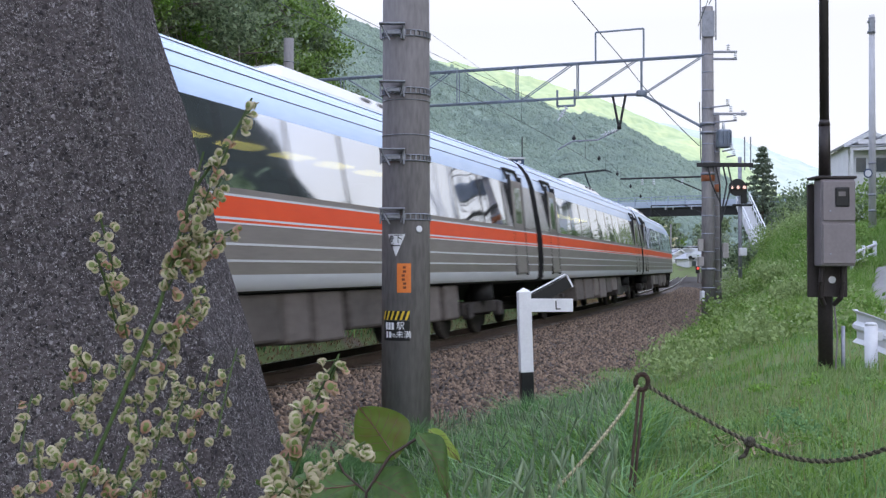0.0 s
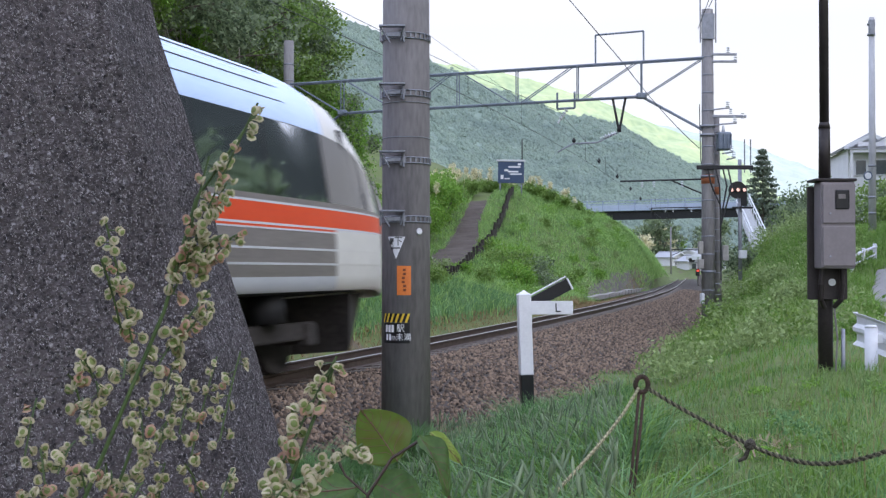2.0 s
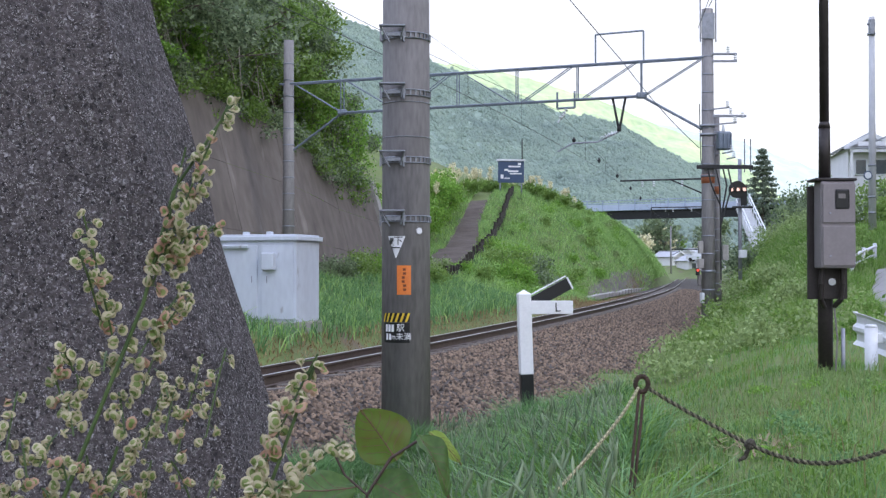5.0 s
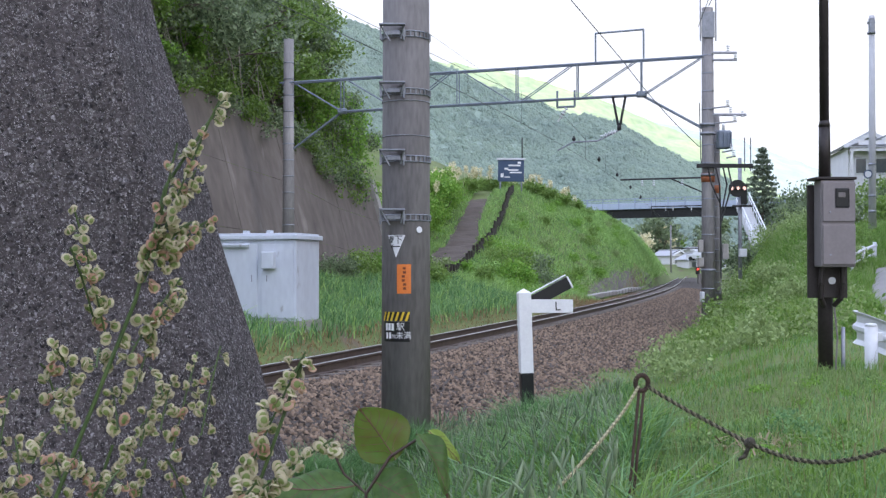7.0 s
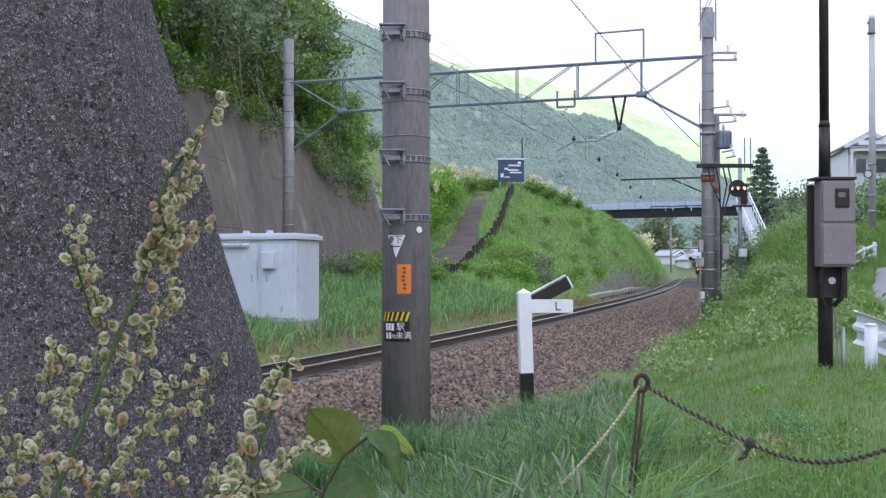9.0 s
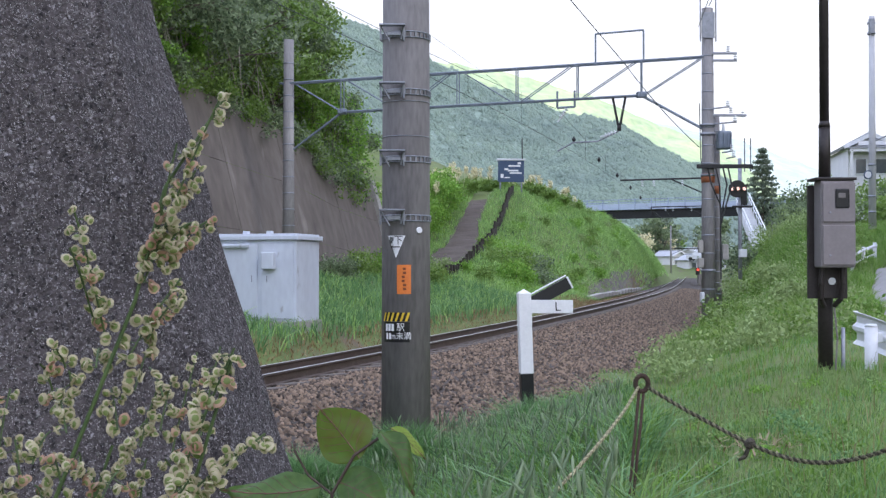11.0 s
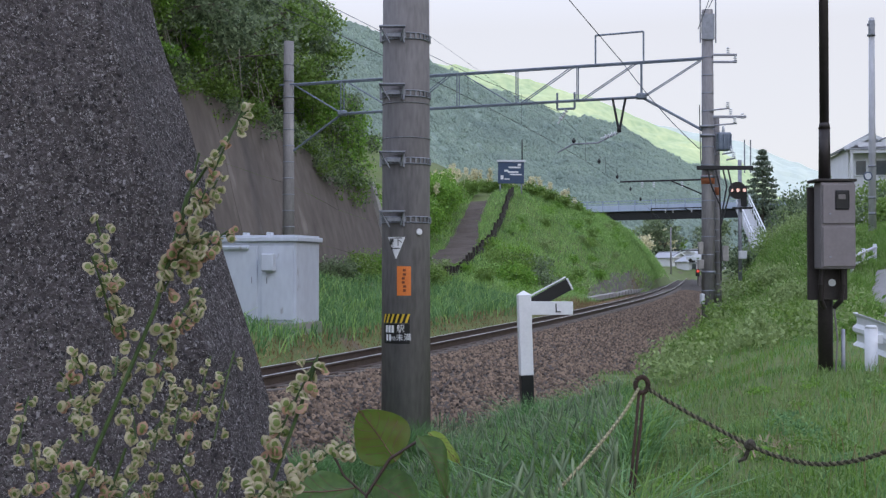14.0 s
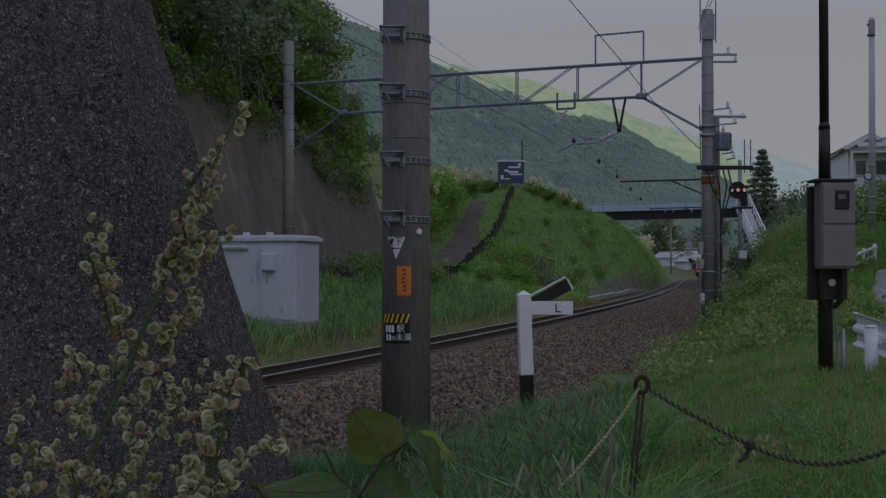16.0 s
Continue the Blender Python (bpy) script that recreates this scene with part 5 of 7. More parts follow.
def far_catenary():
    for s, d, arm, z, drop in ((62, 3.2, -5.0, 6.4, 0.0), (100, 3.2, -5.0, 6.8, 0.8), (190, -1.9, 5.0, 4.6, 0.0)):
        p = line_at(s, d)
        g = float(level(p.x, p.y))
        m = thing("catenary_mast", Matrix(), "slim catenary mast with a bracket arm beside the line", "catenary mast", "masts along the line")
        part("post", rod(B(), (p.x, p.y, g - 0.4), (p.x, p.y, z + 1.2 if s < 150 else 8.4), 0.15, 0.12, n=14), "pole_far", m)
        e = line_at(s, d + arm)
        part("arm", rod(B(), (p.x, p.y, z + 0.05), (e.x, e.y, z), 0.05 if s < 150 else 0.09, n=6), "dark", m)
        if drop:
            part("drop_tube", rod(B(), (e.x, e.y, z), (e.x, e.y, z - drop), 0.05, n=6), "dark", m)
        q = Vector((p.x, p.y, 0)).lerp(Vector((e.x, e.y, 0)), 0.42)
        part("brace", rod(B(), (p.x, p.y, z - 0.95), (q.x, q.y, z), 0.04, n=6), "dark", m)
        for u in (0.3, 0.62, 0.75):
            q = Vector((p.x, p.y, 0)).lerp(Vector((e.x, e.y, 0)), u)
            bm = B()
            for k in range(3):
                rod(bm, (q.x, q.y, z - 0.12 - 0.12 * k), (q.x, q.y, z - 0.05 - 0.12 * k), 0.08, 0.05, n=10)
            part("insulator", bm, "porcelain", m)


far_catenary()


# ---- beyond the line: path, fence, notice board, ditch ----
def settle(x, y, up=0.0):
    return float(level(x, y)) + up


def lip_of(s):
    return -(7.5 + 3.5 * min(max((s - 44) / 34, 0), 1))


def path_and_fence():
    v, f, n = [], [], 60
    for i in range(n + 1):
        s = 36 + 40 * i / n
        w = 2.4 - 1.2 * float(step(52, 74, s))
        d = lip_of(s) - 0.35 - 1.1 * float(step(56, 70, s))
        for k in range(5):
            p = line_at(s, d - w * k / 4 + 0.12 * noise.noise(Vector((s * 0.6, k, 0))))
            v.append((p.x, p.y, float(level(p.x, p.y)) + 0.04))
    f = [(i * 5 + j, i * 5 + j + 1, i * 5 + j + 6, i * 5 + j + 5) for i in range(n) for j in range(4)]
    tagged(sheet("path", v, f, "asphalt"), "narrow worn grey-brown footpath climbing the bank", "path", kind="structure")
    fence = thing("timber_fence", Matrix(), "row of dark old timber sleepers edging the footpath", "fence")
    rng = random.Random(5)
    for i in range(46):
        s = 43 + 36 * i / 45
        p = line_at(s, lip_of(s) + 0.05 + rng.uniform(-0.05, 0.05))
        z = float(level(p.x, p.y))
        h = rng.uniform(0.5, 0.68)
        m = pose(0, 0, 0, rng.uniform(-5, 5), rng.uniform(-5, 5), -math.degrees(heading(s)))
        part("sleeper_post", block(B(), (p.x, p.y, z + h / 2 - 0.12), (0.12, 0.22 if s < 54 else 0.74, h + 0.24), m, 0.012), "old_wood", fence)
    b = thing("notice_board", pose(5.05, 88, 0, 0, 0, 6), "dark blue station notice board with white top edge", "notice board")
    g = float(level(5.05, 88))
    M["board_blue"] = mat("board_blue", (0.035, 0.06, 0.12), (0.05, 0.085, 0.16), 3, 0.4)
    board = part("board", block(B(), (0, 0, 8.55), (1.95, 0.12, 1.6), bevel=0.02), "board_blue", b)
    part("top_cap", block(B(), (0, -0.02, 9.42), (2.15, 0.22, 0.14), bevel=0.02), "white", b, "white cap")
    for x in (-0.8, 0.8):
        part("post", rod(B(), (x, 0.05, g - 0.3), (x, 0.05, 8.0), 0.06, n=10), "steel", b)
    part("antenna", rod(B(), (0.85, 0.05, 9.4), (0.85, 0.05, 11.0), 0.045, n=8), "dark", b)
    for x, z, w, h in ((0.25, 8.95, 0.9, 0.12), (0.15, 8.6, 0.8, 0.12), (0.35, 8.42, 0.9, 0.1), (-0.35, 8.7, 0.3, 0.14), (0.62, 9.15, 0.25, 0.16), (-0.68, 8.2, 0.22, 0.3), (-0.3, 8.08, 0.4, 0.08)):
        part("bar", block(B(), (x, -0.065, z), (w, 0.012, h)), "plate_white", board)
    # stone-faced ditch wall at the foot of the slope
    ditch = thing("ditch_wall", Matrix(), "low crumbling concrete ditch wall at the slope's foot", "ditch wall", kind="structure")
    for i in range(30):
        s = 52 + 2.1 * i
        d = -3.4 + 1.3 * float(step(64, 112, s))
        z0 = -0.5
        hgt = 0.3 + 0.1 * noise.noise(Vector((s * 0.15, 0, 3)))
        m = line_pose(s, d, z0, 0)
        ob = part("coping_block", block(B(), (0, 0, hgt / 2), (0.36, 2.1, hgt), bevel=0.03), "concrete", ditch)
        ob.matrix_basis = m


path_and_fence()


def rock_face():
    """Bare grey rock where the slope's foot is cut back."""
    M["rock"] = mat("rock", (0.06, 0.05, 0.044), (0.19, 0.165, 0.145), 0.8, 0.95, bump=1.0, fine=5, spots=(0.11, 0.13, 0.05), spot_scale=1.1, spot_share=0.5)
    n, rows = 90, 12
    v = []
    for i in range(n):
        s = 60 + 46 * i / (n - 1)
        toe = 3.45 - 1.9 * float(step(64, 112, s))
        reach = (1.25 + 0.5 * noise.noise(Vector((i * 0.12, 3, 1)))) * math.sin(math.pi * i / (n - 1)) ** 0.5 + 0.1
        for j in range(rows):
            p = line_at(s, -(toe + reach * j / (rows - 1)))
            w = noise.noise(Vector((s * 0.5, j * 0.35, 2))) * 0.14 + noise.noise(Vector((s * 1.9, j * 1.1, 5))) * 0.07
            edge = 0.1 if 0 < i < n - 1 and j < rows - 1 else -0.25
            v.append((p.x, p.y, settle(p.x, p.y) + edge + w))
    f = [(i * rows + j, i * rows + j + 1, (i + 1) * rows + j + 1, (i + 1) * rows + j) for i in range(n - 1) for j in range(rows - 1)]
    tagged(sheet("rock_face", v, f, "rock"), "bare grey rock at the foot of the slope", "rock", kind="structure")


# ---- house, lane pole, village under the bridge ----
M["tile"] = mat("tile", (0.3, 0.31, 0.34), (0.42, 0.43, 0.46), 4, 0.6, stretch=(1, 8, 1))
M["glass_pane"] = mat("glass_pane", (0.05, 0.06, 0.07), (0.09, 0.10, 0.11), 1, 0.1, spec=0.8)


def house(m, w, depth, h, roof_h, label, face="house_wall", porch=False):
    o = thing("house", m, label, "house")
    part("wall", block(B(), (0, depth / 2, h / 2 - 1.5), (w, depth, h + 3), bevel=0.02), face, o)
    bm = B()
    e, ov = 0.35, 0.16
    vs = [bm.verts.new(p) for p in ((-w / 2, 0, h), (w / 2, 0, h), (0, 0, h + roof_h * 0.9), (-w / 2, depth, h), (w / 2, depth, h), (0, depth, h + roof_h * 0.9))]
    for q in ((0, 1, 2), (3, 5, 4), (0, 2, 5, 3), (1, 4, 5, 2), (0, 3, 4, 1)):
        bm.faces.new([vs[k] for k in q])
    part("gable_wall", bm, face, o)
    for sgn in (-1, 1):
        a = math.degrees(math.atan2(roof_h, w / 2 + e))
        ln = math.hypot(roof_h, w / 2 + e)
        part("roof", block(B(), (sgn * (w / 2 + e) / 2, depth / 2, h + roof_h / 2 - 0.02), (ln, depth + 1.0, ov), pose(0, 0, 0, 0, a * sgn, 0), 0.02), "tile", o, "grey tiled roof")
        part("barge_board", block(B(), (sgn * (w / 2 + e) / 2, -0.5, h + roof_h / 2 - 0.05), (ln, 0.06, 0.26), pose(0, 0, 0, 0, a * sgn, 0), 0.01), "white", o)
    part("ridge", block(B(), (0, depth / 2, h + roof_h + 0.08), (0.3, depth + 1.0, 0.2), bevel=0.05), "tile", o)
    for x in (-w * 0.22, w * 0.22):
        wn_ = part("window", block(B(), (x, -0.03, h * 0.55), (w * 0.26, 0.1, 1.1), bevel=0.02), "white", o)
        part("pane", block(B(), (x, -0.075, h * 0.55), (w * 0.22, 0.03, 0.96), bevel=0.01), "glass_pane", wn_)
    part("lintel", block(B(), (0, -0.1, h - 0.15), (w, 0.3, 0.12), bevel=0.02), "steel", o)
    if porch:
        for x in (-w / 2 + 0.12, w / 2 - 0.12):
            part("column", block(B(), (x, -0.75, h / 2 - 0.6), (0.16, 0.16, h + 0.7), bevel=0.015), "house_wall", o, "white porch column")
        part("porch_beam", block(B(), (0, -0.75, h - 0.28), (w, 0.16, 0.22), bevel=0.015), "house_wall", o)
        part("porch_roof", block(B(), (0, -0.42, h - 0.12), (w + 0.3, 0.95, 0.08), bevel=0.01), "tile", o)
        part("gable_panel", block(B(), (0, -0.52, h + 0.2), (w * 0.62, 0.06, 0.3), bevel=0.01), "house_wall", o)
        part("ridge_ornament", frustum(B(), [(-0.22, -0.6), (0.22, -0.6), (0.22, -0.3), (-0.22, -0.3)], [(-0.1, -0.6), (0.1, -0.6), (0.1, -0.3), (-0.1, -0.3)], h + roof_h, h + roof_h + 0.42), "tile", o, "dark ridge end tile")
    return o


rock_face()
house(pose(28.9, 80, 6.6, 0, 0, -8), 3.0, 7, 2.95, 0.85, "white gabled house with grey tiles above the bank", porch=True)
for hx, hy, hz, hr, hw, hh, hl in ((43.2, 201, 0.9, 12, 3.4, 1.9, "far white house with grey roof in the valley"), (46.8, 203, 0.7, -14, 3.0, 2.1, "far pale two-storey house in the valley"), (42.6, 214, 1.6, 30, 3.0, 2.0, "far grey-roofed house beyond the bridge"),
                                   (46.0, 222, 2.2, -30, 4.0, 2.0, "far white house among trees"), (49.4, 226, 2.4, 8, 3.6, 2.0, "far cream house beyond the bridge")):
    house(pose(hx, hy, hz, 0, 0, hr), hw, 5, hh, 1.0, hl)


def lane_pole():
    x, y = 16.3, 45.0
    g = settle(x, y)
    p = thing("utility_pole", pose(x, y, 0), "tall pale concrete utility pole with a round sign", "utility pole")
    part("shaft", rod(B(), (0, 0, g - 0.5), (0.02, 0, 10.9), 0.15, 0.1, n=18), "pole_pale", p)
    for z in (10.6, 10.2, 5.2, 4.0, 3.4):
        part("clamp", rod(B(), (0, 0, z), (0, 0, z + 0.08), 0.15, n=18), "steel", p)
    part("cap_box", block(B(), (-0.02, -0.1, 10.5), (0.2, 0.2, 0.6), bevel=0.03), "steel", p)
    s = part("round_sign", rod(B(), (-0.22, -0.16, 4.85), (-0.22, -0.19, 4.85), 0.17, n=24), "board_blue", p, "round road sign with dark rim")
    part("sign_face", rod(B(), (-0.22, -0.19, 4.85), (-0.22, -0.2, 4.85), 0.125, n=24), "white", s)
    part("arm", rod(B(), (0.0, 0, 8.1 - 2.0), (1.4, 0.2, 6.7), 0.03, n=6), "steel", p)


lane_pole()


def parked_car(m, colour, label):
    c = thing("parked_car", m, label, "car", "cars parked in the valley")
    part("body", frustum(frustum(B(), [(-0.8, -2), (0.8, -2), (0.8, 2), (-0.8, 2)], [(-0.82, -2), (0.82, -2), (0.82, 2), (-0.82, 2)], 0.3, 0.9),
                         [(-0.75, -1.8), (0.75, -1.8), (0.75, 1.2), (-0.75, 1.2)], [(-0.62, -1.5), (0.62, -1.5), (0.62, 0.6), (-0.62, 0.6)], 0.9, 1.5), colour, c)
    for x in (-0.72, 0.72):
        for y in (-1.3, 1.3):
            part("wheel", rod(B(), (x - 0.1, y, 0.32), (x + 0.1, y, 0.32), 0.32, n=14), "black", c)
    part("windscreen", block(B(), (0, -1.66, 1.2), (1.15, 0.04, 0.5), pose(0, 0, 0, -28, 0, 0)), "glass_pane", c)


for i, (x, y, r) in enumerate(((42.6, 197, 60), (44.3, 198, 80), (45.9, 197, 100))):
    parked_car(pose(x, y, settle(x, y), 0, 0, r), ("white", "plate_white", "equip")[i], ("white parked car beyond the bridge", "white parked van beyond the bridge", "grey parked car beyond the bridge")[i])


# ---- trees and shrubs ----
def leaf_cloud(name, centres, spread, n, size, material, parent, seed, droop=0.2, long=1.5):
    """Many small leaves round the given twig ends, thinning outwards."""
    rng = np.random.default_rng(seed)
    c = np.asarray(centres, float)
    k = rng.integers(0, len(c), n)
    off = rng.normal(0, 1, (n, 3)) * spread
    off[:, 2] *= 0.7
    p = c[k] + off
    p[:, 2] -= droop * np.abs(rng.normal(0, 1, n)) * spread
    u = rng.normal(0, 1, (n, 3))
    u /= np.linalg.norm(u, axis=1)[:, None]
    w = np.cross(u, rng.normal(0, 1, (n, 3)))
    w /= np.linalg.norm(w, axis=1)[:, None]
    sz = size * rng.uniform(0.6, 1.3, n)[:, None]
    a, b = u * sz * long / 2, w * sz / 2
    v = np.stack([p - a, p + b * 0.9, p + a, p - b * 0.9], 1).reshape(-1, 3)
    return quick(name, v, np.arange(4 * n).reshape(-1, 4), material, parent)


def tree(x, y, height, spread, seed, leaves, leaf, material, label, name="tree", low=0.12, z=None, lean=(0, 0)):
    rng = random.Random(seed)
    g = settle(x, y) if z is None else z
    t = thing(name, pose(x, y, g), label, "tree", "trees on the wooded slope")
    bm, ends = B(), []
    top = Vector((lean[0], lean[1], height * 0.8))
    rod(bm, (0, 0, -0.5), top * 0.5, 0.035 * height * 0.5, 0.02 * height * 0.5, n=9)
    rod(bm, top * 0.5, top, 0.02 * height * 0.5, 0.006 * height, n=8)
    for i in range(17):
        h = low + (0.95 - low) * i / 16
        a = i * 2.4 + rng.uniform(-0.4, 0.4)
        base = top * h
        reach = spread * rng.uniform(0.6, 1.15) * (1.15 - 0.55 * h)
        end = base + Vector((math.cos(a) * reach, math.sin(a) * reach, rng.uniform(-0.05, 0.35) * reach + 0.12 * height * (1 - h)))
        mid = base.lerp(end, 0.5) + Vector((0, 0, 0.08 * reach))
        rod(bm, base, mid, 0.008 * height, 0.005 * height, n=6)
        rod(bm, mid, end, 0.005 * height, 0.002 * height, n=5)
        for k in range(4):
            q = mid.lerp(end, 0.2 + 0.27 * k) + Vector((rng.uniform(-1, 1), rng.uniform(-1, 1), rng.uniform(-0.6, 0.8))) * 0.32 * reach
            rod(bm, mid.lerp(end, 0.1 + 0.25 * k), q, 0.0025 * height, 0.001 * height, n=4)
            ends.append(tuple(q))
        ends.append(tuple(end))
    ends.append(tuple(top * 1.15))
    part("trunk", bm, "trunk", t)
    tagged(leaf_cloud("crown", ends, 0.07 * spread + 0.1, leaves, leaf, material, t, seed, droop=0.7, long=1.8), "", kind="stuff")
    return t


rng = random.Random(11)
for i, (s, d, h, sp, m) in enumerate(((13, -12.2, 9, 3.2, "leaf_dark"), (18, -11.8, 8, 3.0, "leaf_dark"), (22, -12.6, 9, 3.2, "leaf_light"), (24.5, -11.6, 6, 2.6, "leaf_dark"), (28, -12.0, 7.0, 2.7, "leaf_dark"),
                                     (31, -13.2, 8, 2.8, "leaf_dark"), (34, -11.7, 5.2, 2.2, "leaf_light"), (36.5, -12.6, 6.0, 2.2, "leaf_dark"), (27, -16.5, 8.5, 3.4, "leaf_light"), (20, -16, 10, 3.6, "leaf_dark"),
                                     (34, -17, 7.5, 3.0, "leaf_dark"), (40, -16, 5.5, 2.3, "leaf_light"), (38.5, -12.6, 6.0, 2.0, "leaf_light"), (40.5, -14.3, 6.2, 2.0, "leaf_light"), (37, -14.6, 7.0, 2.2, "leaf_light"), (42.5, -12.6, 3.6, 1.6, "leaf_dark"))):
    p = line_at(s, d)
    tree(p.x, p.y, h, sp, 20 + i, 8500, 0.10, m, ("dark green broadleaf tree with hanging branches over the wall" if m == "leaf_dark" else "light green broadleaf tree on the slope above the wall"))


M["pale_bark"] = mat("pale_bark", (0.16, 0.14, 0.115), (0.36, 0.33, 0.28), 5, 0.9, bump=0.4)


def hanging_growth():
    """Creepers and scrub that spill over the wall's top."""
    rng = np.random.default_rng(8)
    c = []
    for i in range(150):
        s = 14 + 25 * rng.random()
        top = wall_top(s)
        drop = abs(rng.normal(0, 0.3)) * (1.0 + 0.9 * (s > 34)) + (0.7 * rng.random() if i % 9 == 0 else 0)
        p = line_at(s, -8.7 - 0.26 * (top - 0.3) + 0.26 * drop - rng.uniform(-0.25, 0.5))
        c.append((p.x, p.y, top + 0.45 - drop))
    t = thing("creeper", Matrix(), "green creepers and scrub hanging over the wall top", "creeper")
    leaf_cloud("foliage", c[:110], 0.2, 9000, 0.08, "leaf_dark", t, 3)
    leaf_cloud("foliage", c[110:], 0.22, 6500, 0.085, "leaf_light", t, 4)
    for i in range(46):
        s = 17 + 21 * rng.random()
        top = wall_top(s)
        h, run, out = rng.uniform(0.8, 3.2), rng.uniform(-1.2, 1.2), rng.uniform(-10.9, -10.3)
        pts = [line_at(s + run * q + 0.1 * math.sin(9 * q + i), out - 0.9 * (1 - q), top + h * (1 - q * q) + 0.25 + 0.08 * math.sin(11 * q + 2 * i)) for q in np.linspace(0, 1, 9)]
        part("bare_twig", string(B(), pts, rng.uniform(0.008, 0.02), 5), "pale_bark", t, "pale bare hanging twig")


hanging_growth()


for i in range(30):
    s = 11 + 29 * i / 29
    top = wall_top(s)
    p = line_at(s, -12.1 - (i % 3) * 0.7)
    scrub = thing("scrub", pose(p.x, p.y, top - 0.1), "dense dark green scrub along the wall top", "shrub", "scrub above the wall")
    rs = np.random.default_rng(200 + i)
    cc = np.stack([rs.normal(0, 0.9, 30), rs.normal(0, 0.7, 30), rs.uniform(0.2, 3.4, 30)], 1)
    stems = B()
    for e in cc[:10]:
        rod(stems, (e[0] * 0.2, e[1] * 0.2, -0.6), tuple(e), 0.03, 0.008, n=5)
    part("stem", stems, "trunk", scrub)
    leaf_cloud("foliage", cc, 0.26, 1900, 0.085, ("leaf_dark", "leaf_light", "leaf_dark")[(i * 7 // 3) % 3], scrub, 300 + i)


def wall_end_growth():
    """Lime-green creeper that pours over the wall's far end, and fine sprays at its near end."""
    rng = np.random.default_rng(64)
    for i in range(13):
        s = 35.2 + 5.6 * i / 12
        p = line_at(s, -10.6 - 0.5 * rng.random())
        t = thing("creeper", pose(p.x, p.y, wall_top(s)), "bright green leafy creeper pouring over the wall end", "creeper", "creepers at the wall end")
        c = np.stack([rng.normal(0, 0.45, 34), rng.normal(0, 0.4, 34), rng.uniform(-0.9, 3.6, 34)], 1)
        vines = B()
        for e in c[:8]:
            rod(vines, (e[0] * 0.4, e[1] * 0.4, 0.3), tuple(e), 0.02, 0.006, n=4)
        part("vine", vines, "trunk", t)
        leaf_cloud("foliage", c, 0.2, 1700, 0.085, ("leaf_lime", "leaf_light", "leaf_lime", "leaf_dark")[i % 4], t, 640 + i, droop=0.9, long=1.8)
    for i in range(9):
        s = 22.5 + 3.2 * rng.random()
        p = line_at(s, -10.4 - 0.7 * rng.random())
        z = wall_top(s) + rng.uniform(0.4, 2.6)
        t = thing("fern_spray", pose(p.x, p.y, z), "light green feathery spray over the wall top", "shrub", "sprays over the wall top")
        c = []
        for k in range(5):
            a, ln = rng.uniform(-0.9, 0.9), rng.uniform(0.5, 0.9)
            c += [(ln * u * math.cos(a), -0.2 * u, 0.3 + ln * u * math.sin(a) * 0.5 - 0.35 * u * u) for u in np.linspace(0, 1, 9)]
        part("stalk", string(B(), [(0, 0, -1.2)] + c[:9], 0.01, 4), "trunk", t)
        leaf_cloud("foliage", c, 0.05, 700, 0.05, "leaf_lime", t, 680 + i, droop=0.5, long=2.2)


wall_end_growth()


def shrub(x, y, r, h, n, leaf, material, label, seed, name="shrub", long=1.5):
    rng = np.random.default_rng(seed)
    g = settle(x, y)
    t = thing(name, pose(x, y, g), label, "shrub", "shrubs on the banks")
    c = [(r * math.cos(a) * q, r * math.sin(a) * q, h * (0.12 + 0.8 * b)) for a, q, b in zip(rng.uniform(0, 6.28, 26), rng.uniform(0, 1, 26) ** 0.6, rng.uniform(0, 1, 26))]
    bm = B()
    for e in c[:14]:
        rod(bm, (e[0] * 0.2, e[1] * 0.2, -0.1), e, 0.03 * r, 0.006, n=5)
    if name == "shrub":
        tagged(part("stem", bm, "trunk", t), "", kind="stuff")
    leaf_cloud("foliage", c, 0.2 * r + (0.05 if r > 0.2 else 0.015), n, leaf, material, t, seed, long=long)
    return t


def along_shrub(s, d, *a, **k):
    p = line_at(s, d)
    return shrub(p.x, p.y, *a, **k)


for i, (s, d, r, h) in enumerate(((50, -13.0, 1.6, 2.6), (55, -13.2, 1.5, 2.6), (60, -13.5, 1.4, 2.8), (64, -13.8, 1.3, 3.3), (67, -14.0, 1.3, 3.4), (70, -14.3, 1.2, 2.7), (46, -12.6, 1.4, 1.8))):
    along_shrub(s, d, r, h, 3600, 0.12, "leaf_lime", "bright green shrub beside the footpath", 40 + i)
def plume_grass(s, d, r, h, count, seed):
    """A clump of tall grass with upright cream plumes."""
    q = random.Random(seed)
    p = line_at(s, d)
    t = thing("plume_grass", pose(p.x, p.y, settle(p.x, p.y)), "tall green grass clump with upright cream plumes", "grass clump", "plume grass on the bank top")
    leaf_cloud("foliage", [(q.uniform(-r, r), q.uniform(-r, r), q.uniform(0.1, 0.62) * h) for _ in range(24)], 0.22, 1100, 0.1, "leaf_light", t, seed, long=4.0)
    for _ in range(count):
        x, y, z = q.uniform(-r, r), q.uniform(-r, r) * 0.6, h * q.uniform(0.55, 1.0)
        tall, lean = q.uniform(0.55, 0.95), q.uniform(-0.2, 0.2)
        c = [(x + lean * tall * u, y, z + tall * u) for u in np.linspace(0, 1, 7)]
        spike = part("plume", string(B(), [(x * 0.7, y * 0.7, 0)] + c[:5], 0.014, 4), "plume", t)
        leaf_cloud("floret", c[1:6] + c[2:4], 0.075, 90, 0.085, "plume", spike, seed * 50 + _, long=2.4)


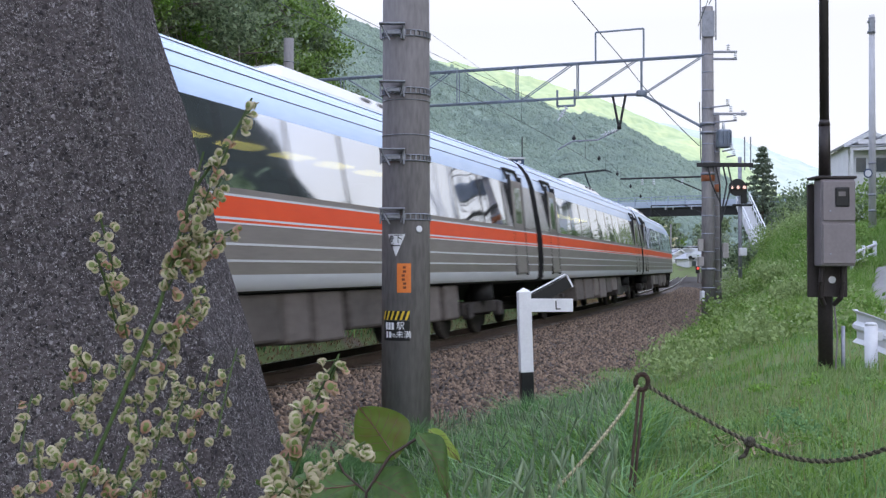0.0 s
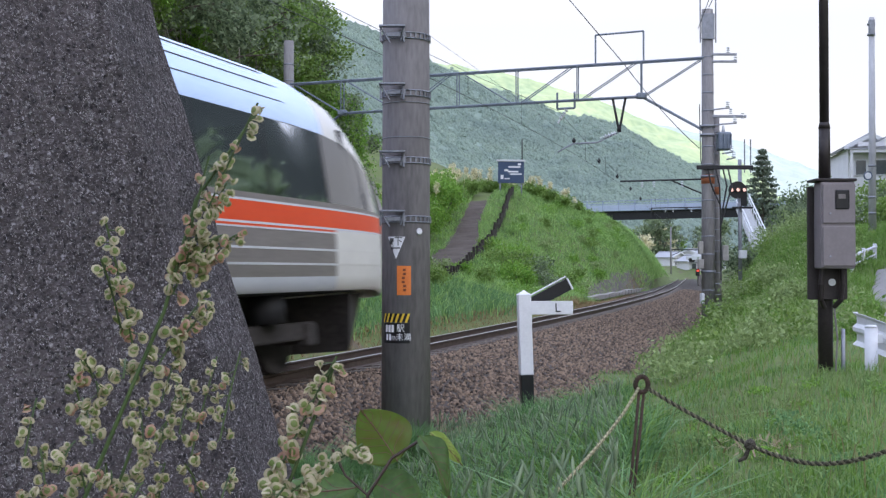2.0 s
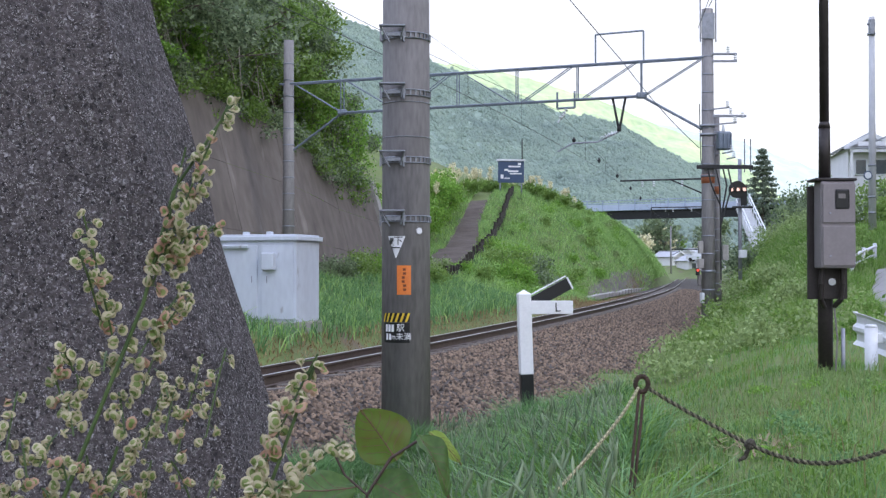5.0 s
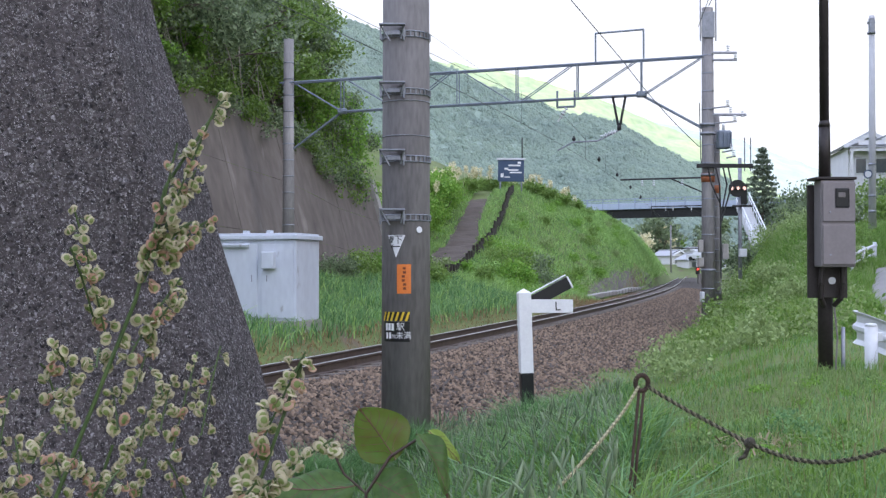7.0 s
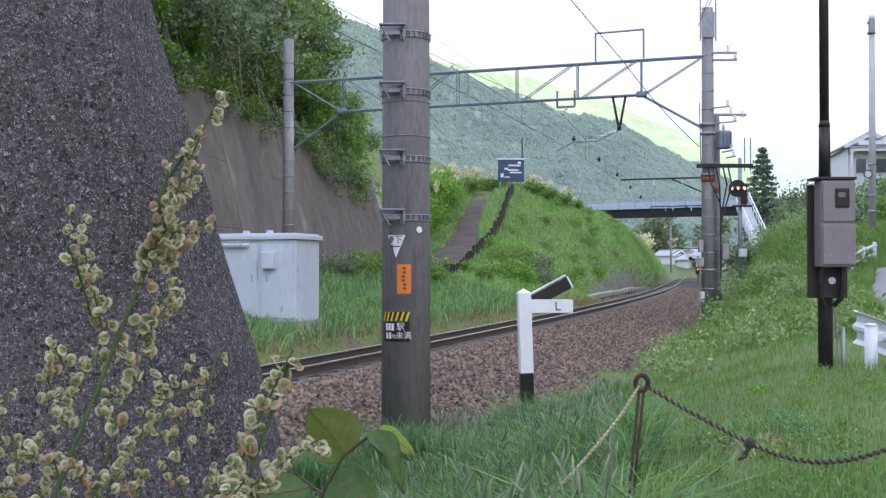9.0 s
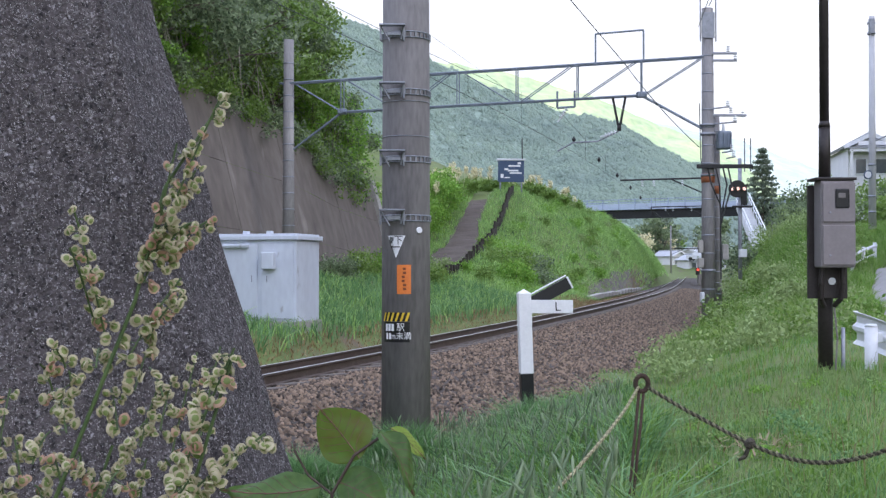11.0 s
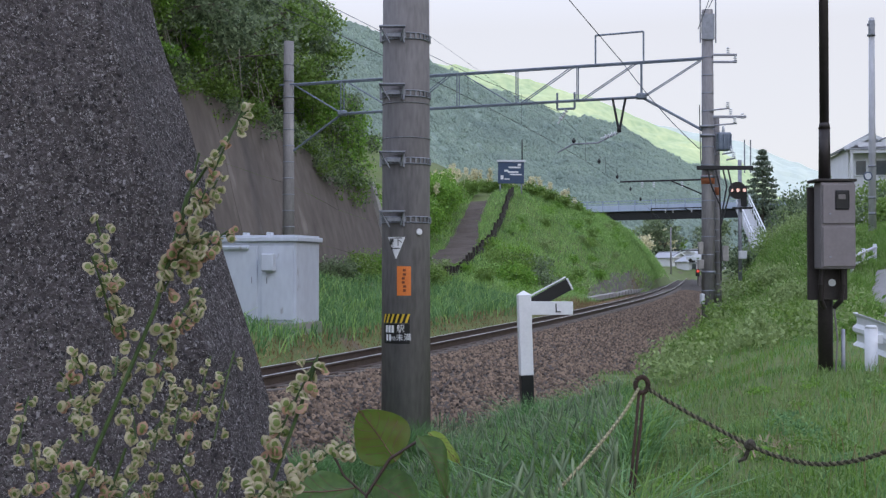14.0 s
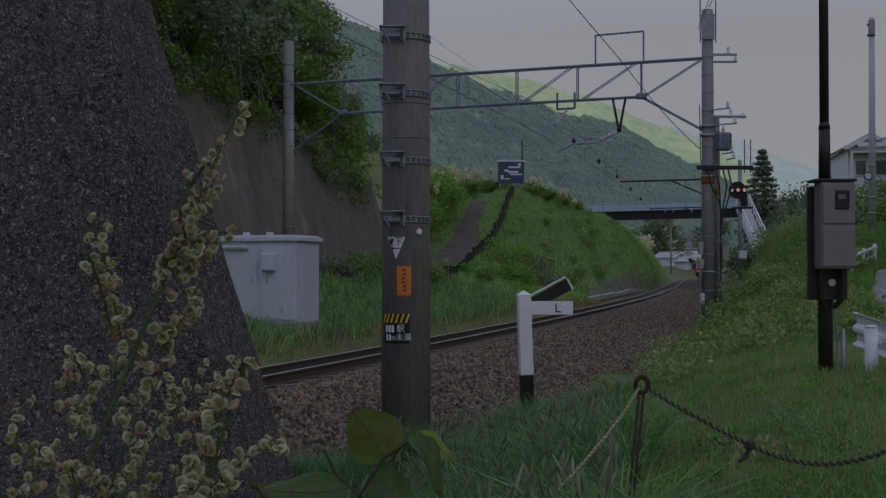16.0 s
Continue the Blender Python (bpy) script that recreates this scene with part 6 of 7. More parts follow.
for i, (s, d, r, h, k) in enumerate(((58, -13.6, 1.2, 2.6, 7), (63, -14.2, 1.3, 2.4, 8), (68, -14.7, 1.4, 2.1, 9), (73, -15.0, 1.4, 1.9, 9), (78, -15.0, 1.4, 1.5, 9), (82, -13.6, 1.3, 1.2, 7),
                                     (84, -12.6, 1.2, 0.9, 6), (86, -11.0, 1.2, 0.9, 6), (90, -10.4, 1.2, 0.8, 6), (94, -9.6, 1.2, 0.7, 6), (98, -8.9, 1.1, 0.6, 4))):
    plume_grass(s, d, r, h, k, 50 + i)
for i, (s, d, r, h) in enumerate(((36, 5.3, 0.8, 0.8), (31, 5.0, 0.7, 0.7), (27, 5.4, 0.7, 0.7), (40, 6.0, 0.9, 0.9), (46, 6.4, 0.9, 0.8), (24, 6.2, 0.6, 0.6), (20, 5.2, 0.5, 0.6), (34, 7.2, 0.9, 0.8),
                                  (52, 7.5, 1.0, 0.9), (30, 8.0, 0.9, 0.8), (25, 7.6, 0.7, 0.7), (18, 6.6, 0.5, 0.5), (41, 4.8, 0.6, 0.6))):
    along_shrub(s, d, r * 0.8, h, 1500, 0.055, ("leaf_light", "weed", "weed")[i % 3], "low leafy weeds on the railway bank", 90 + i, name="weed_clump")
for i in range(54):
    ws = random.Random(500 + i)
    along_shrub(44 + 1.25 * i + ws.uniform(-1, 1), ws.uniform(-9.5, -4.4), ws.uniform(0.3, 0.8), ws.uniform(0.3, 0.8), 650, 0.08, ("leaf_lime", "leaf_light", "weed", "leaf_lime", "grass_slope")[i % 5], "leafy clump on the grassy cutting slope", 520 + i, name="weed_clump")
for i, (s, d, r, h, m) in enumerate(((49, -5.6, 1.0, 1.0, "leaf_lime"), (51, -6.3, 1.1, 1.3, "leaf_light"), (53.5, -5.8, 1.1, 1.2, "leaf_dark"), (55, -6.9, 1.2, 1.3, "leaf_lime"), (57, -6.0, 1.0, 1.1, "leaf_light"), (52, -4.8, 0.8, 0.8, "leaf_dark"))):
    along_shrub(s, d, r, h, 2600, 0.085, m, "leafy bush at the foot of the cutting slope", 560 + i)
for i, (s, d, r, h, m) in enumerate(((33, -8.0, 0.8, 1.1, "leaf_light"), (35.5, -7.7, 0.9, 1.3, "leaf_lime"), (38, -7.9, 0.9, 1.2, "leaf_dark"), (30.5, -8.1, 0.7, 0.8, "leaf_dark"), (36.5, -6.6, 0.7, 0.8, "leaf_light"))):
    along_shrub(s, d, r, h, 2400, 0.07, m, "leafy weeds growing at the foot of the concrete wall", 590 + i)
wr = random.Random(77)
for i in range(44):
    s, d = wr.uniform(9, 30), wr.uniform(5.0, 7.6)
    along_shrub(s, d, wr.uniform(0.2, 0.42), wr.uniform(0.25, 0.6), 420, 0.05, ("grass_light", "weed", "leaf_light", "weed")[i % 4], "leafy green weeds growing in the grass", 400 + i, name="weed_clump")
for i in range(46):
    y = wr.uniform(3.6, 9.5)
    x = y * wr.uniform(0.17, 0.42)
    r = wr.uniform(0.04, 0.1)
    shrub(x, y, r, r * wr.uniform(0.5, 1.1), 150, 0.017, ("grass", "turf", "grass_light", "leaf_lime")[i % 4], "small leafy weeds in the short grass", 700 + i, name="weed_clump")
for i, (x, y, h) in enumerate(((18.4, 32.5, 9.5), (19.5, 27, 10.5), (20.5, 21.5, 11.5), (23, 34, 11), (24.5, 27.5, 12))):
    tree(x, y, h, 3.3, 60 + i, 6500, 0.26, "leaf_dark", "roadside broadleaf tree mirrored in the train windows", low=0.1)
for i, (x, y, r, h) in enumerate(((22.5, 70, 2.0, 2.2), (25.0, 74, 2.2, 2.4), (20.0, 78, 2.0, 2.0), (28.0, 74, 2.0, 2.6), (31.0, 73, 2.4, 3.0), (23.5, 60, 1.4, 1.3), (26, 66, 1.8, 2.2), (29.0, 96, 2.2, 3.2), (22.3, 72, 1.6, 3.6), (23.6, 73, 1.5, 3.4), (21.2, 70, 1.3, 2.4))):
    shrub(x, y, r, h, 2400, 0.16, ("leaf_dark", "leaf_light")[i % 2], "dark green garden shrub near the house", 120 + i)
for i in range(16):
    shrub(20 + 2.6 * i, 228 + 10 * (i % 4), 3.4, 9.5 + (i * 7 % 5), 1500, 0.55, ("leaf_dark", "conifer", "conifer", "leaf_light")[i % 4], "far trees in the valley beyond the bridge", 140 + i)
for i, (x, y) in enumerate(((35.0, 206), (44.6, 234), (49.4, 238), (42.4, 236))):
    shrub(x, y, 1.3, (6.0, 8.5, 8.0, 8.6)[i], 700, 0.3, "plume", "far yellow-leaved garden tree", 170 + i)


def conifer(x, y, h, seed, label):
    """A fir: whorls of drooping boughs that shorten towards a pointed top."""
    rng = random.Random(seed)
    t = thing("conifer", pose(x, y, settle(x, y)), label, "tree")
    bm, c = rod(B(), (0, 0, -0.3), (0, 0, h * 0.97), 0.02 * h, 0.01, n=8), []
    for k in range(17):
        q = k / 16
        z, reach = h * (0.12 + 0.86 * q), h * 0.3 * (1 - q) ** 0.85 * rng.uniform(0.8, 1.15) + 0.12
        for j in range(7):
            a = j * 0.898 + k * 0.5 + rng.uniform(-0.25, 0.25)
            r = reach * rng.uniform(0.7, 1.12)
            end = (r * math.cos(a), r * math.sin(a), z - 0.12 * r)
            rod(bm, (0, 0, z), end, 0.012, 0.004, n=4)
            c += [(end[0] * u, end[1] * u, z - 0.12 * r * u * u) for u in (0.35, 0.6, 0.8, 0.95)]
    part("trunk", bm, "trunk", t)
    leaf_cloud("crown", c, 0.13, 7500, 0.15, "conifer", t, seed, long=2.4)


conifer(30.2, 112, 12.7 - settle(30.2, 112), 7, "dark green conifer standing above the bank")


def far_forest():
    """Tree crowns over the wooded hillside."""
    rng = np.random.default_rng(15)
    n = 62000
    b = rng.uniform(-0.16, 0.3, n)
    t = rng.random(n) ** 0.8
    bx = [-0.9, -0.2, -0.05, -0.01, 0.05, 0.1, 0.15, 0.2, 0.25, 0.3, 0.9]
    bz = [0.30, 0.25, 0.205, 0.18, 0.152, 0.133, 0.124, 0.098, 0.07, 0.04, 0.0]
    top = np.interp(b, bx, bz) * 700
    fold = np.array([noise.noise(Vector((q * 14 + r * 2, 0.5, 2.0))) for q, r in zip(b, t)])
    w = np.array([noise.noise(Vector((q * 60, r * 14, 1.3))) + 0.6 * noise.noise(Vector((q * 170, r * 40, 4.1))) for q, r in zip(b, t)])
    y = 700 - 420 * (1 - t) + fold * 105 * (1 - t * 0.7)
    z = -6 + (EYE_Z + top + 6) * t ** 1.15 + 3 * w * (0.4 + 0.6 * t)
    x = b * 700 * (1 - 0.25 * (1 - t))
    r = rng.uniform(0.6, 1.5, n)
    ring = np.array([(1, 0, 0), (0.3, 0.95, 0), (-0.8, 0.6, 0), (-0.8, -0.6, 0), (0.3, -0.95, 0)])
    v = np.concatenate([ring * 1.0 + (0, 0, -0.5), ring * 0.75 + (0, 0, 0.6), [(0.1, 0, 1.35)]])
    f = [(i, (i + 1) % 5, 5 + (i + 1) % 5) for i in range(5)] + [(i, 5 + (i + 1) % 5, 5 + i) for i in range(5)] + [(5 + i, 5 + (i + 1) % 5, 10) for i in range(5)]
    jit = rng.uniform(0.7, 1.3, (n, 11, 3))
    pts = v[None] * (0.85, 0.85, 0.6) * jit * r[:, None, None] + np.stack([x, y, z], 1)[:, None]
    ff = np.array(f)[None] + 11 * np.arange(n)[:, None, None]
    # crown greens raised and blued: air haze painted into the leaf colour
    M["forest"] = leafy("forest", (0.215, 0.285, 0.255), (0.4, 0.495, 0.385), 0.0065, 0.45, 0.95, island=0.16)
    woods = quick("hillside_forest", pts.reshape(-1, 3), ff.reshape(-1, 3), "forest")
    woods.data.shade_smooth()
    tagged(woods, "green forest crowns on the hillside with haze painted in", "forest", kind="stuff")


far_forest()


# ---- grass ----
def blades(name, x, y, height, width, lean, material, label, seed, heads=None):
    rng = np.random.default_rng(seed)
    n = len(x)
    z = level(x, y)
    a = rng.uniform(0, 6.28, n)
    h = height * rng.uniform(0.55, 1.15, n)
    wd = width * rng.uniform(0.6, 1.3, n)
    ln = lean * rng.uniform(0.2, 1.4, n) * h
    la = rng.uniform(0, 6.28, n)
    dx, dy = np.cos(a) * wd / 2, np.sin(a) * wd / 2
    lx, ly = np.cos(la) * ln, np.sin(la) * ln
    p0 = np.stack([x, y, z - 0.03], 1)
    p1 = np.stack([x + lx * 0.3, y + ly * 0.3, z + h * 0.55], 1)
    p2 = np.stack([x + lx, y + ly, z + h * (1 - 0.25 * lean)], 1)
    d = np.stack([dx, dy, np.zeros(n)], 1)
    v = np.stack([p0 - d, p0 + d, p1 - d * 0.8, p1 + d * 0.8, p2 - d * 0.12, p2 + d * 0.12], 1).reshape(-1, 3)
    f = (np.array([(0, 1, 3, 2), (2, 3, 5, 4)])[None] + 6 * np.arange(n)[:, None, None]).reshape(-1, 4)
    return tagged(quick(name, v, f, material), label, "grass", kind="stuff")


def clumped(rng, x, y, keep):
    """Keeps points where a slow pattern is high, so that grass grows in tufts."""
    q = np.sin(x * 1.9 + 1.3 * np.sin(y * 1.1)) * np.sin(y * 1.6 + 1.1 * np.sin(x * 1.4)) * 0.5 + 0.5
    return rng.random(len(x)) < keep + (1 - keep) * q


def off_line(x, y):
    return locate(x, y)[1]


def sow():
    rng = np.random.default_rng(21)
    # tall bluish grass on the camera's side, down to the track bed
    n = 120000
    y = 2.0 + 12.5 * rng.random(n) ** 0.9
    x = -2.6 + rng.random(n) * (4.4 + 0.10 * y)
    d = off_line(x, y)
    edge = 0.165 * y + 0.12 * np.sin(y * 2.1) - 0.03 * np.clip(y - 6, 0, 9)
    k = (d > 3.1 + 0.75 * step(8, 9.5, y)) & (y < 12.6) & (d < 7.8) & clumped(rng, x, y, 0.5) & (x < edge)
    tall = np.minimum(0.40, 0.25 + 0.12 * np.abs(d - 3.6))
    pale = k & (rng.random(n) < 0.33)
    blades("grass", x[pale], y[pale], tall[pale] * 1.1, 0.011, 0.95, "grass_light", "paler meadow grass blades", 11)
    k &= ~pale
    blades("grass", x[k], y[k], tall[k], 0.0115, 0.9, "grass", "tall blue-green meadow grass below the bank", 1)
    arch = k & (rng.random(n) < 0.16)
    blades("grass", x[arch], y[arch], tall[arch] * 1.15, 0.013, 1.4, "grass", "broad arching grass leaves", 15)
    # light short grass on the open ground
    n = 110000
    y = 2.0 + 26 * rng.random(n) ** 1.25
    x = 0.0 + rng.random(n) * (2.5 + 0.45 * y)
    d = off_line(x, y)
    k = (d > 3.75) & (d < 7.7 + 0.012 * y) & clumped(rng, x, y, 0.3) & (x > 0.12 * y - 0.35)
    mixed = rng.random(n) < 0.3
    kk = k & mixed
    blades("grass", x[kk], y[kk], 0.09, 0.007, 0.7, "grass", "darker short grass on the bank", 12)
    k &= ~mixed
    blades("grass", x[k], y[k], 0.05 + 0.05 * step(8, 14, y[k]) + 0.05 * (np.sin(3 * x[k]) * np.sin(2.3 * y[k]) > 0.35), 0.007, 0.7, "grass_light", "short bright green grass on the bank", 2)
    n = 70000
    y = 2.2 + 8 * rng.random(n)
    x = rng.random(n) * (0.8 + 0.42 * y)
    d = off_line(x, y)
    k = (d > 4.4) & (d < 7.7) & (x > 0.13 * y - 0.1) & clumped(rng, x * 1.7, y * 1.5, 0.2)
    blades("grass", x[k], y[k], 0.04 + 0.07 * rng.random(k.sum()) ** 2, 0.006, 0.9, "turf", "fine short turf blades", 13)
    # tufts of dry stems
    n = 5000
    y = 3 + 24 * rng.random(n)
    x = rng.random(n) * (1.0 + 0.42 * y) - 0.5
    d = off_line(x, y)
    k = (d > 4.3) & (d < 7.7) & (rng.random(n) < 0.5)
    blades("dry_grass", x[k], y[k], 0.2, 0.006, 0.5, "grass_dry", "thin straw-coloured grass stems", 3)
    # rough bank beside the line farther off
    n = 105000
    s, d = 16 + 60 * rng.random(n) ** 1.3, 4.3 + 6.5 * rng.random(n)
    s, d = s[d < lane_edge(s)], d[d < lane_edge(s)]
    x, y = place(s, d)
    k = clumped(rng, x, y, 0.5)
    blades("grass", x[k], y[k], 0.38, 0.022, 0.7, "grass_light", "rough weeds and grass on the far bank", 4)
    blades("grass", x[~k], y[~k], 0.34, 0.02, 0.8, "weed", "olive rough grass on the far bank", 5)
    n = 4200
    s, d = 13 + 40 * rng.random(n) ** 1.2, 4.5 + 3.4 * rng.random(n)
    x, y = place(s, d)
    k = clumped(rng, x * 1.3, y * 1.3, 0.1)
    blades("dry_grass", x[k], y[k], 0.62, 0.012, 0.5, "weed", "tall pale weed stalks on the railway bank", 14)
    # far side of the line and the slope
    n = 140000
    s, d = 5 + 140 * rng.random(n) ** 1.25, -2.9 - 12.0 * rng.random(n) ** 0.95
    lip = 7.5 + 3.5 * np.clip((s - 44) / 34, 0, 1)
    path = (s > 36) & (s < 82) & (-d > lip + 0.3 + 1.1 * step(56, 70, s)) & (-d < lip + 2.4 + 0.3 * step(56, 70, s))
    wall = (s < 40.6) & (-d > 8.6)
    rock = (s > 61) & (s < 105) & (-d < 3.6 - 1.9 * step(64, 112, s) + 0.9) & (rng.random(n) < 0.8)
    k = ~(path | wall | rock)
    x, y = place(s, d)
    hut = (np.abs(x + 3.9) < 1.0) & (np.abs(y - 25.9) < 0.8)
    k &= ~hut
    q = clumped(rng, x, y, 0.62)
    q &= (s > 42) | (rng.random(n) < 0.25)
    blades("grass", x[k & q], y[k & q], 0.45, 0.03, 0.8, "grass_slope", "lush bright grass on the cutting slope", 6)
    blades("grass", x[k & ~q], y[k & ~q], 0.42, 0.028, 0.8, "grass", "green grass on the cutting slope", 7)
    n = 26000
    s, d = 92 + 80 * rng.random(n), -1.9 - 8 * rng.random(n)
    x, y = place(s, d)
    blades("grass", x, y, 0.5, 0.05, 0.8, "grass_slope", "grass on the far end of the cutting slope", 16)
    n = 15000
    s, d = 8 + 90 * rng.random(n), -2.3 - 0.9 * rng.random(n)
    x, y = place(s, d)
    blades("dry_grass", x, y, np.where(s < 42, 0.1, 0.24), 0.022, 0.8, "grass_rusty", "dry brown grass along the ballast edge", 8)

    # long grass left standing round posts
    for cx, cy, r, h, m in ((0.86, 11.2, 0.7, 0.5, 3600), (-0.3, 8.85, 0.6, 0.48, 3200), (0.7, 4.5, 0.22, 0.3, 500), (-0.95, 8.3, 0.6, 0.42, 2600)):
        a, q = rng.uniform(0, 6.28, m), r * np.abs(rng.normal(0, 0.6, m))
        blades("grass", cx + q * np.cos(a) * 1.3, cy + q * np.sin(a) * 0.7, 0.06 + h * np.exp(-(q / r) ** 2 * 1.5), 0.009, 0.6, "grass" if m > 1900 else "weed", "long uncut grass round the foot of a post", int(cy * 10))


sow()


def bare_patch():
    """A trodden bare spot with dry bits in the short grass."""
    rng = np.random.default_rng(47)
    n = 110
    a, q = rng.uniform(0, 6.28, n), np.sqrt(rng.random(n))
    x, y = 1.62 + 0.22 * q * np.cos(a), 6.1 + 0.35 * q * np.sin(a)
    z = level(x, y) + rng.uniform(0.02, 0.07, n)
    t, ln, w = rng.uniform(0, 6.28, n), rng.uniform(0.01, 0.05, n), rng.uniform(0.002, 0.006, n)
    u = np.stack([np.cos(t), np.sin(t), rng.normal(0, 0.3, n)], 1) * ln[:, None]
    v = np.stack([-np.sin(t), np.cos(t), np.zeros(n)], 1) * w[:, None]
    c = np.stack([x, y, z], 1)
    M["straw"] = mat("straw", (0.12, 0.085, 0.05), (0.4, 0.32, 0.2), 20, 0.9, island=0.7)
    tagged(quick("dead_straw", np.stack([c - u - v, c + u - v, c + u + v, c - u + v], 1).reshape(-1, 3), np.arange(4 * n).reshape(-1, 4), "straw"), "dry straw bits on a bare trodden spot", "straw", kind="stuff")


bare_patch()


def seed_heads():
    """Foxtail heads standing over the near grass."""
    rng = np.random.default_rng(31)
    n = 2800
    y = 2.6 + 8 * rng.random(n)
    x = -1.6 + rng.random(n) * (3.2 + 0.1 * y)
    d = off_line(x, y)
    k = (d > 3.9) & (d < 6.9) & (x < 0.15 * y)
    x, y = x[k], y[k]
    n = len(x)
    z = level(x, y) + rng.uniform(0.26, 0.46, n)
    ln = rng.uniform(0.04, 0.085, n)
    tilt_ = rng.normal(0, 0.33, (n, 2))
    ring = np.array([(math.cos(a), math.sin(a)) for a in np.linspace(0, 6.28, 6)[:-1]])
    rows = []
    for t, r in ((-4.5, 0.12), (0, 0.3), (0.25, 1.0), (0.7, 0.9), (1.0, 0.15)):
        c = np.stack([x + tilt_[:, 0] * ln * t, y + tilt_[:, 1] * ln * t, z + ln * t], 1)
        rad = 0.0068 * r
        rows.append(c[:, None] + np.concatenate([ring * rad, np.zeros((5, 1))], 1)[None])
    v = np.stack(rows, 1).reshape(-1, 3)
    f = np.array([(j * 5 + i, j * 5 + (i + 1) % 5, (j + 1) * 5 + (i + 1) % 5, (j + 1) * 5 + i) for j in range(4) for i in range(5)])
    f = (f[None] + 25 * np.arange(n)[:, None, None]).reshape(-1, 4)
    M["foxtail"] = leafy("foxtail", (0.09, 0.15, 0.08), (0.27, 0.34, 0.2), 4, 0.2)
    tagged(quick("foxtail_grass", v, f, "foxtail"), "grey-green foxtail grass heads", "grass", kind="stuff")


seed_heads()


# ---- plants close before the camera ----
M["stem"] = mat("stem", (0.03, 0.06, 0.018), (0.08, 0.12, 0.035), 40, 0.6)
M["stem_red"] = mat("stem_red", (0.08, 0.035, 0.03), (0.16, 0.07, 0.05), 60, 0.6)
M["valve_rim"] = leafy("valve_rim", (0.36, 0.31, 0.19), (0.64, 0.58, 0.41), 60, 0.4)
M["valve_pink"] = leafy("valve_pink", (0.36, 0.2, 0.14), (0.58, 0.4, 0.29), 60, 0.4)
M["valve_heart"] = leafy("valve_heart", (0.13, 0.19, 0.05), (0.3, 0.35, 0.13), 60, 0.4)


def raceme(name, parent, pts, count, size, seed, pinkish=0.3):
    """A flowering twig: papery round valves in whorls round a thin stalk."""
    rng = random.Random(seed)
    p = [Vector(q) for q in pts]
    bm = string(B(), p, 0.00045, 5)
    me = bpy.data.meshes.new(name)
    for k in range(count):
        t = (k + rng.uniform(0, 0.6)) / count * (len(p) - 1)
        i = min(int(t), len(p) - 2)
        c = p[i].lerp(p[i + 1], t - i)
        taper = 0.72 + 0.28 * (1 - k / count)
        a = rng.uniform(0, 6.28)
        hang = c + Vector((math.cos(a), math.sin(a) * 0.7, rng.uniform(-0.9, 0.3))) * size * rng.uniform(0.5, 1.15)
        rod(bm, c, hang, 0.00022, n=4)
        pink = rng.random() < pinkish
        for j in range(3):
            n = Vector((rng.uniform(-1, 1), rng.uniform(-1.6, 0.4), rng.uniform(-0.8, 0.8))).normalized()
            u = n.orthogonal().normalized()
            w = n.cross(u)
            r = size * 0.5 * taper * rng.uniform(0.75, 1.1)
            o = hang + Vector((rng.uniform(-1, 1), rng.uniform(-1, 1), rng.uniform(-1, 1))) * size * 0.22
            mid = bm.verts.new(o + n * r * 0.35)
            inner, outer = [], []
            for q in range(9):
                b = q * 6.2832 / 9
                e = u * math.cos(b) + w * math.sin(b)
                inner.append(bm.verts.new(o + e * r * 0.6 + n * r * 0.2))
                outer.append(bm.verts.new(o + e * r * (1 + rng.uniform(-0.1, 0.1)) - n * r * 0.12))
            for q in range(9):
                f = bm.faces.new((mid, inner[q], inner[(q + 1) % 9]))
                f.material_index = 3
                f = bm.faces.new((inner[q], outer[q], outer[(q + 1) % 9], inner[(q + 1) % 9]))
                f.material_index = 2 if pink else 1
    for f in bm.faces:
        f.smooth = f.material_index > 0
    bm.to_mesh(me)
    bm.free()
    ob = new(name, me)
    for m in ("stem", "valve_rim", "valve_pink", "valve_heart"):
        me.materials.append(M[m])
    ob.parent = parent
    return ob


def arc(a, b, sagging, n=6):
    a, b = Vector(a), Vector(b)
    return [a.lerp(b, t) + Vector((0, 0, 4 * sagging * t * (1 - t))) for t in np.linspace(0, 1, n)]


def sorrel(name, m, stem, twigs, size, seed, label):
    """stem: curve of the main stalk; twigs: (x0, z0, x1, z1, valves) in the plant's own metres."""
    t = thing(name, m, label, "plant", "flowering sorrel")
    bm = B()
    for i, (a, b) in enumerate(zip(stem, stem[1:])):
        r = 0.0010 * (1 - i / len(stem)) + 0.0004
        rod(bm, a, b, r, r * 0.9, n=8, cap=False)
    part("stem", bm, "stem", t, "green ribbed stalk")
    rng = random.Random(seed)
    for i, (x0, z0, x1, z1, c) in enumerate(twigs):
        dy = rng.uniform(-0.02, 0.02)
        raceme("flower_spike", t, arc((x0, 0, z0), (x1, dy, z1), 0.002), c, size, seed * 31 + i, 0.3 if i % 3 == 0 else 0.1)
    return t


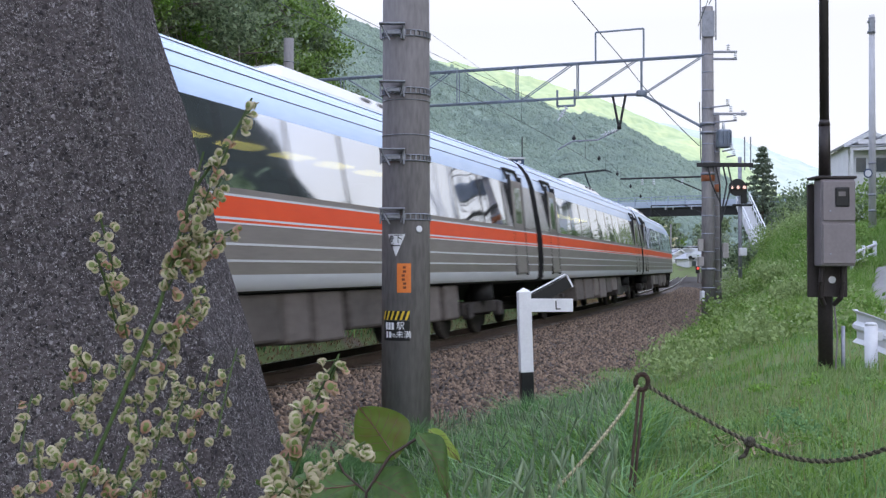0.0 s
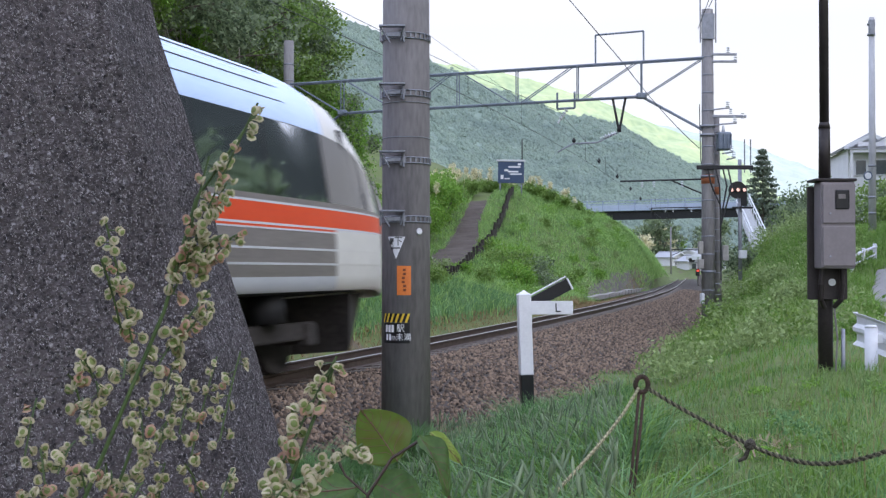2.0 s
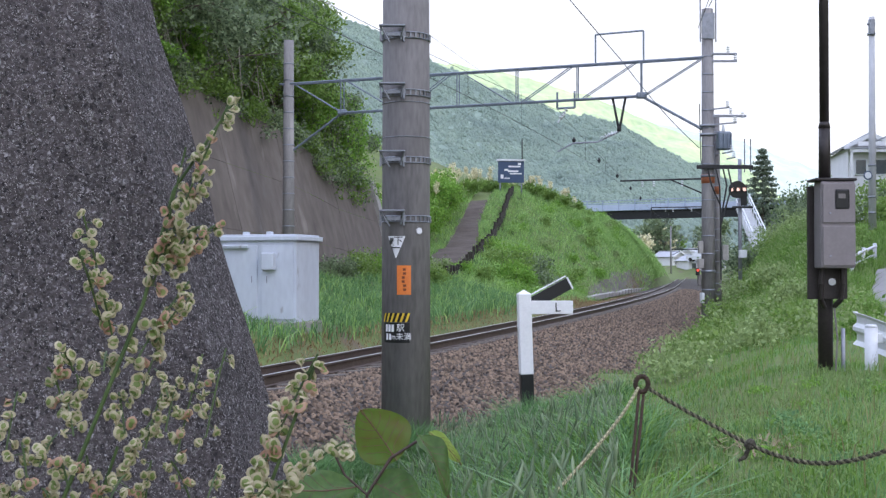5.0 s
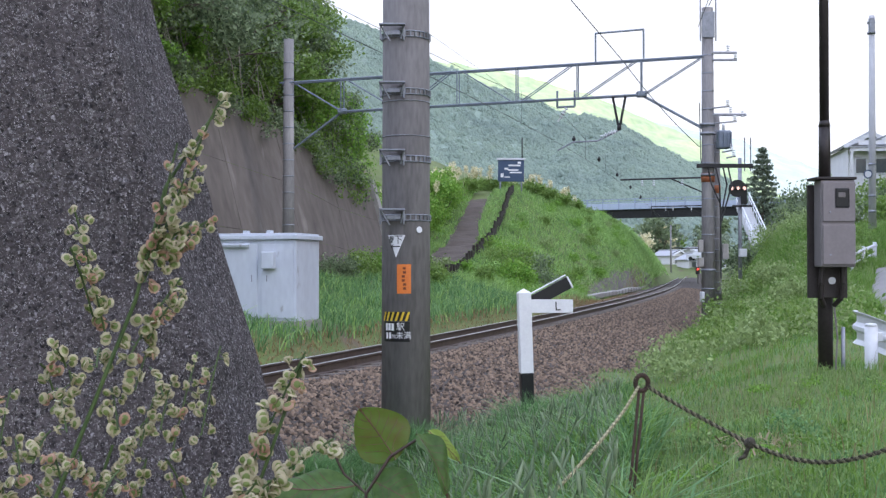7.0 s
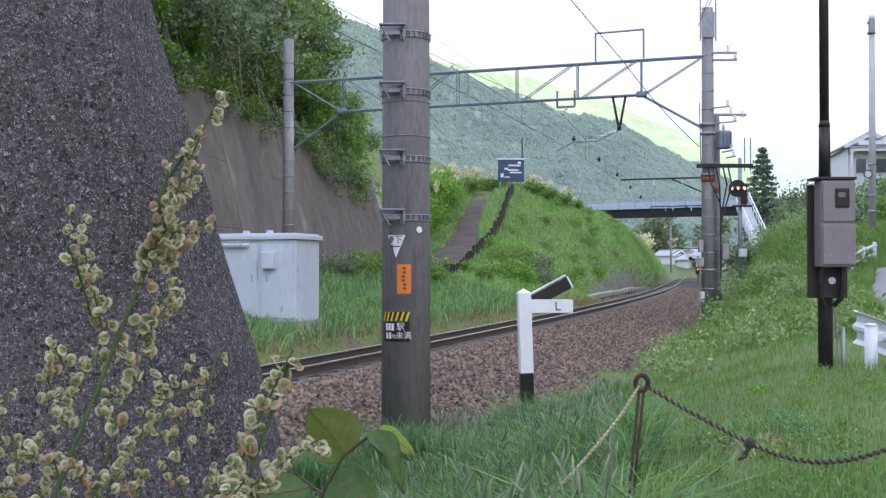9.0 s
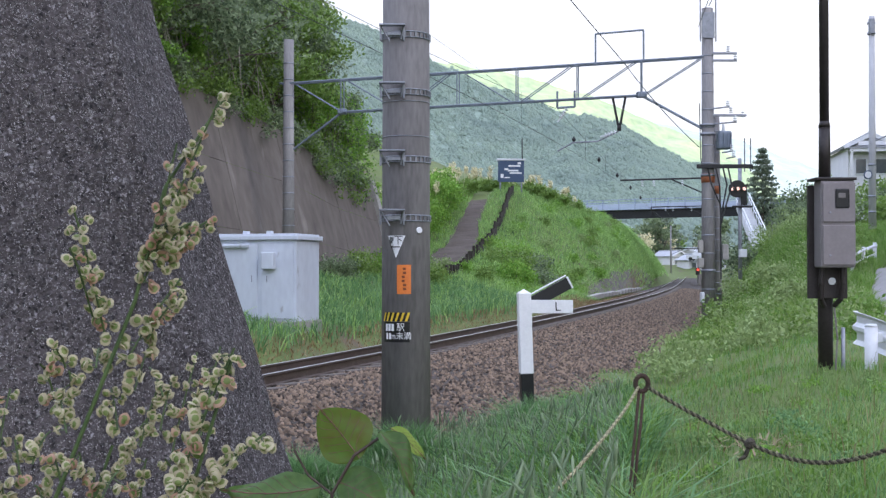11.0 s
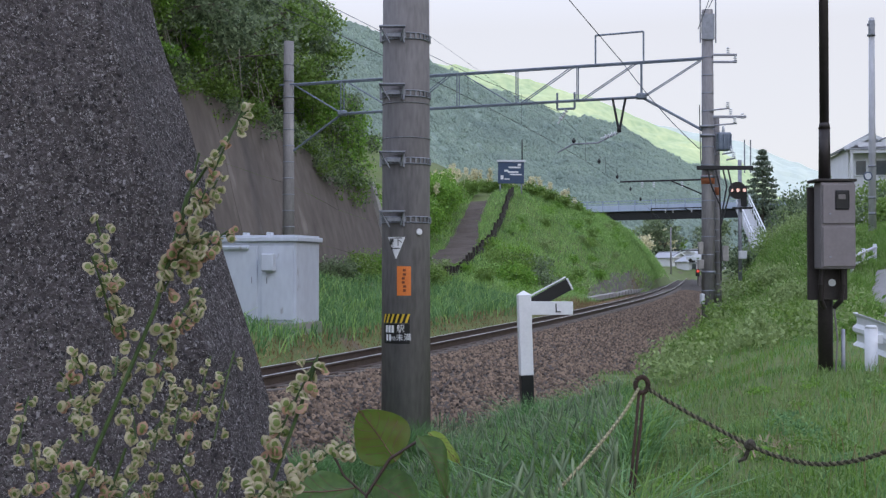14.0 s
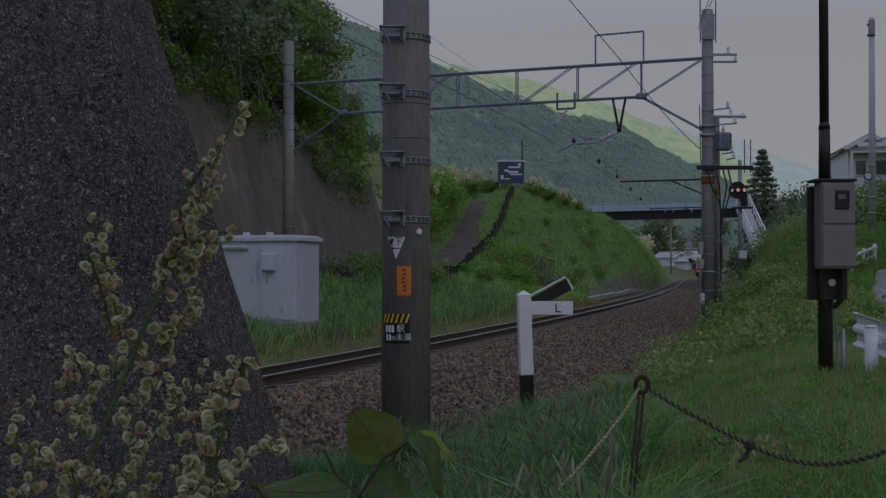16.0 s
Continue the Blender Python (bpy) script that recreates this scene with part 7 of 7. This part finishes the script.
# the tall plant: its foot is out of sight below; its own metres count from the foot
BASE_A = (-0.345, 0.5, 0.66)
SORREL_A = sorrel("sorrel_plant", pose(*BASE_A),
                  [(0, 0, 0), (0.06, 0, 0.2), (0.14, 0, 0.4), (0.182, 0, 0.513), (0.2155, 0, 0.597), (0.228, 0, 0.645), (0.254, 0, 0.684)],
                  [(0.2214, 0.6114, 0.2547, 0.6846, 30), (0.219, 0.6043, 0.2404, 0.6519, 20), (0.2221, 0.6114, 0.234, 0.6626, 12), (0.2261, 0.6114, 0.2459, 0.631, 20), (0.2297, 0.621, 0.2392, 0.63, 8), (0.203, 0.5817, 0.1947, 0.6348, 20), (0.1975, 0.59, 0.194, 0.6186, 10), (0.1992, 0.5686, 0.1964, 0.5757, 9), (0.1864, 0.5686, 0.183, 0.579, 6), (0.1809, 0.559, 0.1792, 0.5709, 6), (0.1868, 0.5412, 0.1761, 0.5578, 12), (0.1892, 0.5566, 0.188, 0.5674, 6), (0.1725, 0.5281, 0.1754, 0.54, 7), (0.1844, 0.5209, 0.1809, 0.5328, 9), (0.1678, 0.5185, 0.163, 0.5376, 9), (0.194, 0.5209, 0.1964, 0.5352, 8), (0.2083, 0.5423, 0.204, 0.559, 9), (0.2118, 0.5709, 0.2316, 0.6062, 22), (0.2207, 0.5805, 0.2349, 0.5995, 12), (0.2154, 0.559, 0.2207, 0.5805, 10), (0.1582, 0.5328, 0.1606, 0.559, 7), (0.1606, 0.5138, 0.1654, 0.5233, 6), (0.2011, 0.5114, 0.2059, 0.5233, 8), (0.1773, 0.5114, 0.1725, 0.5185, 6)],
                  0.0050, 3, "flowering sorrel stalk with papery cream-green seeds")
BASE_B = (-0.10, 0.46, 0.66)
SORREL_B = sorrel("sorrel_plant", pose(*BASE_B),
                  [(-0.13, 0, 0), (-0.1, 0, 0.2), (-0.06, 0, 0.38), (-0.02, 0, 0.46), (0.03, 0, 0.53), (0.046, 0, 0.575)],
                  [(0.018, 0.515, 0.047, 0.578, 40), (0.0, 0.5, 0.058, 0.545, 55), (-0.02, 0.46, 0.03, 0.53, 60), (-0.03, 0.44, 0.012, 0.51, 60), (-0.045, 0.42, -0.01, 0.48, 50),
                   (-0.04, 0.43, 0.012, 0.50, 12), (-0.05, 0.40, -0.022, 0.45, 14)],
                  0.0056, 9, "drooping sorrel flower spike with pinkish seeds")
BASE_C = (-0.20, 0.54, 0.66)
SORREL_C = sorrel("sorrel_plant", pose(*BASE_C),
                  [(-0.06, 0, 5), (-0.03, 0, 0.2), (0.0, 0, 0.38), (0.03, 0, 0.47), (0.05, 0, 0.53)],
                  [(0.0626, 0.5292, 0.0691, 0.5549, 11), (0.0716, 0.5369, 0.0755, 0.5614, 10), (0.0523, 0.5189, 0.0639, 0.5421, 13), (0.0763, 0.5228, 0.0847, 0.5709, 14), (0.0901, 0.5344, 0.0971, 0.5742, 11), (0.0729, 0.5524, 0.0626, 0.5639, 6), (0.0832, 0.5061, 0.0786, 0.5266, 7), (0.0626, 0.5035, 0.0657, 0.5241, 8), (0.0472, 0.5112, 0.0554, 0.5318, 7), (0.042, 0.5035, 0.0395, 0.5189, 6), (0.0909, 0.5061, 0.094, 0.5189, 6)],
                  0.0046, 5, "lower sorrel plant with clustered cream seeds")
M["stem_dark"] = mat("stem_dark", (0.03, 0.018, 0.016), (0.08, 0.05, 0.04), 40, 0.5)
M["knot_leaf"] = leafy("knot_leaf", (0.05, 0.1, 0.03), (0.13, 0.22, 0.06), 30, 0.55, 0.45, island=0.15)
M["knot_leaf_red"] = leafy("knot_leaf_red", (0.14, 0.11, 0.03), (0.1, 0.22, 0.035), 22, 0.55, 0.45, island=0.15)
M["knot_leaf_pale"] = leafy("knot_leaf_pale", (0.25, 0.36, 0.07), (0.36, 0.45, 0.12), 18, 0.5, 0.45, island=0.15)


def broad_leaf(parent, base, along_, across, length, width, material, seed, fold=0.15, label=""):
    """A heart-shaped leaf with a sunken midrib and a wavy rim."""
    u, w = Vector(along_).normalized(), Vector(across).normalized()
    nrm = u.cross(w).normalized()
    rows, cols = 36, 20
    v, f = [], []
    for i in range(rows + 1):
        t = i / rows
        half = width / 2 * (math.sin(math.pi * min(t * 1.02 + 0.07, 1)) ** 0.62) * (1.15 - 0.35 * t)
        for j in range(cols + 1):
            q = j / cols * 2 - 1
            vein = 0.03 * (1 - abs(math.sin(t * 16 - abs(q) * 5)) ** 0.4) * length
            lift = fold * abs(q) * half + 0.05 * length * math.sin(8 * t + 4 * q + seed) * abs(q) - 0.28 * length * t * t - vein * 0.4
            v.append(Vector(base) + u * (length * (t - 0.06 * (1 - abs(q)) * (t < 0.15))) + w * (q * half) + nrm * lift)
    c = cols + 1
    f = [(i * c + j, i * c + j + 1, (i + 1) * c + j + 1, (i + 1) * c + j) for i in range(rows) for j in range(cols)]
    leaf = sheet("leaf", v, f, material, parent, label, smooth=True)
    rib = [v[i * c + cols // 2] - nrm * 0.0002 for i in range(rows)]
    bm = string(B(), rib, 0.00045, 5)
    for i in range(4, rows - 6, 5):
        for s_ in (-1, 1):
            side = [v[min(i + m, rows) * c + cols // 2 + s_ * m] - nrm * 0.0001 for m in range(0, cols // 2 - 1)]
            string(bm, side, 0.0002, 4)
    part("midrib", bm, "stem_red", leaf)
    return leaf


def knotweed():
    foot = Vector((-0.07, 0.9, 0.62))
    k = thing("knotweed_shoot", Matrix.Translation(foot), "young broad-leaved shoot with reddish green leaves", "plant")
    P = lambda x, z, dy=0.0: Vector((x, 0.9 + dy, z)) - foot
    st = [P(-0.08, 0.62), P(-0.07, 0.95), P(-0.058, 1.10), P(-0.04, 1.128), P(-0.018, 1.142)]
    part("stem", string(B(), st, 0.0012, 8), "stem_dark", k, "dark zigzag stem")
    part("stem", string(B(), [P(-0.058, 1.10), P(-0.075, 1.115), P(-0.085, 1.135)], 0.0009, 6), "stem_dark", k)
    broad_leaf(k, P(-0.037, 1.128), (-0.55, 0.25, 0.8), (0.8, -0.1, 0.58), 0.047, 0.045, "knot_leaf_red", 1, 0.2, "olive green leaf flushed with red")
    broad_leaf(k, P(-0.018, 1.143), (0.6, -0.3, -0.7), (0.4, 0.85, 0.1), 0.05, 0.03, "knot_leaf", 2, 0.35, "drooping folded green leaf")
    broad_leaf(k, P(-0.01, 1.145, 0.01), (0.75, 0.1, -0.6), (0.45, 0.5, 0.6), 0.036, 0.012, "knot_leaf_pale", 3, 0.3, "yellow-green young leaf")
    broad_leaf(k, P(-0.05, 1.108), (0.75, -0.4, -0.25), (0.3, 0.5, 0.55), 0.042, 0.04, "knot_leaf", 4, 0.15)
    broad_leaf(k, P(-0.07, 1.105), (-0.92, -0.2, -0.12), (-0.1, 0.75, 0.5), 0.07, 0.045, "knot_leaf", 5, 0.12, "ribbed green lower leaf")
    broad_leaf(k, P(-0.066, 1.07), (-0.6, -0.5, -0.1), (0.5, -0.6, 0.4), 0.06, 0.04, "knot_leaf", 6, 0.12)
    return k, foot


KNOTWEED, KNOT_FOOT = knotweed()


# ---- what moves ----
def sway(ob, base, rows, gain=1.0, last=16.0):
    """Leans a plant about its foot: rows of seconds, degrees to the right, degrees towards the camera."""
    walk(ob, [(t, pose(*base, b, a * gain, 0)) for t, a, b in rows])


BREEZE = [(0, 0.95, 0.0), (0.5, 1.08, 0), (1, 0.72, 0), (1.5, 0.78, 0), (2, 1.15, 0), (2.5, 0.5, 0), (3, 0.9, 0), (3.5, 1.05, 0), (4.2, 0.6, 0), (5.2, 0.3, 0), (6.3, 0.55, 0), (6.6, 0.5, 0),
          (7, 0.0, 0), (7.5, 0.12, 0), (8, -0.06, 0), (8.5, -0.15, 0), (9, -0.08, 0), (9.2, -0.6, 0), (10.2, -1.2, 0), (11.3, 0.25, 0), (11.5, -0.8, 0), (11.7, -3.9, 0), (12.1, 1.1, 0), (12.5, -2.0, 0),
          (13, 1.05, 0), (13.5, 0.85, 0), (14, 0.8, 0), (14.3, 1.5, 0), (14.6, 0.8, 0), (15, 2.5, 0), (15.5, -0.9, 0), (16, 0.7, 0)]
SHAKE = [(0, 1.3, 0), (0.5, 1.0, 0), (1, 1.1, 0), (1.5, 0.9, 0), (2, 1.2, 0), (2.6, 0.6, 0), (3.5, 1.05, 0), (4.2, 0.8, 0), (5.2, 0.4, 0), (6.3, 0.1, 0), (7, 0.0, 0), (7.5, 0.2, 0), (8, 0.15, 0), (8.5, -0.7, 0), (9, -0.5, 0),
         (9.2, -2.4, 0), (10.2, -1.5, 0), (11.3, -3.0, 0), (11.7, -1.2, 0), (12.1, 0.2, 0), (12.5, -2.6, 0), (13, 0.3, 0), (13.5, 0.6, 0), (14, 0.5, 0), (14.6, 0.8, 0), (15, 1.8, 0), (15.5, -0.6, 0), (16, -2.2, 0)]
LEAF_NOD = [(0, 0.0, 0), (1.5, 0.05, 0), (2.5, 0.2, 0), (4.2, 0.15, 0), (6.3, 0.0, 0), (7.2, 0.0, 0), (7.6, -0.2, 0), (8, -1.4, 0), (8.5, -2.4, 0), (9.0, -4.0, 0), (9.2, -3.0, 0), (10.2, -2.2, 0), (11.3, -3.3, 0), (11.6, -1.6, 0),
            (12, -2.4, 0), (12.5, -1.0, 0), (13, -0.2, 0), (14, 0.0, 0), (14.5, -0.4, 0), (15, -0.8, 0), (15.5, -1.0, 0), (16, -0.6, 0)]


def motions():
    times = [i * 0.5 for i in range(8)] + [5.0, 7.0, 9.0, 12.0, 16.0]
    for c, s0 in CARS:
        rows = []
        for t in times:
            s = s0 - SPEED * t
            m = Matrix.Translation(track_level(s, 0, 0)) @ pose(0, 0, 0, 0, 0, -math.degrees(heading(s))) @ Matrix.Rotation(-CANT, 4, "Y")
            rows.append((t, m))
        walk(c, rows)
    sway(SORREL_A, BASE_A, BREEZE)
    sway(SORREL_B, BASE_B, SHAKE)
    sway(SORREL_C, BASE_C, BREEZE, 0.8)
    sway(KNOTWEED, KNOT_FOOT, LEAF_NOD)


motions()
